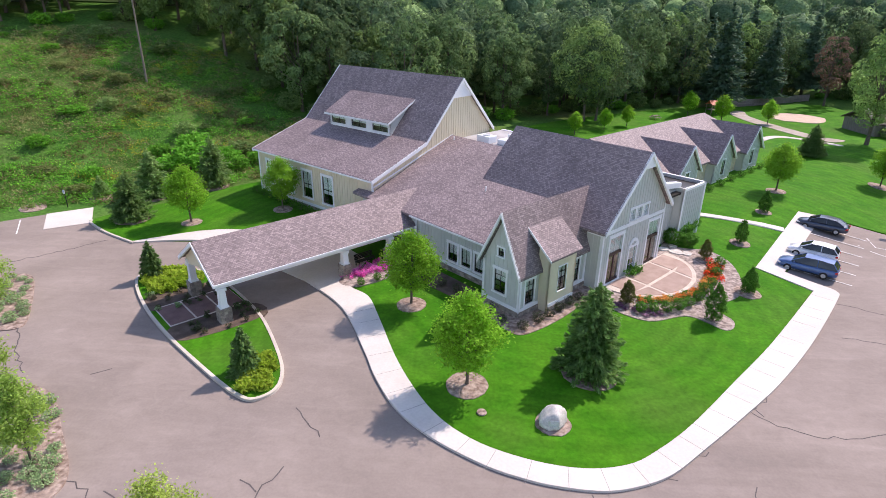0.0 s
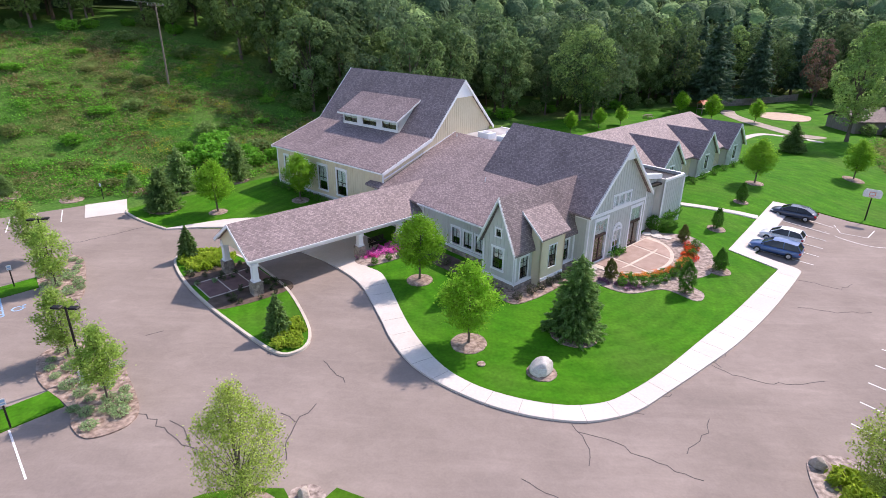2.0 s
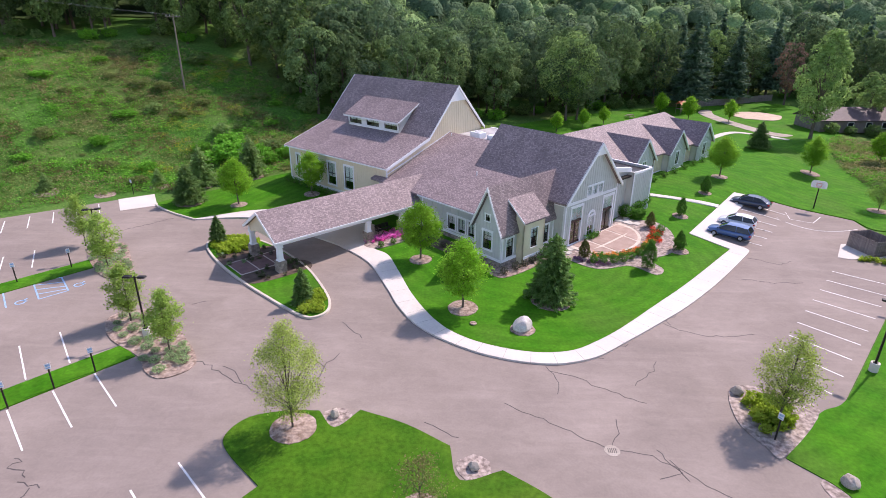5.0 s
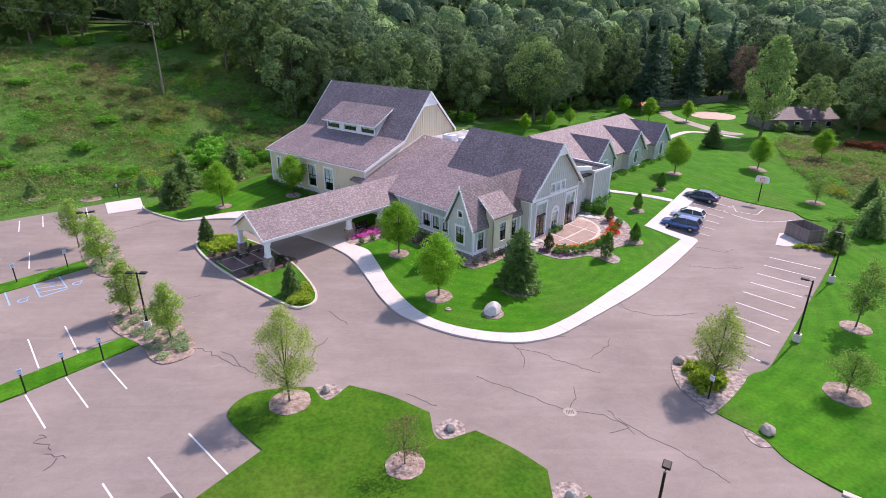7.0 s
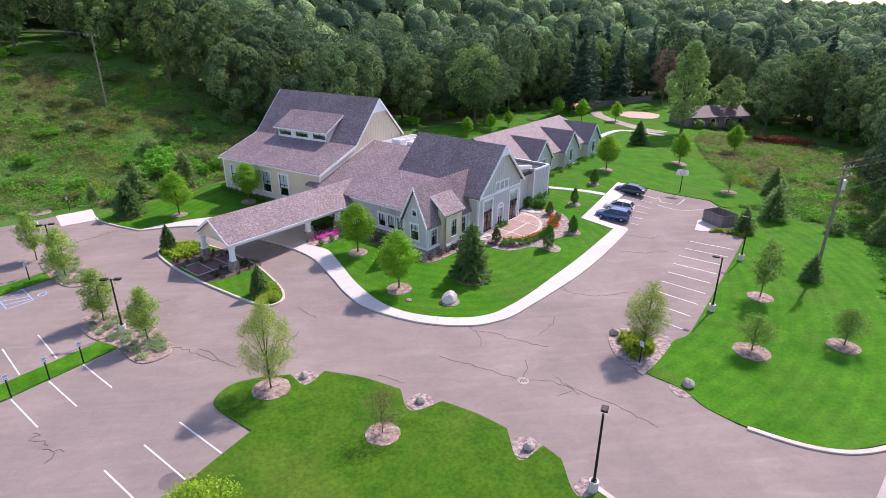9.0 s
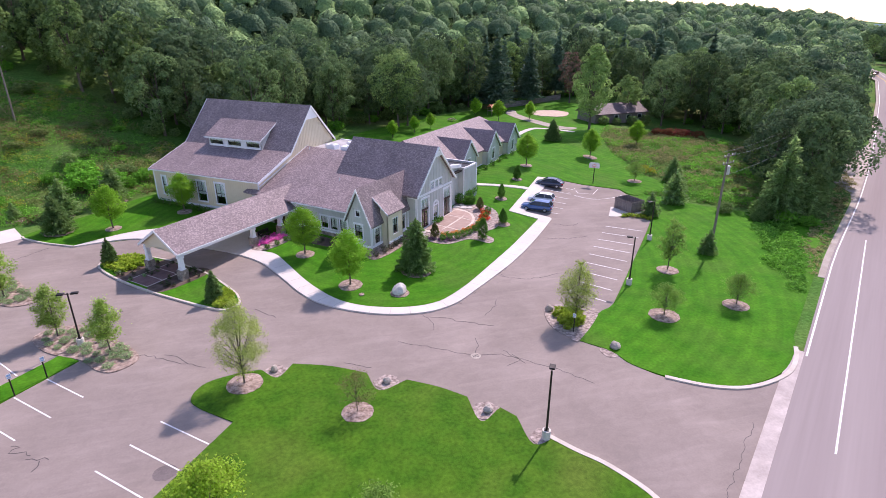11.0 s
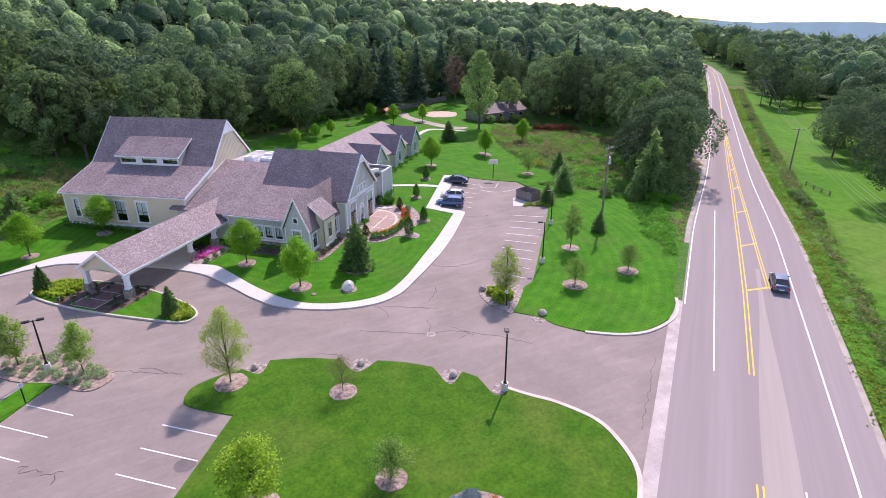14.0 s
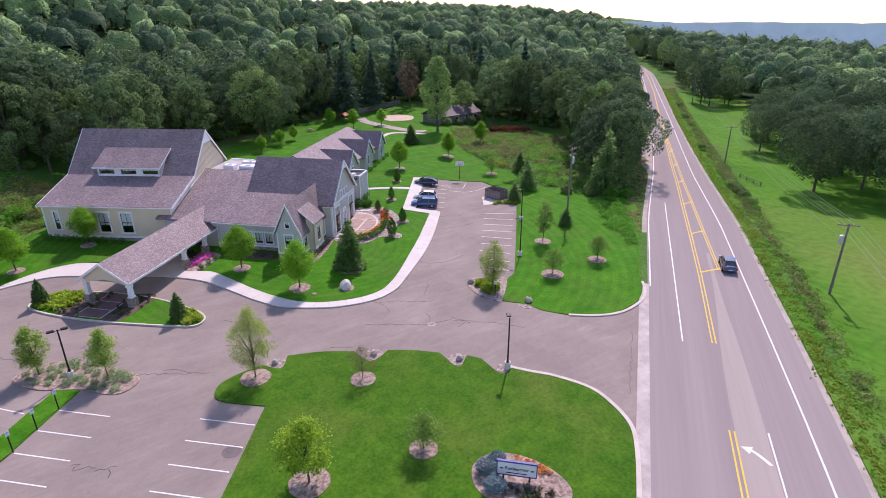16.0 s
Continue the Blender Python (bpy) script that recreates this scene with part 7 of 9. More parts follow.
def utility_pole(x, y, h, turn, label, arms=1, transformer=False):
    t = thing("utility_pole", pose(x, y, hgt(x, y) - 0.1, 0, 0, turn), label=label, category="utility pole", group="utility poles")
    bm = bmesh.new()
    tube(bm, (0, 0, 0), (0, 0, h), 0.17, 0.11, 10)
    part("pole", bm, M["wood_pole"], t)
    for k in range(arms):
        z = h - 0.35 - k * 0.9
        bm = bmesh.new()
        box(bm, -1.2, -0.2, z, 1.2, -0.1, z + 0.12)
        am = part("crossarm", bm, M["wood_pole"], t)
        for u in (-1.1, -0.5, 0.5, 1.1):
            bm = bmesh.new()
            tube(bm, (u, -0.15, z + 0.12), (u, -0.15, z + 0.3), 0.04, 0.05, 6)
            part("insulator", bm, M["metal_grey"], am)
    if transformer:
        bm = bmesh.new()
        tube(bm, (0.38, 0, h - 2.6), (0.38, 0, h - 1.6), 0.28, 0.28, 14)
        tube(bm, (0.38, 0, h - 1.6), (0.38, 0, h - 1.5), 0.28, 0.12, 14)
        part("transformer", bm, M["metal_grey"], t, "grey transformer can")
    return t


poles = {"yard": (46.0, 28.2, 12.3), "field": (55.6, -7.8, 9.6), "road": (103.5, 35.2, 8.6), "far": (178, 93, 8.6), "slope": (-50, 90, 12.5), "south": (5, -48, 9.2), "corner": (78, 48, 11)}
utility_pole(46.0, 28.2, 12.3, 20, "tall wooden utility pole with a transformer on the lawn", 2, True)
utility_pole(55.6, -7.8, 9.6, 130, "leaning wooden utility pole in the pasture", 1, True)
utility_pole(103.5, 35.2, 8.6, 130, "wooden utility pole beside the highway", 1)
utility_pole(178, 93, 8.6, 130, "wooden utility pole beside the highway", 1)
utility_pole(-50, 90, 12.5, 30, "wooden utility pole on the grassy slope", 1)


def wire(a, b, za, zb, sag, off):
    bm = bmesh.new()
    (xa, ya, ha), (xb, yb, hb) = poles[a], poles[b]
    d = Vector((xb - xa, yb - ya)).normalized()
    nn = Vector((-d.y, d.x)) * off
    prev = None
    for k in range(17):
        f = k / 16
        p = Vector((xa + (xb - xa) * f + nn.x, ya + (yb - ya) * f + nn.y, (hgt(xa, ya) + ha + za) * (1 - f) + (hgt(xb, yb) + hb + zb) * f - sag * 4 * f * (1 - f)))
        side, up = Vector((-d.y, d.x, 0)) * 0.010, Vector((0, 0, 0.010))
        ring = [bm.verts.new(p + o) for o in (side, up, -side, -up)]
        if prev is not None:
            for i in range(4):
                bm.faces.new((prev[i], prev[(i + 1) % 4], ring[(i + 1) % 4], ring[i]))
        prev = ring
    return tagged(part("power_line", bm, M["wire"]), "thin overhead power line between poles", "power line", "power lines")


for off in (-1.1, -0.5, 0.5, 1.1):
    wire("field", "road", -0.1, -0.1, 1.0, off), wire("road", "far", -0.1, -0.1, 1.3, off), wire("south", "field", -0.1, -0.1, 1.0, off)
wire("field", "road", -2.2, -1.8, 0.8, 0.0)
for off, z in ((-0.8, -0.1), (0.8, -0.1), (0.0, -2.8)):
    wire("yard", "corner", z, z, 0.6, off)
poles["slopewest"] = (-140, 92, 12.5)
for off in (-1.0, 1.0):
    wire("slope", "slopewest", -0.1, -0.1, 1.5, off)

M["sign_blue"] = material("blue_sign_paint", (0.05, 0.07, 0.24), (0.07, 0.09, 0.29), 1.0, 8.0, 0.5)
# ---- entrance sign in its bed ----
SB = smooth_line([(-0.8, -8.2), (0.4, -6.7), (2.4, -6.7), (4.1, -8.4), (4.9, -11.0), (4.4, -13.0), (2.4, -13.4), (0.2, -12.0), (-0.8, -10.0)])
bed("mulch_bed", SB, M["mulch"], "mulch and stone bed round the entrance sign", 0.12)
sg = thing("entrance_sign", pose(1.95, -9.75, spot(1.95, -9.75, 0.1), 0, 0, -45), label="white entrance sign with dark lettering on posts", category="sign")
for x in (-0.95, 0.95):
    bm = bmesh.new()
    box(bm, x - 0.07, -0.07, 0, x + 0.07, 0.07, 1.6, bevel=0.015)
    part("post", bm, M["dark_door"], sg)
bm = bmesh.new()
box(bm, -1.42, -0.09, 0.5, 1.42, 0.09, 1.6, bevel=0.03)
bd = part("board", bm, M["trim"], sg, "white sign board")
bm = bmesh.new()
box(bm, -1.46, -0.11, 1.6, 1.46, 0.11, 1.72, bevel=0.02)
part("cap", bm, M["sign_blue"], sg, "dark blue sign cap")
for x0, z0, x1, z1 in ((-1.46, 0.5, -1.4, 1.6), (1.4, 0.5, 1.46, 1.6), (-1.46, 0.44, 1.46, 0.5)):
    bm = bmesh.new()
    box(bm, x0, -0.11, z0, x1, 0.11, z1)
    part("border", bm, M["sign_blue"], sg, "dark blue sign border")
cu = bpy.data.curves.new("lettering", "FONT")
cu.body, cu.size, cu.extrude, cu.align_x = "Redeemer", 0.42, 0.008, "CENTER"
tmp = new("tmp_text", cu)
bpy.context.view_layer.update()
me = bpy.data.meshes.new_from_object(tmp.evaluated_get(bpy.context.evaluated_depsgraph_get()))
bpy.data.objects.remove(tmp)
me.materials.append(M["metal_dark"])
tx = new("lettering", me)
tx.parent = bd
tx.matrix_basis = pose(0, -0.1, 0.98, 90, 0, 0)
bm = bmesh.new()
box(bm, -0.75, -0.1, 0.68, 0.75, -0.09, 0.74)
part("small_print", bm, M["metal_dark"], bd, "row of small dark print")
for s in (-1, 1):
    bm = bmesh.new()
    q = [(-0.16, 0), (-0.05, 0.1), (0.16, 0.06), (0.05, -0.09)]
    v = [bm.verts.new((s * 1.1 + a * s, -0.097, 1.05 + b)) for a, b in q]
    bm.faces.new(v)
    part("leaf_emblem", bm, M["arbor"], bd, "green leaf shape")
bs = shrub("blue_spruce_shrub", M["bluespruce"], 1.0, 1.6, 2600, 0.055, 301, "low round blue spruce shrub in the sign bed")
put(bs, 0.6, -7.9, 0, 1.0, 0.12)
plant(bs, 0.1, -9.6, 1.0, 100, 0.12), plant(bs, 1.9, -7.6, 0.85, 200, 0.12)
patch("red_plants", M["dark_herb"], [Vector(p) for p in ((1.0, -9.8), (3.4, -12.2), (2.2, -12.9), (0.6, -11.4))], 900, 0.45, 0.09, 302, "dark red low plants in front of the sign", "plants", 0.13)
patch("orange_flowers", M["orange"], [Vector(p) for p in ((3.2, -7.9), (4.2, -9.0), (4.7, -11.2), (4.2, -11.4), (3.6, -9.4))], 700, 0.35, 0.07, 303, "orange flowers edging the sign bed", "flowers", 0.13)

# bench under the canopy
bc = thing("bench", pose(*pq(-38.2, 26.2), hgt(*pq(-38.2, 26.2)) + 0.15, 0, 0, 45), label="dark slatted bench under the canopy", category="bench")
for k in range(4):
    bm = bmesh.new()
    box(bm, -0.95, -0.24 + k * 0.13, 0.44, 0.95, -0.13 + k * 0.13, 0.48)
    part("seat_slat", bm, M["metal_dark"], bc)
for k in range(4):
    bm = bmesh.new()
    box(bm, -0.95, 0.28 + 0.02 * k, 0.56 + k * 0.12, 0.95, 0.32 + 0.02 * k, 0.65 + k * 0.12)
    part("back_slat", bm, M["metal_dark"], bc)
for x in (-0.8, 0.8):
    bm = bmesh.new()
    box(bm, x - 0.03, -0.25, 0, x + 0.03, -0.19, 0.44)
    box(bm, x - 0.03, 0.26, 0, x + 0.03, 0.33, 1.0)
    box(bm, x - 0.03, -0.25, 0.6, x + 0.03, 0.3, 0.64)
    part("leg", bm, M["metal_dark"], bc)

# ---- cars ----
PROFILES = {
    "sedan": dict(L=4.75, W=1.82, st=[(-2.36, 0.42, 0.70, 0.72), (-2.25, 0.28, 0.92, 0.88), (-1.9, 0.22, 1.02, 0.97), (-1.2, 0.2, 1.0, 1.0), (0.2, 0.2, 0.98, 1.0), (1.0, 0.2, 0.98, 1.0), (1.7, 0.22, 0.90, 0.97), (2.15, 0.28, 0.78, 0.88), (2.36, 0.40, 0.64, 0.68)],
                  gh=[(-1.95, 0.99, 0.72), (-1.15, 1.40, 0.60), (-0.3, 1.48, 0.61), (0.4, 1.44, 0.60), (1.35, 0.98, 0.74)]),
    "hatch": dict(L=4.15, W=1.74, st=[(-2.06, 0.42, 0.78, 0.82), (-1.98, 0.28, 1.0, 0.93), (-1.7, 0.22, 1.03, 0.97), (-1.0, 0.2, 1.0, 1.0), (0.2, 0.2, 0.98, 1.0), (0.9, 0.2, 0.98, 1.0), (1.5, 0.22, 0.92, 0.97), (1.92, 0.28, 0.78, 0.88), (2.07, 0.40, 0.64, 0.70)],
                  gh=[(-2.0, 1.0, 0.74), (-1.62, 1.42, 0.63), (-0.6, 1.52, 0.63), (0.25, 1.47, 0.61), (1.15, 0.99, 0.75)]),
    "wagon": dict(L=4.75, W=1.78, st=[(-2.36, 0.42, 0.80, 0.82), (-2.27, 0.30, 1.0, 0.93), (-1.9, 0.24, 1.05, 0.97), (-1.0, 0.22, 1.03, 1.0), (0.3, 0.22, 1.0, 1.0), (1.0, 0.22, 1.0, 1.0), (1.7, 0.24, 0.93, 0.97), (2.2, 0.30, 0.80, 0.88), (2.36, 0.42, 0.66, 0.70)],
                  gh=[(-2.28, 1.02, 0.74), (-1.9, 1.48, 0.63), (-0.7, 1.57, 0.63), (0.35, 1.52, 0.61), (1.25, 1.01, 0.75)]),
}


def car_paint(name, c, metal=0.3):
    m = material(name, c, tuple(min(1, v * 1.08) for v in c), 0.6, 20, 0.28, metal=metal, spec=0.5)
    m.node_tree.nodes["Principled BSDF"].inputs["Coat Weight"].default_value = 0.6
    return m


M["tinted"] = material("tinted_car_glass", (0.02, 0.024, 0.028), (0.03, 0.034, 0.038), 1, 10, 0.06, spec=0.6)
M["lamp_red"] = material("tail_lamp_red", (0.45, 0.02, 0.02), (0.5, 0.03, 0.03), 2, 10, 0.2, spec=0.5)
M["lamp_clear"] = material("head_lamp_clear", (0.7, 0.72, 0.75), (0.8, 0.82, 0.85), 2, 10, 0.15, spec=0.6)


def car(kind, paint, x, y, turn, label, lift=0.01):
    d = PROFILES[kind]
    W = d["W"]
    t = thing("car", pose(x, y, spot(x, y, lift), 0, 0, turn), label=label, category="car")
    bm = bmesh.new()
    rings = []
    for sx, zl, zt, ww in d["st"]:
        r = []
        for k in range(20):
            a = 2 * math.pi * k / 20
            cx, sz = math.cos(a), math.sin(a)
            yy = W / 2 * ww * math.copysign(abs(cx) ** 0.45, cx)
            zz = (zl + zt) / 2 + (zt - zl) / 2 * math.copysign(abs(sz) ** 0.5, sz)
            if zz > 0.7:
                yy *= 1 - (zz - 0.7) * 0.16
            r.append(bm.verts.new((sx, yy, zz)))
        rings.append(r)
    for a, b in zip(rings, rings[1:]):
        for k in range(20):
            bm.faces.new((a[k], a[(k + 1) % 20], b[(k + 1) % 20], b[k]))
    bm.faces.new(rings[0][::-1])
    bm.faces.new(rings[-1])
    bmesh.ops.recalc_face_normals(bm, faces=bm.faces[:])
    bd = part("body", bm, paint, t, smooth=True)
    # greenhouse
    g = d["gh"]
    bm = bmesh.new()
    rows = []
    for sx, z, hw in g:
        rows.append([bm.verts.new((sx, s * hw * W / 1.75, z)) for s in (-1, 1)])
    low = [[bm.verts.new((sx * 0.99, s * 0.80 * W / 1.75, 0.90)) for s in (-1, 1)] for sx, z, hw in g]
    for i in range(len(g) - 1):
        bm.faces.new((rows[i][0], rows[i + 1][0], rows[i + 1][1], rows[i][1]))
        for s in (0, 1):
            bm.faces.new((rows[i][s], rows[i + 1][s], low[i + 1][s], low[i][s]))
    bm.free()
    shape = [[(sx, sd * hw * W / 1.75, z) for sd in (-1, 1)] for sx, z, hw in g]
    sill = [[(sx * 0.99, sd * 0.80 * W / 1.75, 0.96) for sd in (-1, 1)] for sx, z, hw in g]
    panes = [("rear_window", [shape[0][0], shape[1][0], shape[1][1], shape[0][1]]), ("windscreen", [shape[3][0], shape[4][0], shape[4][1], shape[3][1]])]
    for i in range(len(g) - 1):
        for sd in (0, 1):
            panes.append(("side_window", [shape[i][sd], shape[i + 1][sd], sill[i + 1][sd], sill[i][sd]]))
    for pn, quad in panes:
        bm = bmesh.new()
        slab(bm, quad, 0.01)
        bmesh.ops.recalc_face_normals(bm, faces=bm.faces[:])
        part(pn, bm, M["tinted"], t)
    bm = bmesh.new()
    box(bm, g[0][0] + 0.3, -0.7, 0.6, g[4][0] - 0.3, 0.7, 0.95)
    part("cabin", bm, M["rubber"], t)
    # roof skin and pillars
    bm = bmesh.new()
    top = [(sx, z + 0.012, hw) for sx, z, hw in g[1:4]]
    pr = None
    for sx, z, hw in top:
        row = [bm.verts.new((sx, u * (hw + 0.015) * W / 1.75, z + 0.03 * (1 - u * u))) for u in (-1, -0.5, 0, 0.5, 1)]
        if pr:
            for k in range(4):
                bm.faces.new((pr[k], pr[k + 1], row[k + 1], row[k]))
        pr = row
    bmesh.ops.recalc_face_normals(bm, faces=bm.faces[:])
    part("roof_panel", bm, paint, t, smooth=True)
    for s in (-1, 1):
        for i in (0, 3):
            a, b = g[i], g[i + 1]
            bm = bmesh.new()
            tube(bm, (a[0], s * a[2] * W / 1.75, a[1]), (b[0], s * b[2] * W / 1.75, b[1]), 0.045, n=6)
            part("pillar", bm, paint, t)
        xm = (g[1][0] + g[3][0]) / 2 + 0.05
        bm = bmesh.new()
        tube(bm, (xm, s * 0.63 * W / 1.75, g[2][1] - 0.02), (xm - 0.05, s * 0.80 * W / 1.75, 0.95), 0.035, n=6)
        part("pillar", bm, paint, t)
        bm = bmesh.new()
        box(bm, g[4][0] - 0.32, min(s * 0.86, s * 1.02) * W / 1.75, 0.93, g[4][0] - 0.18, max(s * 0.86, s * 1.02) * W / 1.75, 1.07, bevel=0.03)
        part("mirror", bm, paint, t)
        bm = bmesh.new()
        box(bm, d["st"][-2][0] - 0.18, min(s * 0.5, s * 0.8) * W / 1.75, 0.58, d["st"][-1][0] - 0.02, max(s * 0.5, s * 0.8) * W / 1.75, 0.70, bevel=0.03)
        part("headlight", bm, M["lamp_clear"], t)
        bm = bmesh.new()
        box(bm, d["st"][0][0] + 0.0, min(s * 0.55, s * 0.82) * W / 1.75, 0.66, d["st"][1][0] + 0.12, max(s * 0.55, s * 0.82) * W / 1.75, 0.86, bevel=0.03)
        part("tail_light", bm, M["lamp_red"], t)
    bm = bmesh.new()
    box(bm, d["st"][0][0] - 0.02, -0.26, 0.52, d["st"][0][0] + 0.05, 0.26, 0.63)
    part("plate", bm, M["paint"], t, "blank pale plate")
    bm = bmesh.new()
    box(bm, d["st"][-1][0] - 0.08, -0.5, 0.45, d["st"][-1][0] + 0.01, 0.5, 0.58, bevel=0.02)
    part("grille", bm, M["rubber"], t)
    for sx in (-d["L"] * 0.29, d["L"] * 0.30):
        for s in (-1, 1):
            wm = pose(sx, s * (W / 2 - 0.09), 0.325)
            wh = thing("wheel")
            wh.parent = t
            wh.matrix_basis = wm
            bm = bmesh.new()
            tube(bm, (0, -0.11, 0), (0, 0.11, 0), 0.33, n=20)
            part("tyre", bm, M["rubber"], wh)
            bm = bmesh.new()
            tube(bm, (0, s * 0.10, 0), (0, s * 0.122, 0), 0.2, 0.17, n=14)
            for k in range(5):
                a = 2 * math.pi * k / 5
                tube(bm, (0, s * 0.125, 0), (0.19 * math.cos(a), s * 0.125, 0.19 * math.sin(a)), 0.03, n=5)
            part("rim", bm, M["metal_grey"], wh)
    return t


car("wagon", car_paint("blue_car_paint", (0.05, 0.115, 0.28)), 30.95, 48.0, 141.5, "blue estate car parked nose to the sidewalk")
car("hatch", car_paint("silver_car_paint", (0.78, 0.80, 0.82), 0.2), 33.2, 51.3, 141.5, "silver hatchback parked nose to the sidewalk")
car("sedan", car_paint("dark_blue_car_paint", (0.035, 0.05, 0.085)), 38.0, 58.4, 141.5, "dark blue saloon parked nose to the sidewalk")
cx, cy = road_xy(41.5, -28.3)
car("sedan", car_paint("steel_blue_car_paint", (0.06, 0.10, 0.16)), cx, cy, 38.5, "dark blue saloon driving on the highway", 0.05)
cx, cy = road_xy(320, -13.6)
car("wagon", car_paint("dark_red_car_paint", (0.25, 0.05, 0.04)), cx, cy, 207, "dark red car far along the highway", 0.05)

# ---- neighbour's house in the trees ----
hs = thing("house", pose(80.5, 110, hgt(80.5, 110) - 0.3, 0, 0, 6), label="low grey roofed house among trees", category="house")
bm = bmesh.new()
box(bm, -8, -4, 0, 8, 4, 2.7)
part("wall", bm, M["fence"], hs, "grey brown weathered wall")
bm = bmesh.new()
slab(bm, [(-8.5, -4.5, 2.6), (8.5, -4.5, 2.6), (8.5, 0, 4.7), (-8.5, 0, 4.7)], 0.15)
slab(bm, [(8.5, 4.5, 2.6), (-8.5, 4.5, 2.6), (-8.5, 0, 4.7), (8.5, 0, 4.7)], 0.15)
roof_uv(part("roof", bm, shingles("old_roof_shingles", (0.125, 0.095, 0.098), (0.160, 0.122, 0.122), 0.3, 0.15), hs))
for x in (-5.5, -1.5, 2.5, 6):
    wd = thing("window")
    wd.parent = hs
    wd.location = (x, -4.02, 1.0)
    bm = bmesh.new()
    box(bm, -0.6, -0.03, 0, 0.6, 0.03, 1.1)
    part("pane", bm, M["tinted"], wd)
    bm = bmesh.new()
    for a in ((-0.7, -0.05, -0.1, -0.6, 0.02, 1.2), (0.6, -0.05, -0.1, 0.7, 0.02, 1.2), (-0.7, -0.05, 1.1, 0.7, 0.02, 1.2), (-0.7, -0.05, -0.1, 0.7, 0.02, 0.0)):
        box(bm, *a)
    part("frame", bm, M["trim"], wd)

# picnic table and play frame on the back lawn
pt = thing("picnic_table", pose(37.8, 117.0, hgt(37.8, 117.0) + 0.1, 0, 0, 30), label="weathered wooden picnic table on the back lawn", category="table")
for k in range(5):
    bm = bmesh.new()
    box(bm, -0.9, -0.37 + k * 0.15, 0.72, 0.9, -0.24 + k * 0.15, 0.76)
    part("tabletop_board", bm, M["wood_pole"], pt)
for y in (-0.75, 0.75):
    bm = bmesh.new()
    box(bm, -0.9, y - 0.13, 0.42, 0.9, y + 0.13, 0.46)
    part("seat", bm, M["wood_pole"], pt)
for x in (-0.65, 0.65):
    for y in (-1, 1):
        bm = bmesh.new()
        tube(bm, (x, y * 0.7, 0), (x, y * 0.2, 0.72), 0.05, n=4)
        part("leg", bm, M["wood_pole"], pt)
    bm = bmesh.new()
    box(bm, x - 0.02, -0.85, 0.36, x + 0.02, 0.85, 0.42)
    part("brace", bm, M["wood_pole"], pt)
M["play_red"] = material("orange_red_play_plastic", (0.62, 0.12, 0.05), (0.70, 0.17, 0.07), 1.0, 8.0, 0.5)
pf = thing("play_frame", pose(51.5, 124.0, hgt(51.5, 124.0) + 0.1, 0, 0, 20), label="wooden play frame with an orange red roof and slide", category="play frame")
for x in (-0.8, 0.8):
    for y in (-0.8, 0.8):
        bm = bmesh.new()
        tube(bm, (x, y, 0), (x, y, 2.5), 0.06, n=6)
        part("post", bm, M["wood_pole"], pf)
for sd in (-1, 1):
    bm = bmesh.new()
    slab(bm, [(-1.0, sd * 1.0, 2.3), (1.0, sd * 1.0, 2.3), (1.0, 0, 3.1), (-1.0, 0, 3.1)], 0.04)
    part("roof", bm, M["play_red"], pf, "orange red roof")
bm = bmesh.new()
box(bm, -0.85, -0.85, 1.2, 0.85, 0.85, 1.28)
part("deck", bm, M["wood_pole"], pf)
bm = bmesh.new()
slab(bm, [(0.85, -0.3, 1.28), (3.0, -0.3, 0.15), (3.0, 0.3, 0.15), (0.85, 0.3, 1.28)], 0.05)
part("slide", bm, M["play_red"], pf, "orange red slide")

# brown board fence behind the play area
fn = thing("board_fence", label="weathered brown board fence behind the play area", category="fence")
fa, fb = Vector((57, 133)), Vector((82, 143.5))
fd = (fb - fa).normalized()
ftn = math.degrees(math.atan2(fd.y, fd.x))
for k in range(12):
    c = fa.lerp(fb, k / 11)
    bm = bmesh.new()
    box(bm, -0.06, -0.06, -0.1, 0.06, 0.06, 1.7, pose(c.x, c.y, hgt(c.x, c.y), 0, 0, ftn))
    part("post", bm, M["fence"], fn)
for k in range(11):
    c = fa.lerp(fb, (k + 0.5) / 11)
    for j in range(6):
        bm = bmesh.new()
        box(bm, -1.2, -0.09, 0.1 + j * 0.26, 1.2, -0.065, 0.34 + j * 0.26, pose(c.x, c.y, hgt(c.x, c.y), 0, 0, ftn))
        part("board", bm, M["fence"], fn)

fr = thing("rail_fence", None, label="short weathered wooden rail fence at the pasture edge", category="fence")
fa, fb = Vector((96.6, 27.6)), Vector((96.2, 22.8))
for j in range(4):
    c = fa.lerp(fb, j / 3)
    bm = bmesh.new()
    box(bm, -0.08, -0.08, -0.3, 0.08, 0.08, 0.95, pose(c.x, c.y, hgt(c.x, c.y)), 0.015)
    part("post", bm, M["wood_pole"], fr)
    if j < 3:
        d = fa.lerp(fb, (j + 1) / 3)
        for zz in (0.4, 0.8):
            bm = bmesh.new()
            tube(bm, Vector((c.x, c.y, hgt(c.x, c.y) + zz)), Vector((d.x, d.y, hgt(d.x, d.y) + zz)), 0.06, 0.05)
            part("rail", bm, M["wood_pole"], fr)

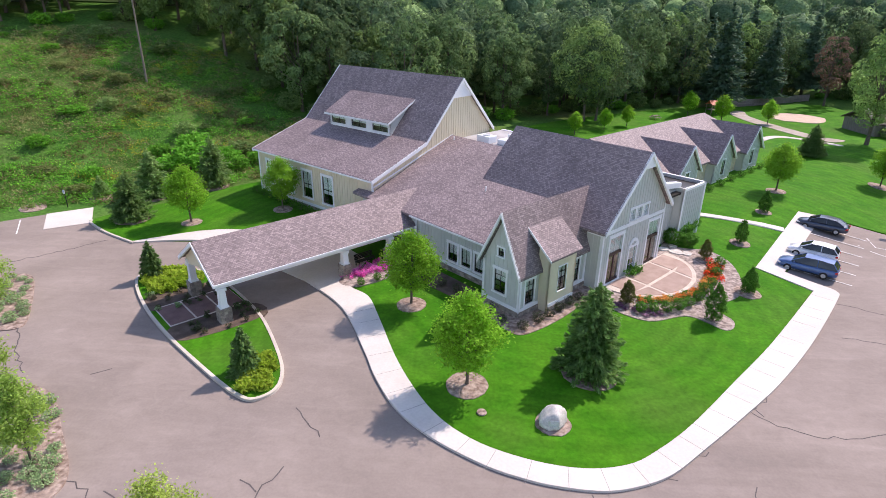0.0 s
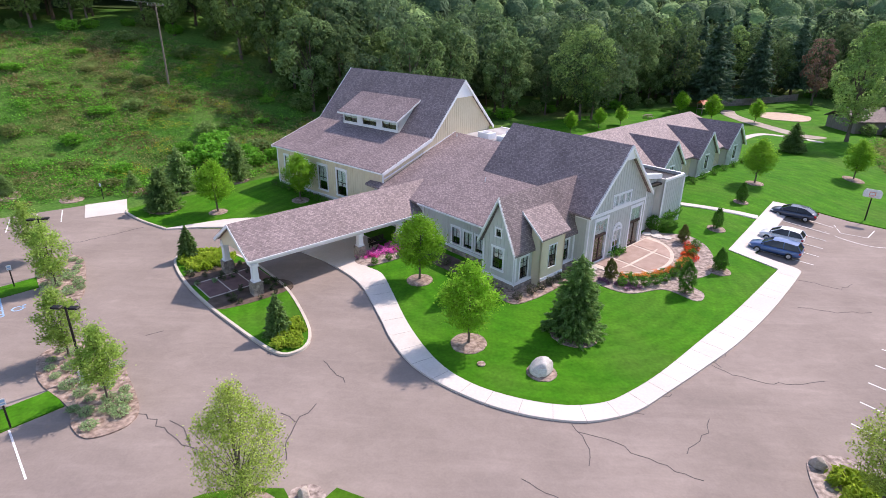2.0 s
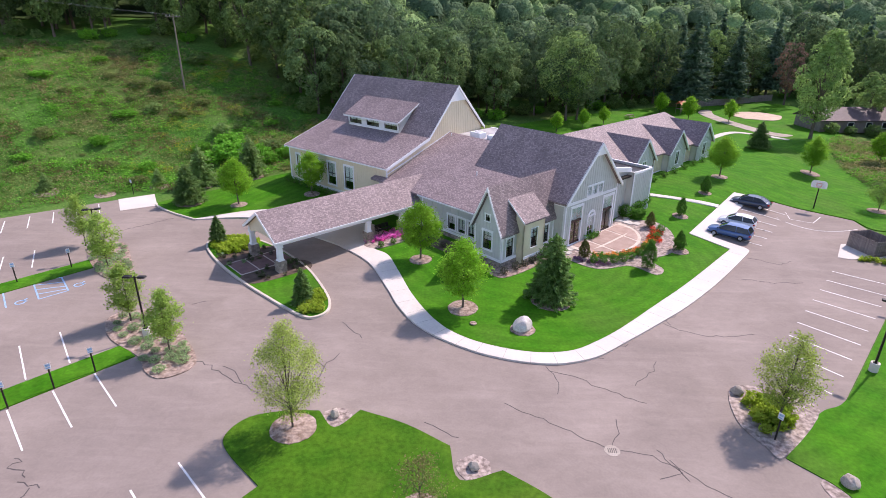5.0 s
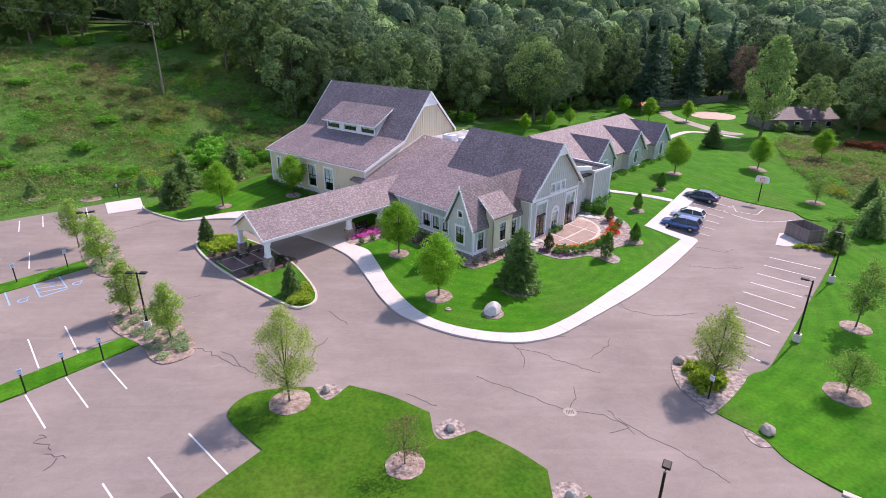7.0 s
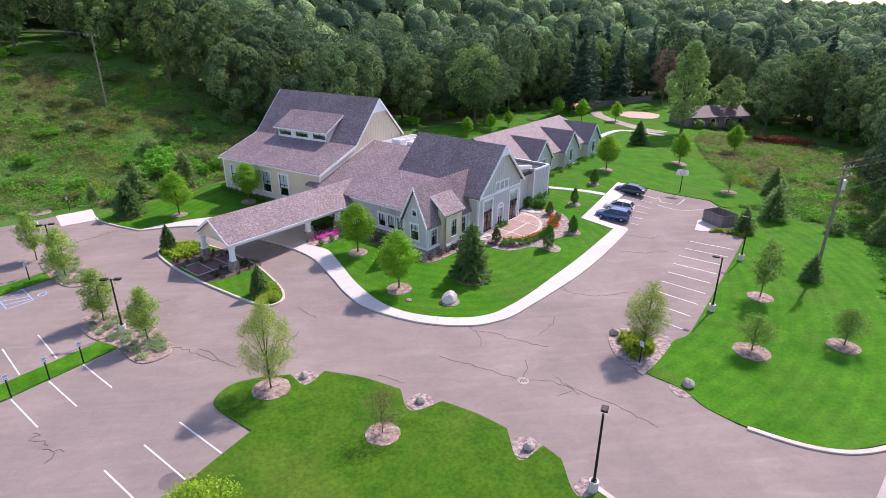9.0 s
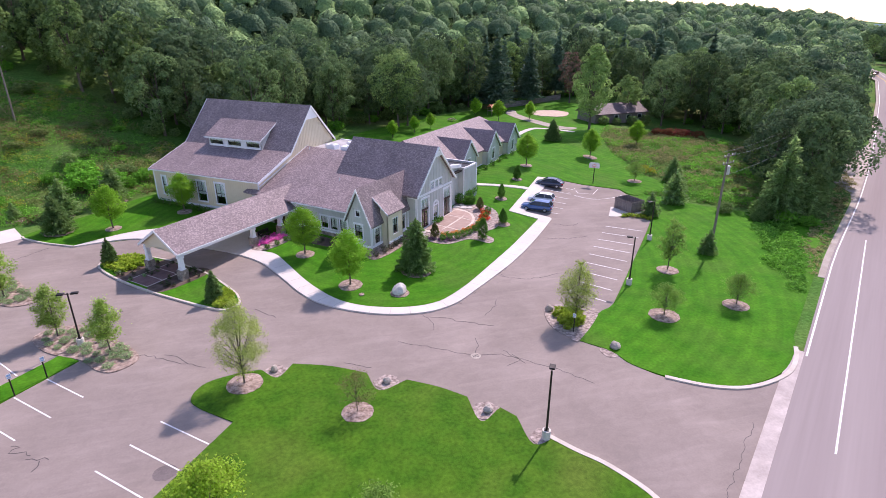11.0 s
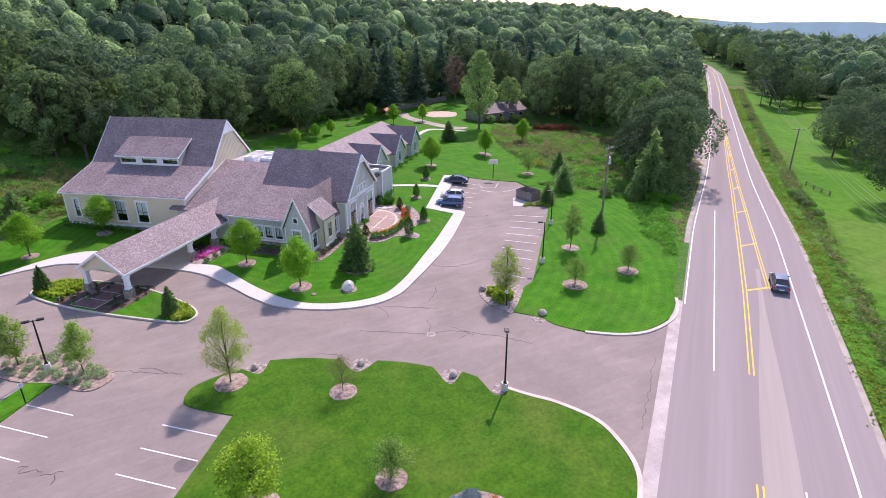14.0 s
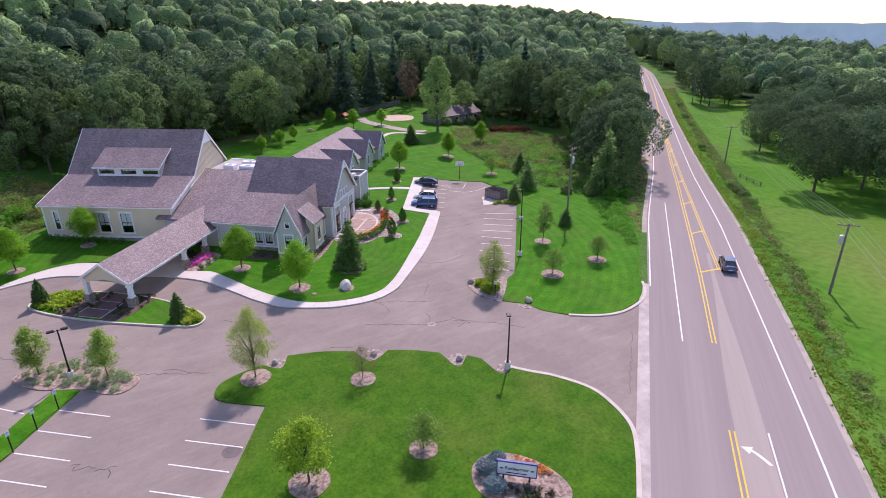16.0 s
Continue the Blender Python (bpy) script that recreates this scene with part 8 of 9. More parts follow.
# ---- wild growth ----
HILL = [Vector(p) for p in ((-92, 58), (-58, 50.5), (-46, 60.5), (-39.5, 61), (-30, 67), (-21, 74), (-18, 84), (-27, 93), (-42, 103), (-62, 102), (-92, 88))]
WILD = [Vector(p) for p in ((51.5, 51.5), (59.5, 54), (58.8, 60), (60, 67), (62.6, 79), (67.5, 92.5), (74, 101), (86, 97), (95, 82), (90, 66), (80, 54), (73, 44), (66, 37), (60, 42), (55, 47))]


def drifts(seed, low, high, scale=0.085):
    """Where a kind of weed stands: drifts of a slow noise between two levels."""
    def keep(x, y):
        v = noise.noise(Vector((x * scale, y * scale * 1.3, seed))) + 0.35 * noise.noise(Vector((x * 0.4, y * 0.4, seed + 5)))
        return low < v < high
    return keep


rough = dict(tuft=12, wide=0.34)
uphill = lambda x, y: -0.555 * (x + 63) + 0.832 * (y - 47)
patch("wild_grass", M["weed"], HILL, 52000, 0.55, 0.105, 401, "tall green wild growth on the slope", "wild growth", -0.05, 1.3, 0.35, mask=drifts(1.0, -0.25, 2), **rough)
patch("wild_grass", M["weed_olive"], HILL, 42000, 0.6, 0.10, 402, "olive wild grass on the slope", "wild growth", -0.05, 1.6, 0.15, mask=drifts(1.0, -2, 0.02), **rough)
patch("wild_grass", M["weed_dry"], HILL, 21000, 0.55, 0.10, 412, "dry brown grass in drifts on the slope", "wild growth", 0.0, 1.7, 0.15, mask=lambda x, y: drifts(3.0, 0.18 - 0.5 * S((uphill(x, y) - 20) / 14), 2)(x, y), **rough)
patch("wild_grass", M["bush"], HILL, 26000, 0.9, 0.13, 413, "lush green weeds in drifts on the slope", "wild growth", 0.0, 1.0, 0.5, mask=drifts(7.0, 0.10, 2, 0.10), tuft=30, wide=0.4)
patch("wild_grass", M["weed_dry"], [Vector(p) for p in ((-30, 84), (-22, 82), (-20, 88), (-28, 92))], 2500, 0.6, 0.12, 414, "dry russet grass by the wood edge", "wild growth", 0.05, 1.4, 0.3, **rough)
patch("wild_grass", M["russet_grass"], HILL, 15000, 0.5, 0.10, 416, "reddish brown dead grass in drifts on the slope", "wild growth", 0.0, 1.5, 0.2, mask=drifts(13.0, 0.2, 2, 0.11), **rough)
patch("goldenrod", M["goldenrod"], HILL, 6500, 0.95, 0.09, 403, "yellow goldenrod among the weeds", "wild flowers", 0.0, tuft=26, wide=0.3, mask=lambda x, y: x > -50 and y > 66 and drifts(9.0, 0.2, 2, 0.14)(x, y))
patch("wild_grass", M["weed"], WILD, 24000, 0.5, 0.12, 404, "tall green wild growth beside the lawn", "wild growth", -0.05, 1.3, 0.4, mask=drifts(2.0, 0.0, 2, 0.11), **rough)
patch("wild_grass", M["weed_olive"], WILD, 20000, 0.6, 0.11, 415, "olive wild grass beside the lawn", "wild growth", -0.05, 1.6, 0.15, mask=drifts(2.0, -2, 0.08, 0.11), **rough)
patch("wild_grass", M["weed_dry"], WILD, 22000, 0.6, 0.12, 405, "dry tan grass in the wild meadow", "wild growth", 0.05, 1.7, 0.2, mask=lambda x, y: drifts(4.0, 0.25 - 0.7 * S((0.5 * x + 0.86 * y - 85) / 15), 2, 0.1)(x, y), **rough)
patch("wild_grass", M["bush"], WILD, 20000, 0.8, 0.14, 440, "bright green weeds spreading in the meadow", "wild growth", 0.05, 1.0, 0.6, mask=drifts(6.0, 0.02, 2, 0.12), tuft=26, wide=0.4)
patch("wild_grass", M["russet"], WILD, 260, 0.6, 0.10, 441, "reddish brown weeds among the meadow grass", "wild growth", 0.05, 1.2, 0.4, mask=drifts(8.0, 0.4, 2, 0.16), tuft=26, wide=0.3)
patch("goldenrod", M["goldenrod"], [Vector(p) for p in ((58.8, 63), (60.8, 66), (62.6, 65.5), (61, 61.5))], 1200, 0.9, 0.13, 406, "yellow goldenrod at the meadow edge", "wild flowers", -0.05)


def roadside(near, far, s0=-60, s1=240):
    """Outline of a strip along the highway, between two distances from its edge."""
    return [Vector(road_xy(v, right_edge(v) - near)) for v in range(s0, s1 + 1, 15)] + [Vector(road_xy(v, right_edge(v) - far)) for v in range(s1, s0 - 1, -15)]


patch("roadside_grass", M["verge"], roadside(0.7, 6.2), 34000, 0.16, 0.12, 407, "rough green verge beside the highway", "wild growth", -0.03, 1.4, 1.0, tuft=7, wide=0.6)
patch("roadside_grass", M["yellow_grass"], roadside(0.6, 2.3), 13000, 0.2, 0.11, 417, "yellow-green grass along the road shoulder", "wild growth", -0.03, 1.5, 0.7, tuft=9, wide=0.4)
patch("roadside_grass", M["weed_olive"], roadside(3.1, 5.6), 15000, 0.55, 0.12, 408, "olive weeds along the roadside ditch", "wild growth", -0.05, 1.5, 0.3, mask=drifts(21.0, -0.25, 2, 0.12), **rough)
patch("roadside_grass", M["weed_dry"], roadside(3.4, 5.4), 4200, 0.45, 0.11, 418, "dry brown weeds along the roadside ditch", "wild growth", -0.03, 1.5, 0.3, mask=drifts(23.0, 0.05, 2, 0.1), **rough)
VERGE = [Vector(road_xy(s, left_edge(s) + 1.0)) for s in range(52, 112, 10)] + [Vector(road_xy(s, left_edge(s) + 3.5)) for s in range(110, 50, -10)]
patch("roadside_grass", M["weed_dry"], VERGE, 2500, 0.3, 0.15, 409, "dry grass verge by the lawn", "wild growth", -0.03, 1.4, 0.4, **rough)
patch("vines", M["bush"], [Vector(p) for p in ((58.5, 33.0), (61.5, 31.5), (55.5, 23.5), (46.5, 15.6), (45.2, 16.2), (49.2, 22.4))], 6500, 0.55, 0.15, 410, "low green vines sprawling at the lawn edge", "wild growth", 0.0, flat=0.4, tuft=34, wide=0.4, mask=drifts(17.0, -0.12, 2, 0.2))
patch("wild_grass", M["weed"], [Vector(p) for p in ((57.5, 34.5), (63.5, 33.5), (58, 26), (47, 15.0), (46, 15.6), (52, 24.5))], 4500, 0.45, 0.12, 442, "tall green weeds along the lawn edge", "wild growth", 0.0, 1.4, 0.3, **rough)
wb = shrub("wild_bush", M["bush"], 1.6, 2.8, 1100, 0.15, 411, "leafy wild green bush")
wb2 = shrub("wild_bush", M["oak_b"], 2.2, 2.8, 1100, 0.16, 412, "dark green wild bush")
wb3 = shrub("wild_bush", M["weed_olive"], 1.5, 2.2, 700, 0.14, 414, "olive green wild bush", flat=0.1)
put(wb3, -63.5, 70.5, 0, 1.2, -0.1)
rnd2 = random.Random(9)
put(wb, -36.5, 74, 0, 1.7, -0.1), put(wb2, -40, 80, 0, 1.0, -0.1)
for x, y, s in ((-34.2, 72.3, 1.5), (-32.6, 75, 1.4), (-39, 72, 1.2), (-37.5, 77, 1.6), (-30.5, 73.5, 1.1), (-28.5, 76.5, 1.1), (-41.5, 75, 1.0), (-47, 68, 0.9), (-56, 72, 1.0)):
    plant(wb, x, y, s, rnd2.uniform(0, 360), -0.1, label="bright green wild bush on the slope")
got = 0
while got < 75:
    x, y = rnd2.uniform(-90, -18), rnd2.uniform(55, 103)
    if inside(x, y, HILL) and (y > 66 or rnd2.random() < 0.25):
        plant(rnd2.choice((wb, wb2, wb3, wb3)), x, y, rnd2.choice((0.4, 0.5, 0.7, 0.95, 1.3)), rnd2.uniform(0, 360), -0.15, rnd2.uniform(0.45, 0.8), label="wild green bush on the slope")
        got += 1
got = 0
while got < 34:
    x, y = rnd2.uniform(54, 95), rnd2.uniform(36, 94)
    if inside(x, y, WILD):
        plant(rnd2.choice((wb, wb2)), x, y, rnd2.uniform(0.25, 0.6), rnd2.uniform(0, 360), -0.1, label="wild green bush in the meadow")
        got += 1
for x, y, s in ((63, 33.5, 1.1), (66, 35.5, 1.4), (69, 34.5, 1.2), (61.5, 36, 0.9), (71, 37, 1.5), (60, 30.5, 0.7), (65, 31.5, 0.9), (74, 39, 1.4), (57.5, 39.5, 0.8)):
    plant(wb if y < 34 else wb2, x, y, s, rnd2.uniform(0, 360), -0.1, label="leafy green bush at the wood edge")
for s, n, k in ((71.5, -36.4, 0.55), (73.5, -36.1, 0.7), (75.5, -35.6, 0.6), (77.5, -35.3, 0.75), (79.5, -34.9, 0.8), (81.5, -34.4, 0.7), (83.5, -34.1, 0.85), (85.5, -33.6, 0.6), (116, -31.6, 0.6), (119, -31.4, 0.7), (122, -31.2, 0.5), (152, -30.8, 0.6), (164, -30.2, 0.8), (168, -30.0, 0.7), (190, -29.6, 0.8)):
    x, y = road_xy(s, n)
    plant(wb if k < 0.65 else wb2, x, y, k, rnd2.uniform(0, 360), -0.1, 0.8, label="roadside bush in the verge")
rb = shrub("red_bush", material("dark_red_leaf", (0.22, 0.035, 0.03), (0.30, 0.06, 0.04), 0.5, 3, 0.75, island=0.3, translucent=0.3), 1.8, 7.0, 1500, 0.16, 413, "dark red leafed bush at the wood edge")
put(rb, 88.5, 91.0, 0, 1.0, -0.1)

# ---- woods ----


def wood_tree(name, mt, h, w, seed, label, n=4800, size=0.26, base=0.14, lobes=30, taper=0.0):
    """A tall woodland tree: trunk, limbs and a crown of rounded leafy lobes with gaps between."""
    rng = np.random.default_rng(seed)
    t = thing(name, None, label=label, category="tree")
    ch = h * (1 - base) / 2
    c, rad = [], []
    for k in range(lobes):
        z = 1 - 2 * (k + 0.5) / lobes
        a = 2.4 * k + rng.uniform(-0.3, 0.3)
        f = rng.uniform(0.48, 0.92) * (1 - taper * (z + 1) / 2)
        hr = math.sqrt(1 - z * z) * (1.0 if z > 0 else 1 - 0.25 * z * z)
        c.append((w / 2 * f * hr * math.cos(a), w / 2 * f * hr * math.sin(a), h * base + ch + ch * 0.78 * z))
        rad.append(w * rng.uniform(0.09, 0.20) * (1 - 0.4 * taper * (z + 1) / 2))
    c, rad = np.array(c), np.array(rad)
    per = n // lobes
    u = rng.normal(size=(lobes * per, 3)) + np.repeat((c - np.array([0, 0, h * base + ch * 0.8])) / np.array([w / 2, w / 2, ch]), per, axis=0) * 0.9
    u[:, 2] += 0.35
    u /= np.linalg.norm(u, axis=1)[:, None]
    reach = rng.uniform(0.72, 1.06, lobes * per)
    p = np.repeat(c, per, axis=0) + u * (reach * np.repeat(rad, per))[:, None] * np.array([1, 1, 0.85])
    bm = bmesh.new()
    limbs(bm, rng, c, h * 0.9, h * base, 0.013 * h + 0.05, 9)
    part("trunk", bm, M["bark"], t)
    leaves("crown", p, size, rng, mt, t, 0.25, out=u)
    return t


plain = [wood_tree("oak_tree", M["oak"], 16, 10, 211, "dark green oak within the wood", 2000, 0.38),
         wood_tree("ash_tree", M["oak_b"], 17, 9, 212, "mid green ash within the wood", 2000, 0.38),
         wood_tree("oak_tree", M["oak_dark"], 17, 11, 213, "deep green oak within the wood", 2000, 0.38)]
protos = [wood_tree("oak_tree", M["oak"], 16, 10, 201, "tall dark green oak at the wood edge"),
          wood_tree("ash_tree", M["oak_b"], 17, 9, 202, "tall mid green ash at the wood edge"),
          wood_tree("oak_tree", M["oak_dark"], 15, 11, 203, "broad dark green oak at the wood edge"),
          wood_tree("ash_tree", M["oak_b"], 13, 8, 204, "rounded mid green tree at the wood edge"),
          wood_tree("oak_tree", M["oak"], 18, 11, 205, "tall spreading oak at the wood edge")]
light_tree = wood_tree("cottonwood_tree", M["poplar"], 21.0, 11.5, 209, "tall light green tree in front of a house", 8000, 0.24, 0.12, 48, 0.6)
big_oak = wood_tree("oak_tree", M["oak_dark"], 16, 15, 207, "broad spreading oak in the pasture", 7000, 0.26, 0.17, 40)
pine = conifer("pine_tree", M["pine"], 19, 7.5, 206, "tall dark pine at the wood edge", 22, 0.55, 2.5, 0.30, loose=0.45)
rnd = random.Random(5)
EDGE = [(-110, 82), (-85, 92), (-66, 104), (-52, 106), (-40, 104), (-27, 94), (-14, 96), (-4, 106), (8, 114), (20, 122), (34, 128), (48, 137), (60, 146), (86, 151), (102, 138), (101, 120), (98, 108), (102, 97), (102, 84), (93, 70), (84, 58), (80, 46)]
first = [True] * 10


def set_tree(k, x, y, s, sz=1.0):
    proto = (protos + [pine, big_oak] + plain)[k]
    m = pose(x, y, hgt(x, y) - 0.1, 0, 0, rnd.uniform(0, 360))
    if first[k]:
        first[k] = False
        proto.matrix_basis = m
        ob = proto
    else:
        ob = copy_thing(proto, m)
    ob.scale = (s, s, s * sz)
    return ob


for (xa, ya), (xb, yb) in zip(EDGE, EDGE[1:]):
    a, b = Vector((xa, ya)), Vector((xb, yb))
    d = (b - a)
    nn = Vector((-d.y, d.x)).normalized()
    m = max(2, int(d.length / 5.0))
    for row in range(3):
        for j in range(m):
            c = a.lerp(b, (j + rnd.uniform(0.1, 0.9)) / m) + nn * (row * 7 + rnd.uniform(-1.5, 2.5))
            along, off = ROAD_D.x * c.x + ROAD_D.y * c.y, ROAD_N.x * c.x + ROAD_N.y * c.y
            if c.x > 60 and off < left_edge(along) + 8.5:
                continue
            k = rnd.choice((0, 0, 1, 2, 3, 4, 4, 2, 5 if c.x > 20 else 0)) if row == 0 else rnd.choice((7, 8, 9, 9, 7, 5 if c.x > 20 else 9))
            set_tree(k, c.x, c.y, rnd.uniform(0.8, 1.12), rnd.uniform(0.95, 1.15))
for x, y, k, s in ((71, 38.5, 0, 0.95), (75.5, 42, 6, 1.0), (70.5, 45, 2, 0.9), (80.5, 47, 6, 1.0), (87.5, 51.8, 6, 1.05), (93, 57.5, 4, 1.0), (101, 64.5, 6, 0.9), (110, 72, 4, 0.95), (119, 79, 0, 0.95), (66, 40, 3, 0.6), (68.5, 36.5, 3, 0.65),
                   (86, 112, 3, 0.9), (92, 104, 4, 0.95), (25, 112.5, 6, 0.95)):
    set_tree(k, x, y, s)
for (xa, ya), (xb, yb) in zip(EDGE[:-2], EDGE[1:]):
    a, b = Vector((xa, ya)), Vector((xb, yb))
    for j in range(max(2, int((b - a).length / 4.5))):
        c = a.lerp(b, (j + rnd.uniform(0, 1)) / max(2, int((b - a).length / 4.5))) + Vector((rnd.uniform(-2, 2), rnd.uniform(-2, 2)))
        plant(rnd.choice((wb, wb2, wb2)), c.x, c.y, rnd.uniform(0.7, 1.5), rnd.uniform(0, 360), -0.1, label="leafy bush at the foot of the woods")
plant(s4, 63.5, 35.6, 1.45, 50, 0.0, 1.6, label="tall soft green pine at the wood edge"), plant(s4, 67, 34.6, 1.2, 150, 0.0, label="soft green pine at the wood edge")
plant(s4, 59.7, 35.2, 0.55, 210, 0.0, label="small pine at the edge of the lawn")
put(light_tree, 67.4, 98.2, 0, 1.0, -0.1)
for x, y, s in ((75, 104.5, 1.0), (79, 104.8, 0.8), (84, 105.2, 1.1), (88, 106, 1.2)):
    plant(wb2, x, y, s, x * 33, -0.1, label="dark bush in front of the house")
for x, y, s in ((55, 131, 1.15), (69, 139, 1.05), (61, 141, 1.0), (50, 139, 0.9)):
    set_tree(5, x, y, s)
edge_tree = wood_tree("ash_tree", M["oak_b"], 18, 12.5, 215, "broad light green tree at the back lawn", 7000, 0.25, 0.2, 40)
put(edge_tree, 22.5, 111.5, 0, 1.0, -0.1)
rusty = wood_tree("dying_tree", M["rusty"], 16, 8, 216, "brown dying tree within the wood", 2600, 0.24, 0.15, 26)
put(rusty, 82, 137, 0, 1.0, -0.1)
plant(rusty, 47, 148, 0.95, 90, -0.1)
sapling = wood_tree("sassafras_sapling", M["limetree"], 7.5, 5.0, 217, "bright lime green sapling at the wood edge", 1800, 0.18, 0.1, 18)
put(sapling, -12.5, 92.5, 0, 1.0, -0.1)
# pasture trees beyond the road
for x, y, k, s in ((186, 91, 6, 0.85), (194, 88, 6, 0.8), (127, 39.8, 6, 0.75), (135, 36, 6, 0.9), (101, 14.8, 6, 0.95), (110, 10, 6, 1.0), (118, 17, 6, 0.95), (106, 2, 6, 0.95), (126, 26, 6, 0.9), (143, 46, 6, 0.9), (152, 40, 6, 0.95), (142, 27, 6, 1.0), (130, 9, 6, 1.0),
                   (120, -2, 6, 1.05), (98, -6, 6, 0.9), (150, 24, 6, 1.0), (162, 46, 6, 1.0), (176, 60, 6, 1.0), (205, 80, 6, 0.9)):
    ob = set_tree(k, x, y, s, rnd.uniform(0.9, 1.05))
for j in range(34):
    sj = 205 + j * 8 + rnd.uniform(-2, 2)
    x, y = road_xy(sj, right_edge(min(sj, 690)) - 14 - 9 * (j % 2) + rnd.uniform(-2, 2))
    set_tree(rnd.choice((7, 8, 9)), x, y, rnd.uniform(0.8, 1.1))
for j in range(26):
    sj = 150 + j * 9 + rnd.uniform(-2, 2)
    x, y = road_xy(sj, left_edge(min(sj, 690)) + 10 + rnd.uniform(-1, 3))
    set_tree(rnd.choice((7, 8, 9)), x, y, rnd.uniform(0.75, 1.0))
# russet thicket under the trees
sumac = shrub("sumac_thicket", M["russet"], 1.8, 3.0, 1100, 0.17, 208, "russet red sumac thicket at the meadow edge")
put(sumac, 86, 92, 0, 1.1, -0.1)
for x, y in ((88.5, 90.5), (84, 94), (91, 88)):
    plant(sumac, x, y, 1.0, x * 30, -0.1)

# far woods: crowns that stand too close and far to count
clear = []
for (xa, ya), (xb, yb) in zip(EDGE, EDGE[1:]):
    d = Vector((xb - xa, yb - ya)).normalized()
    clear += [Vector((xa - d.y * 19, ya + d.x * 19)), Vector((xb - d.y * 19, yb + d.x * 19))]
clear += [Vector((60, -60)), Vector((-160, -60)), Vector((-160, 80))]


def in_wood(x, y):
    if inside(x, y, clear):
        return False
    n = -0.6074 * x + 0.7944 * y
    s = 0.7944 * x + 0.6074 * y
    r = math.hypot(x - 8, y - 62)
    le = left_edge(min(max(s, -140), 700))
    if n > le + 7:
        if s < 62 or x < 60:
            if -0.3 * x + y < 118 and x > -30:
                return False
            d = -0.555 * (x + 63) + 0.832 * (y - 47)
            if x <= -30 and d < 48:
                return False
            return y > 60
        return not (x < 112 and y < 150 and not (n > 28 or y > 150)) or (x > 92 and n > le + 12)
    if n < right_edge(min(max(s, -140), 700)) - 16:
        if r > 1280:
            return False
        if s < 245:
            return n < -72 - 18 * math.sin(s * 0.021) - max(0, 60 - s) * 0.3
        return True
    return False


def dome(level):
    """Upper part of a unit ball: points and triangles."""
    d = bmesh.new()
    bmesh.ops.create_icosphere(d, subdivisions=level, radius=1.0)
    bmesh.ops.delete(d, geom=[v for v in d.verts if v.co.z < -0.5], context="VERTS")
    d.verts.index_update()
    v, f = np.array([w.co for w in d.verts]), np.array([[w.index for w in g.verts] for g in d.faces])
    d.free()
    return v, f


def billow(u, rng):
    """Rounded leafy bulges with creases between, over directions u."""
    out = np.ones(len(u))
    for freq, amp in ((3.0, 0.20), (3.6, 0.20), (6.5, 0.12), (8.0, 0.10), (13.0, 0.06)):
        k = rng.normal(size=3)
        out += amp * (np.abs(np.sin(u @ (k / np.linalg.norm(k)) * freq + rng.uniform(0, 6.3))) - 0.6)
    return out


def far_trees(name, key, r0, r1, count, level, core, per, size, w, h, label, seed):
    """Crowns of woods too many to count, between two distances: billowed domes of foliage, with loose leaf sprays over them."""
    rng = np.random.default_rng(seed)
    base, tri = dome(level)
    solid, faces, pos, out = [], [], [], []
    got, tries = 0, 0
    while got < count and tries < 80000:
        tries += 1
        a = rng.uniform(-0.6, 2.9)
        r = math.sqrt(rng.uniform(r0 * r0, r1 * r1))
        x, y = -5 + r * math.cos(a), -10 + r * math.sin(a)
        if not in_wood(x, y):
            continue
        hh, ww = h * rng.uniform(0.72, 1.2), w * rng.uniform(0.65, 1.3)
        size_v, at = np.array([ww / 2, ww / 2, hh * 0.40]), np.array([x, y, hgt(x, y) + hh * 0.60])
        u = rng.normal(size=(per, 3))
        u /= np.linalg.norm(u, axis=1)[:, None] + 1e-9
        u[:, 2] = np.abs(u[:, 2]) * 1.4 - 0.45
        both = np.concatenate([base, u])
        lump = billow(both, rng)[:, None]
        shape = both * lump * size_v + at
        solid.append(at + (shape[:len(base)] - at) * core)
        faces.append(tri + got * len(base))
        pos.append(shape[len(base):] + u * size * rng.uniform(0.0, 1.0, (per, 1)))
        out.append(u)
        got += 1
    me = bpy.data.meshes.new(name)
    v, f = np.concatenate(solid), np.concatenate(faces)
    me.vertices.add(len(v))
    me.vertices.foreach_set("co", v.ravel())
    me.loops.add(3 * len(f))
    me.loops.foreach_set("vertex_index", f.ravel().astype(np.int32))
    me.polygons.add(len(f))
    me.polygons.foreach_set("loop_start", np.arange(0, 3 * len(f), 3, dtype=np.int32))
    me.polygons.foreach_set("use_smooth", [True] * len(f))
    me.update(calc_edges=True)
    me.materials.append(M["canopy_" + key])
    tagged(new(name, me), label, "woods", kind="stuff")
    if per:
        tagged(leaves("far_leaves", np.concatenate(pos), size, rng, M["far_" + key], None, 0.3, out=np.concatenate(out)), "loose leaf sprays over the " + label, "woods", kind="stuff")


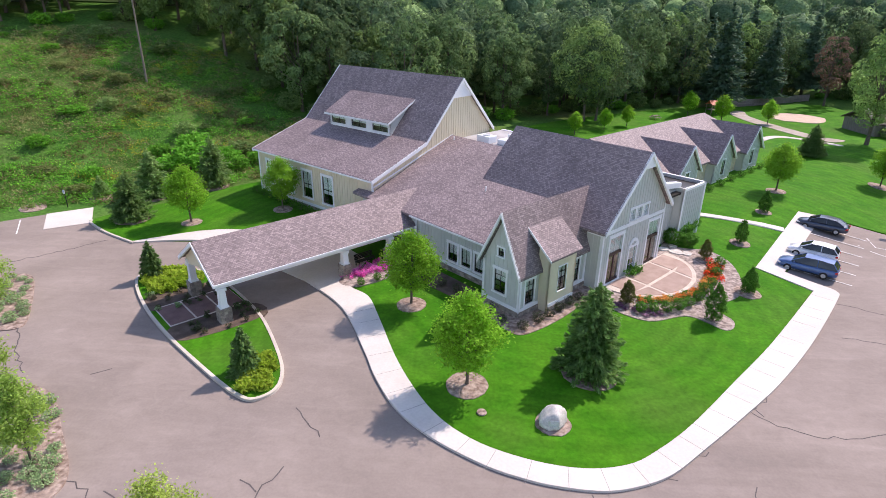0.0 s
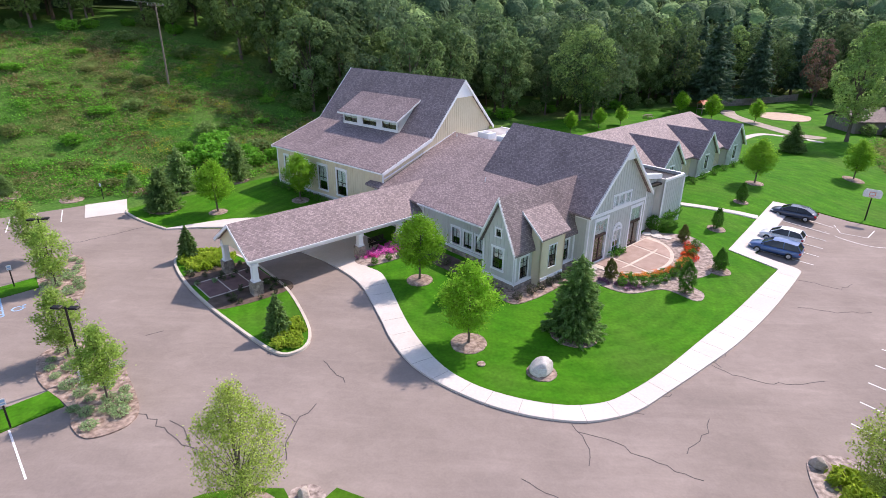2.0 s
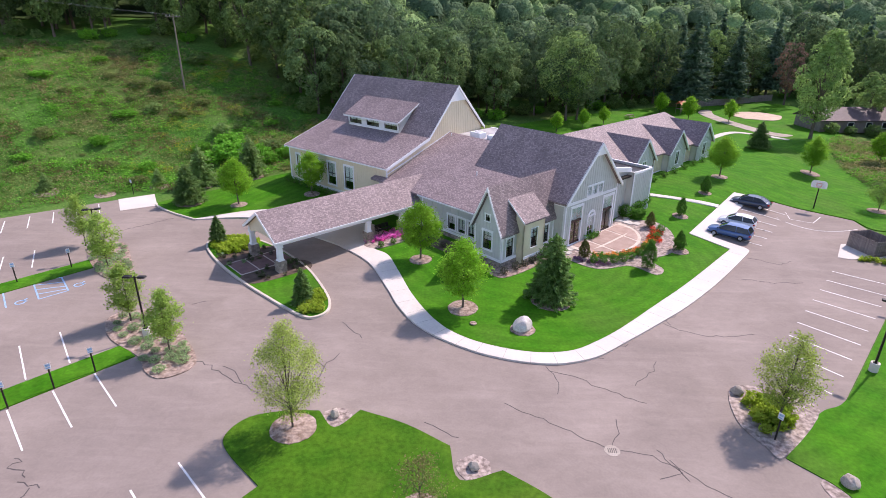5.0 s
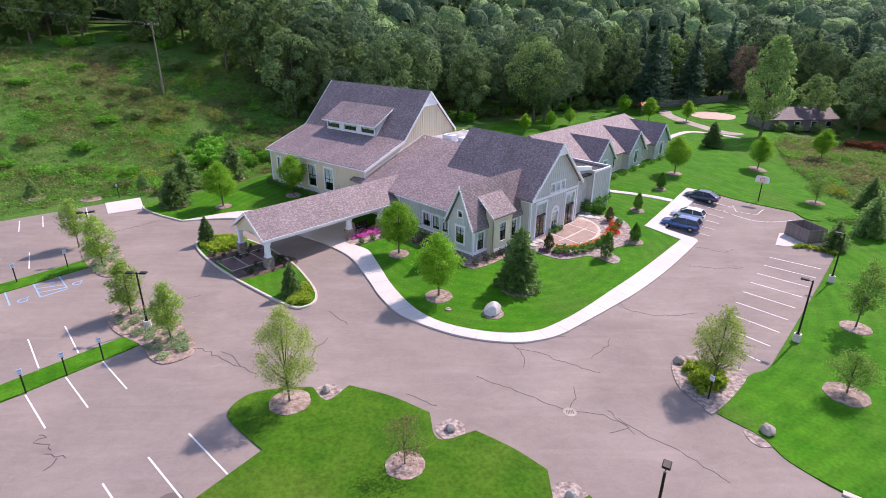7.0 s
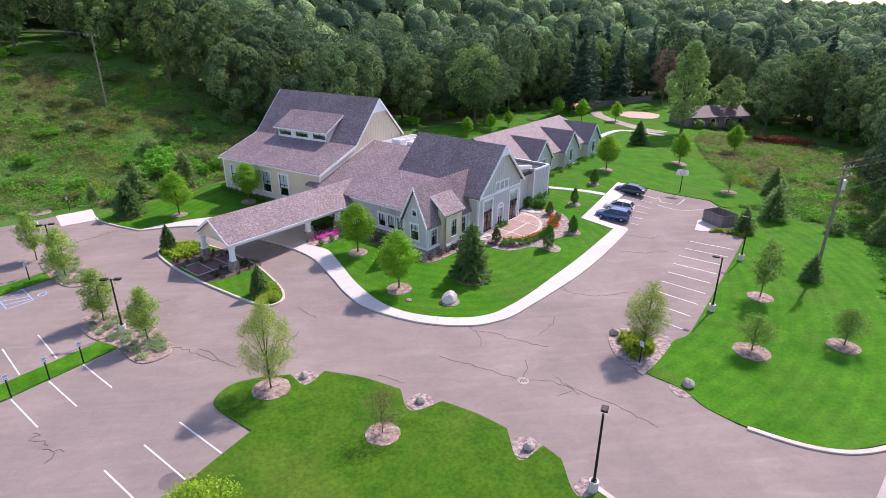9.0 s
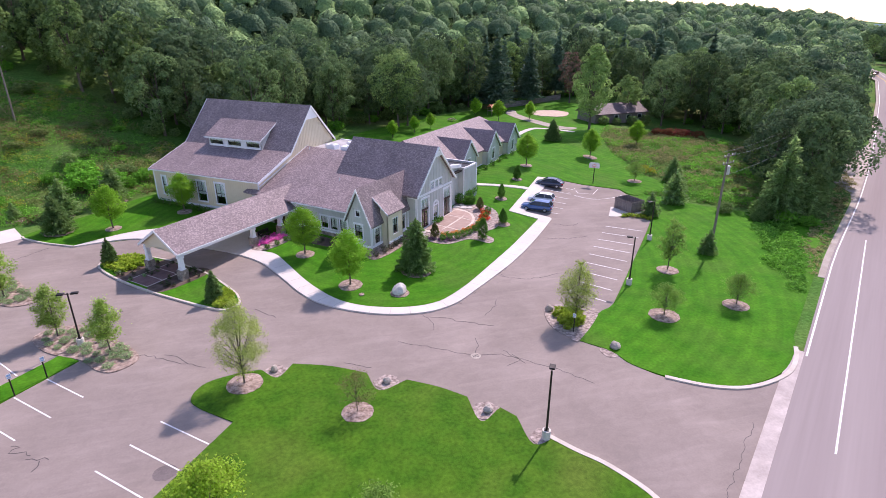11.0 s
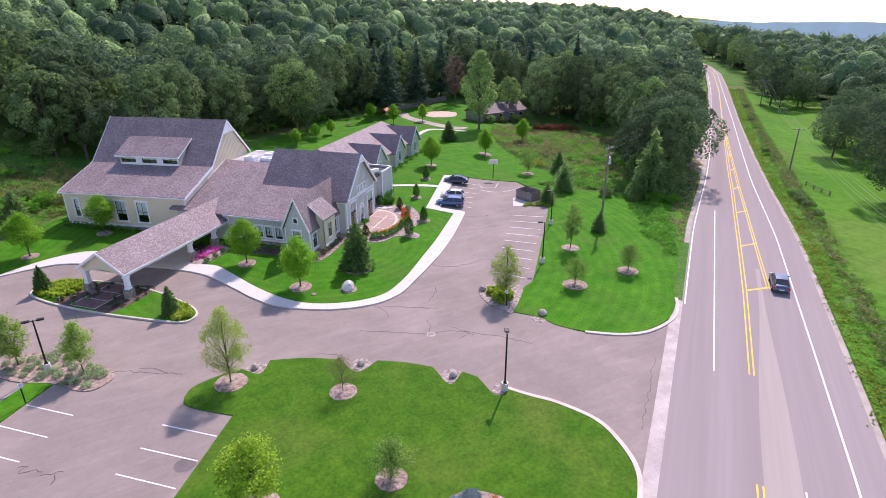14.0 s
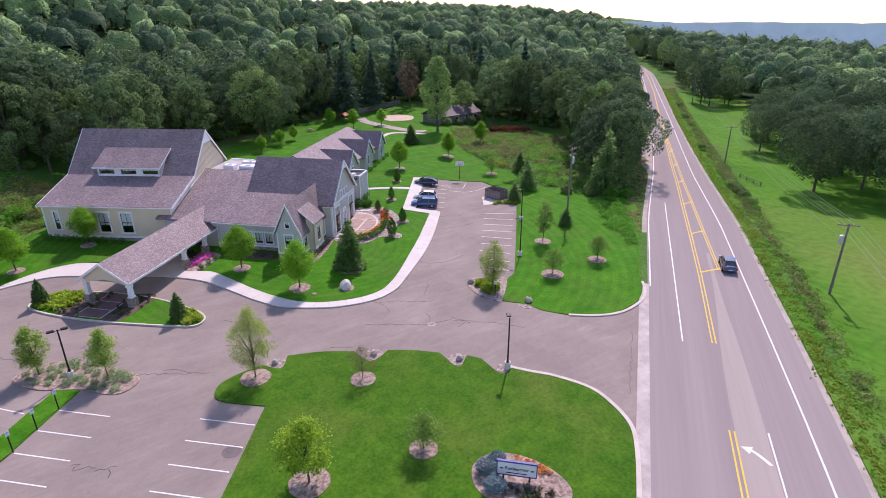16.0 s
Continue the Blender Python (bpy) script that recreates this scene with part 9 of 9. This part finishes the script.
for k, (key, lab) in enumerate((("oak", "dark green"), ("oak_b", "mid green"), ("oak_dark", "deep green"))):
    far_trees("far_woods", key, 95, 200, 290, 2, 0.78, 380, 0.40, 9.0, 16, lab + " dense woods behind the church", 500 + k)
    far_trees("far_woods", key, 200, 420, 900, 2, 0.84, 130, 0.50, 10.5, 16, lab + " dense woods on the hill", 510 + k)
    far_trees("far_woods", key, 420, 900, 1500, 1, 0.92, 30, 0.9, 13, 17, lab + " distant woods on the hill", 520 + k)
    far_trees("far_woods", key, 900, 1500, 1100, 1, 1.0, 10, 1.5, 20, 17, lab + " distant woods in the valley", 530 + k)
# closed leafy sheet between the crowns, raised far off; shade put into its green
M["under"] = material("wood_shade_green", (0.030, 0.055, 0.020), (0.055, 0.090, 0.032), 0.05, 0.6, 0.95, spec=0.05)
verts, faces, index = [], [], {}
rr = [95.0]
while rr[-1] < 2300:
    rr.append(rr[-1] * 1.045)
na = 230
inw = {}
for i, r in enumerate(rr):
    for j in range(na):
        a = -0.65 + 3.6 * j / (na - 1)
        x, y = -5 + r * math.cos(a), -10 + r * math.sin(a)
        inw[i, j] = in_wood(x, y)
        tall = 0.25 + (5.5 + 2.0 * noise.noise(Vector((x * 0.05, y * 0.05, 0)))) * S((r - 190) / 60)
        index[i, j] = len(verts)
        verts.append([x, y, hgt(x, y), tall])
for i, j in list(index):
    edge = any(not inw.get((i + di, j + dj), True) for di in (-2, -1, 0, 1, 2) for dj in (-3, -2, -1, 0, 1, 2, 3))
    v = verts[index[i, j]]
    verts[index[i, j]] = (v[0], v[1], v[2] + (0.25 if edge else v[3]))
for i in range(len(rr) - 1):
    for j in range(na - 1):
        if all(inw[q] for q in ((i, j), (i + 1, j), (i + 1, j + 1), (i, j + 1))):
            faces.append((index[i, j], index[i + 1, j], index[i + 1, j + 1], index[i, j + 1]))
tagged(raw("undergrowth", verts, faces, M["under"], smooth=True), "raised dark green sheet between the crowns, shade put into its colour", "undergrowth", kind="structure")
# distant ridges at the skyline; haze is put into their blue colour and glow
M["ridge"] = material("haze_blue_glowing_ridge", (0.16, 0.24, 0.33), (0.20, 0.28, 0.37), 0.004, 0.03, 1.0)
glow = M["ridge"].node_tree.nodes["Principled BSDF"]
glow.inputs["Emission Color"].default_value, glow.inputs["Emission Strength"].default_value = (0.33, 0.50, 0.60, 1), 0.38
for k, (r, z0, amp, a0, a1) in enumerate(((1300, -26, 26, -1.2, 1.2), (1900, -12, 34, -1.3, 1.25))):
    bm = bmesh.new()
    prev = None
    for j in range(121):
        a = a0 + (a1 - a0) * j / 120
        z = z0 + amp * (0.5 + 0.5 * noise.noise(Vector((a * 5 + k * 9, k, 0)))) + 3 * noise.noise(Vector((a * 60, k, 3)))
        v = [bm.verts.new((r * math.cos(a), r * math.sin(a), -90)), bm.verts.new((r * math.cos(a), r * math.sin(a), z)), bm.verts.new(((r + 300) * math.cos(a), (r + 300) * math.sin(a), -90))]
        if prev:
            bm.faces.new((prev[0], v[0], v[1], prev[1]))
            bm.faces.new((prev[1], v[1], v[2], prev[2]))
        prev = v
    tagged(part("backdrop", bm, M["ridge"]), "glowing skyline ridge sheet with haze put into its blue colour", "ridge", kind="structure")
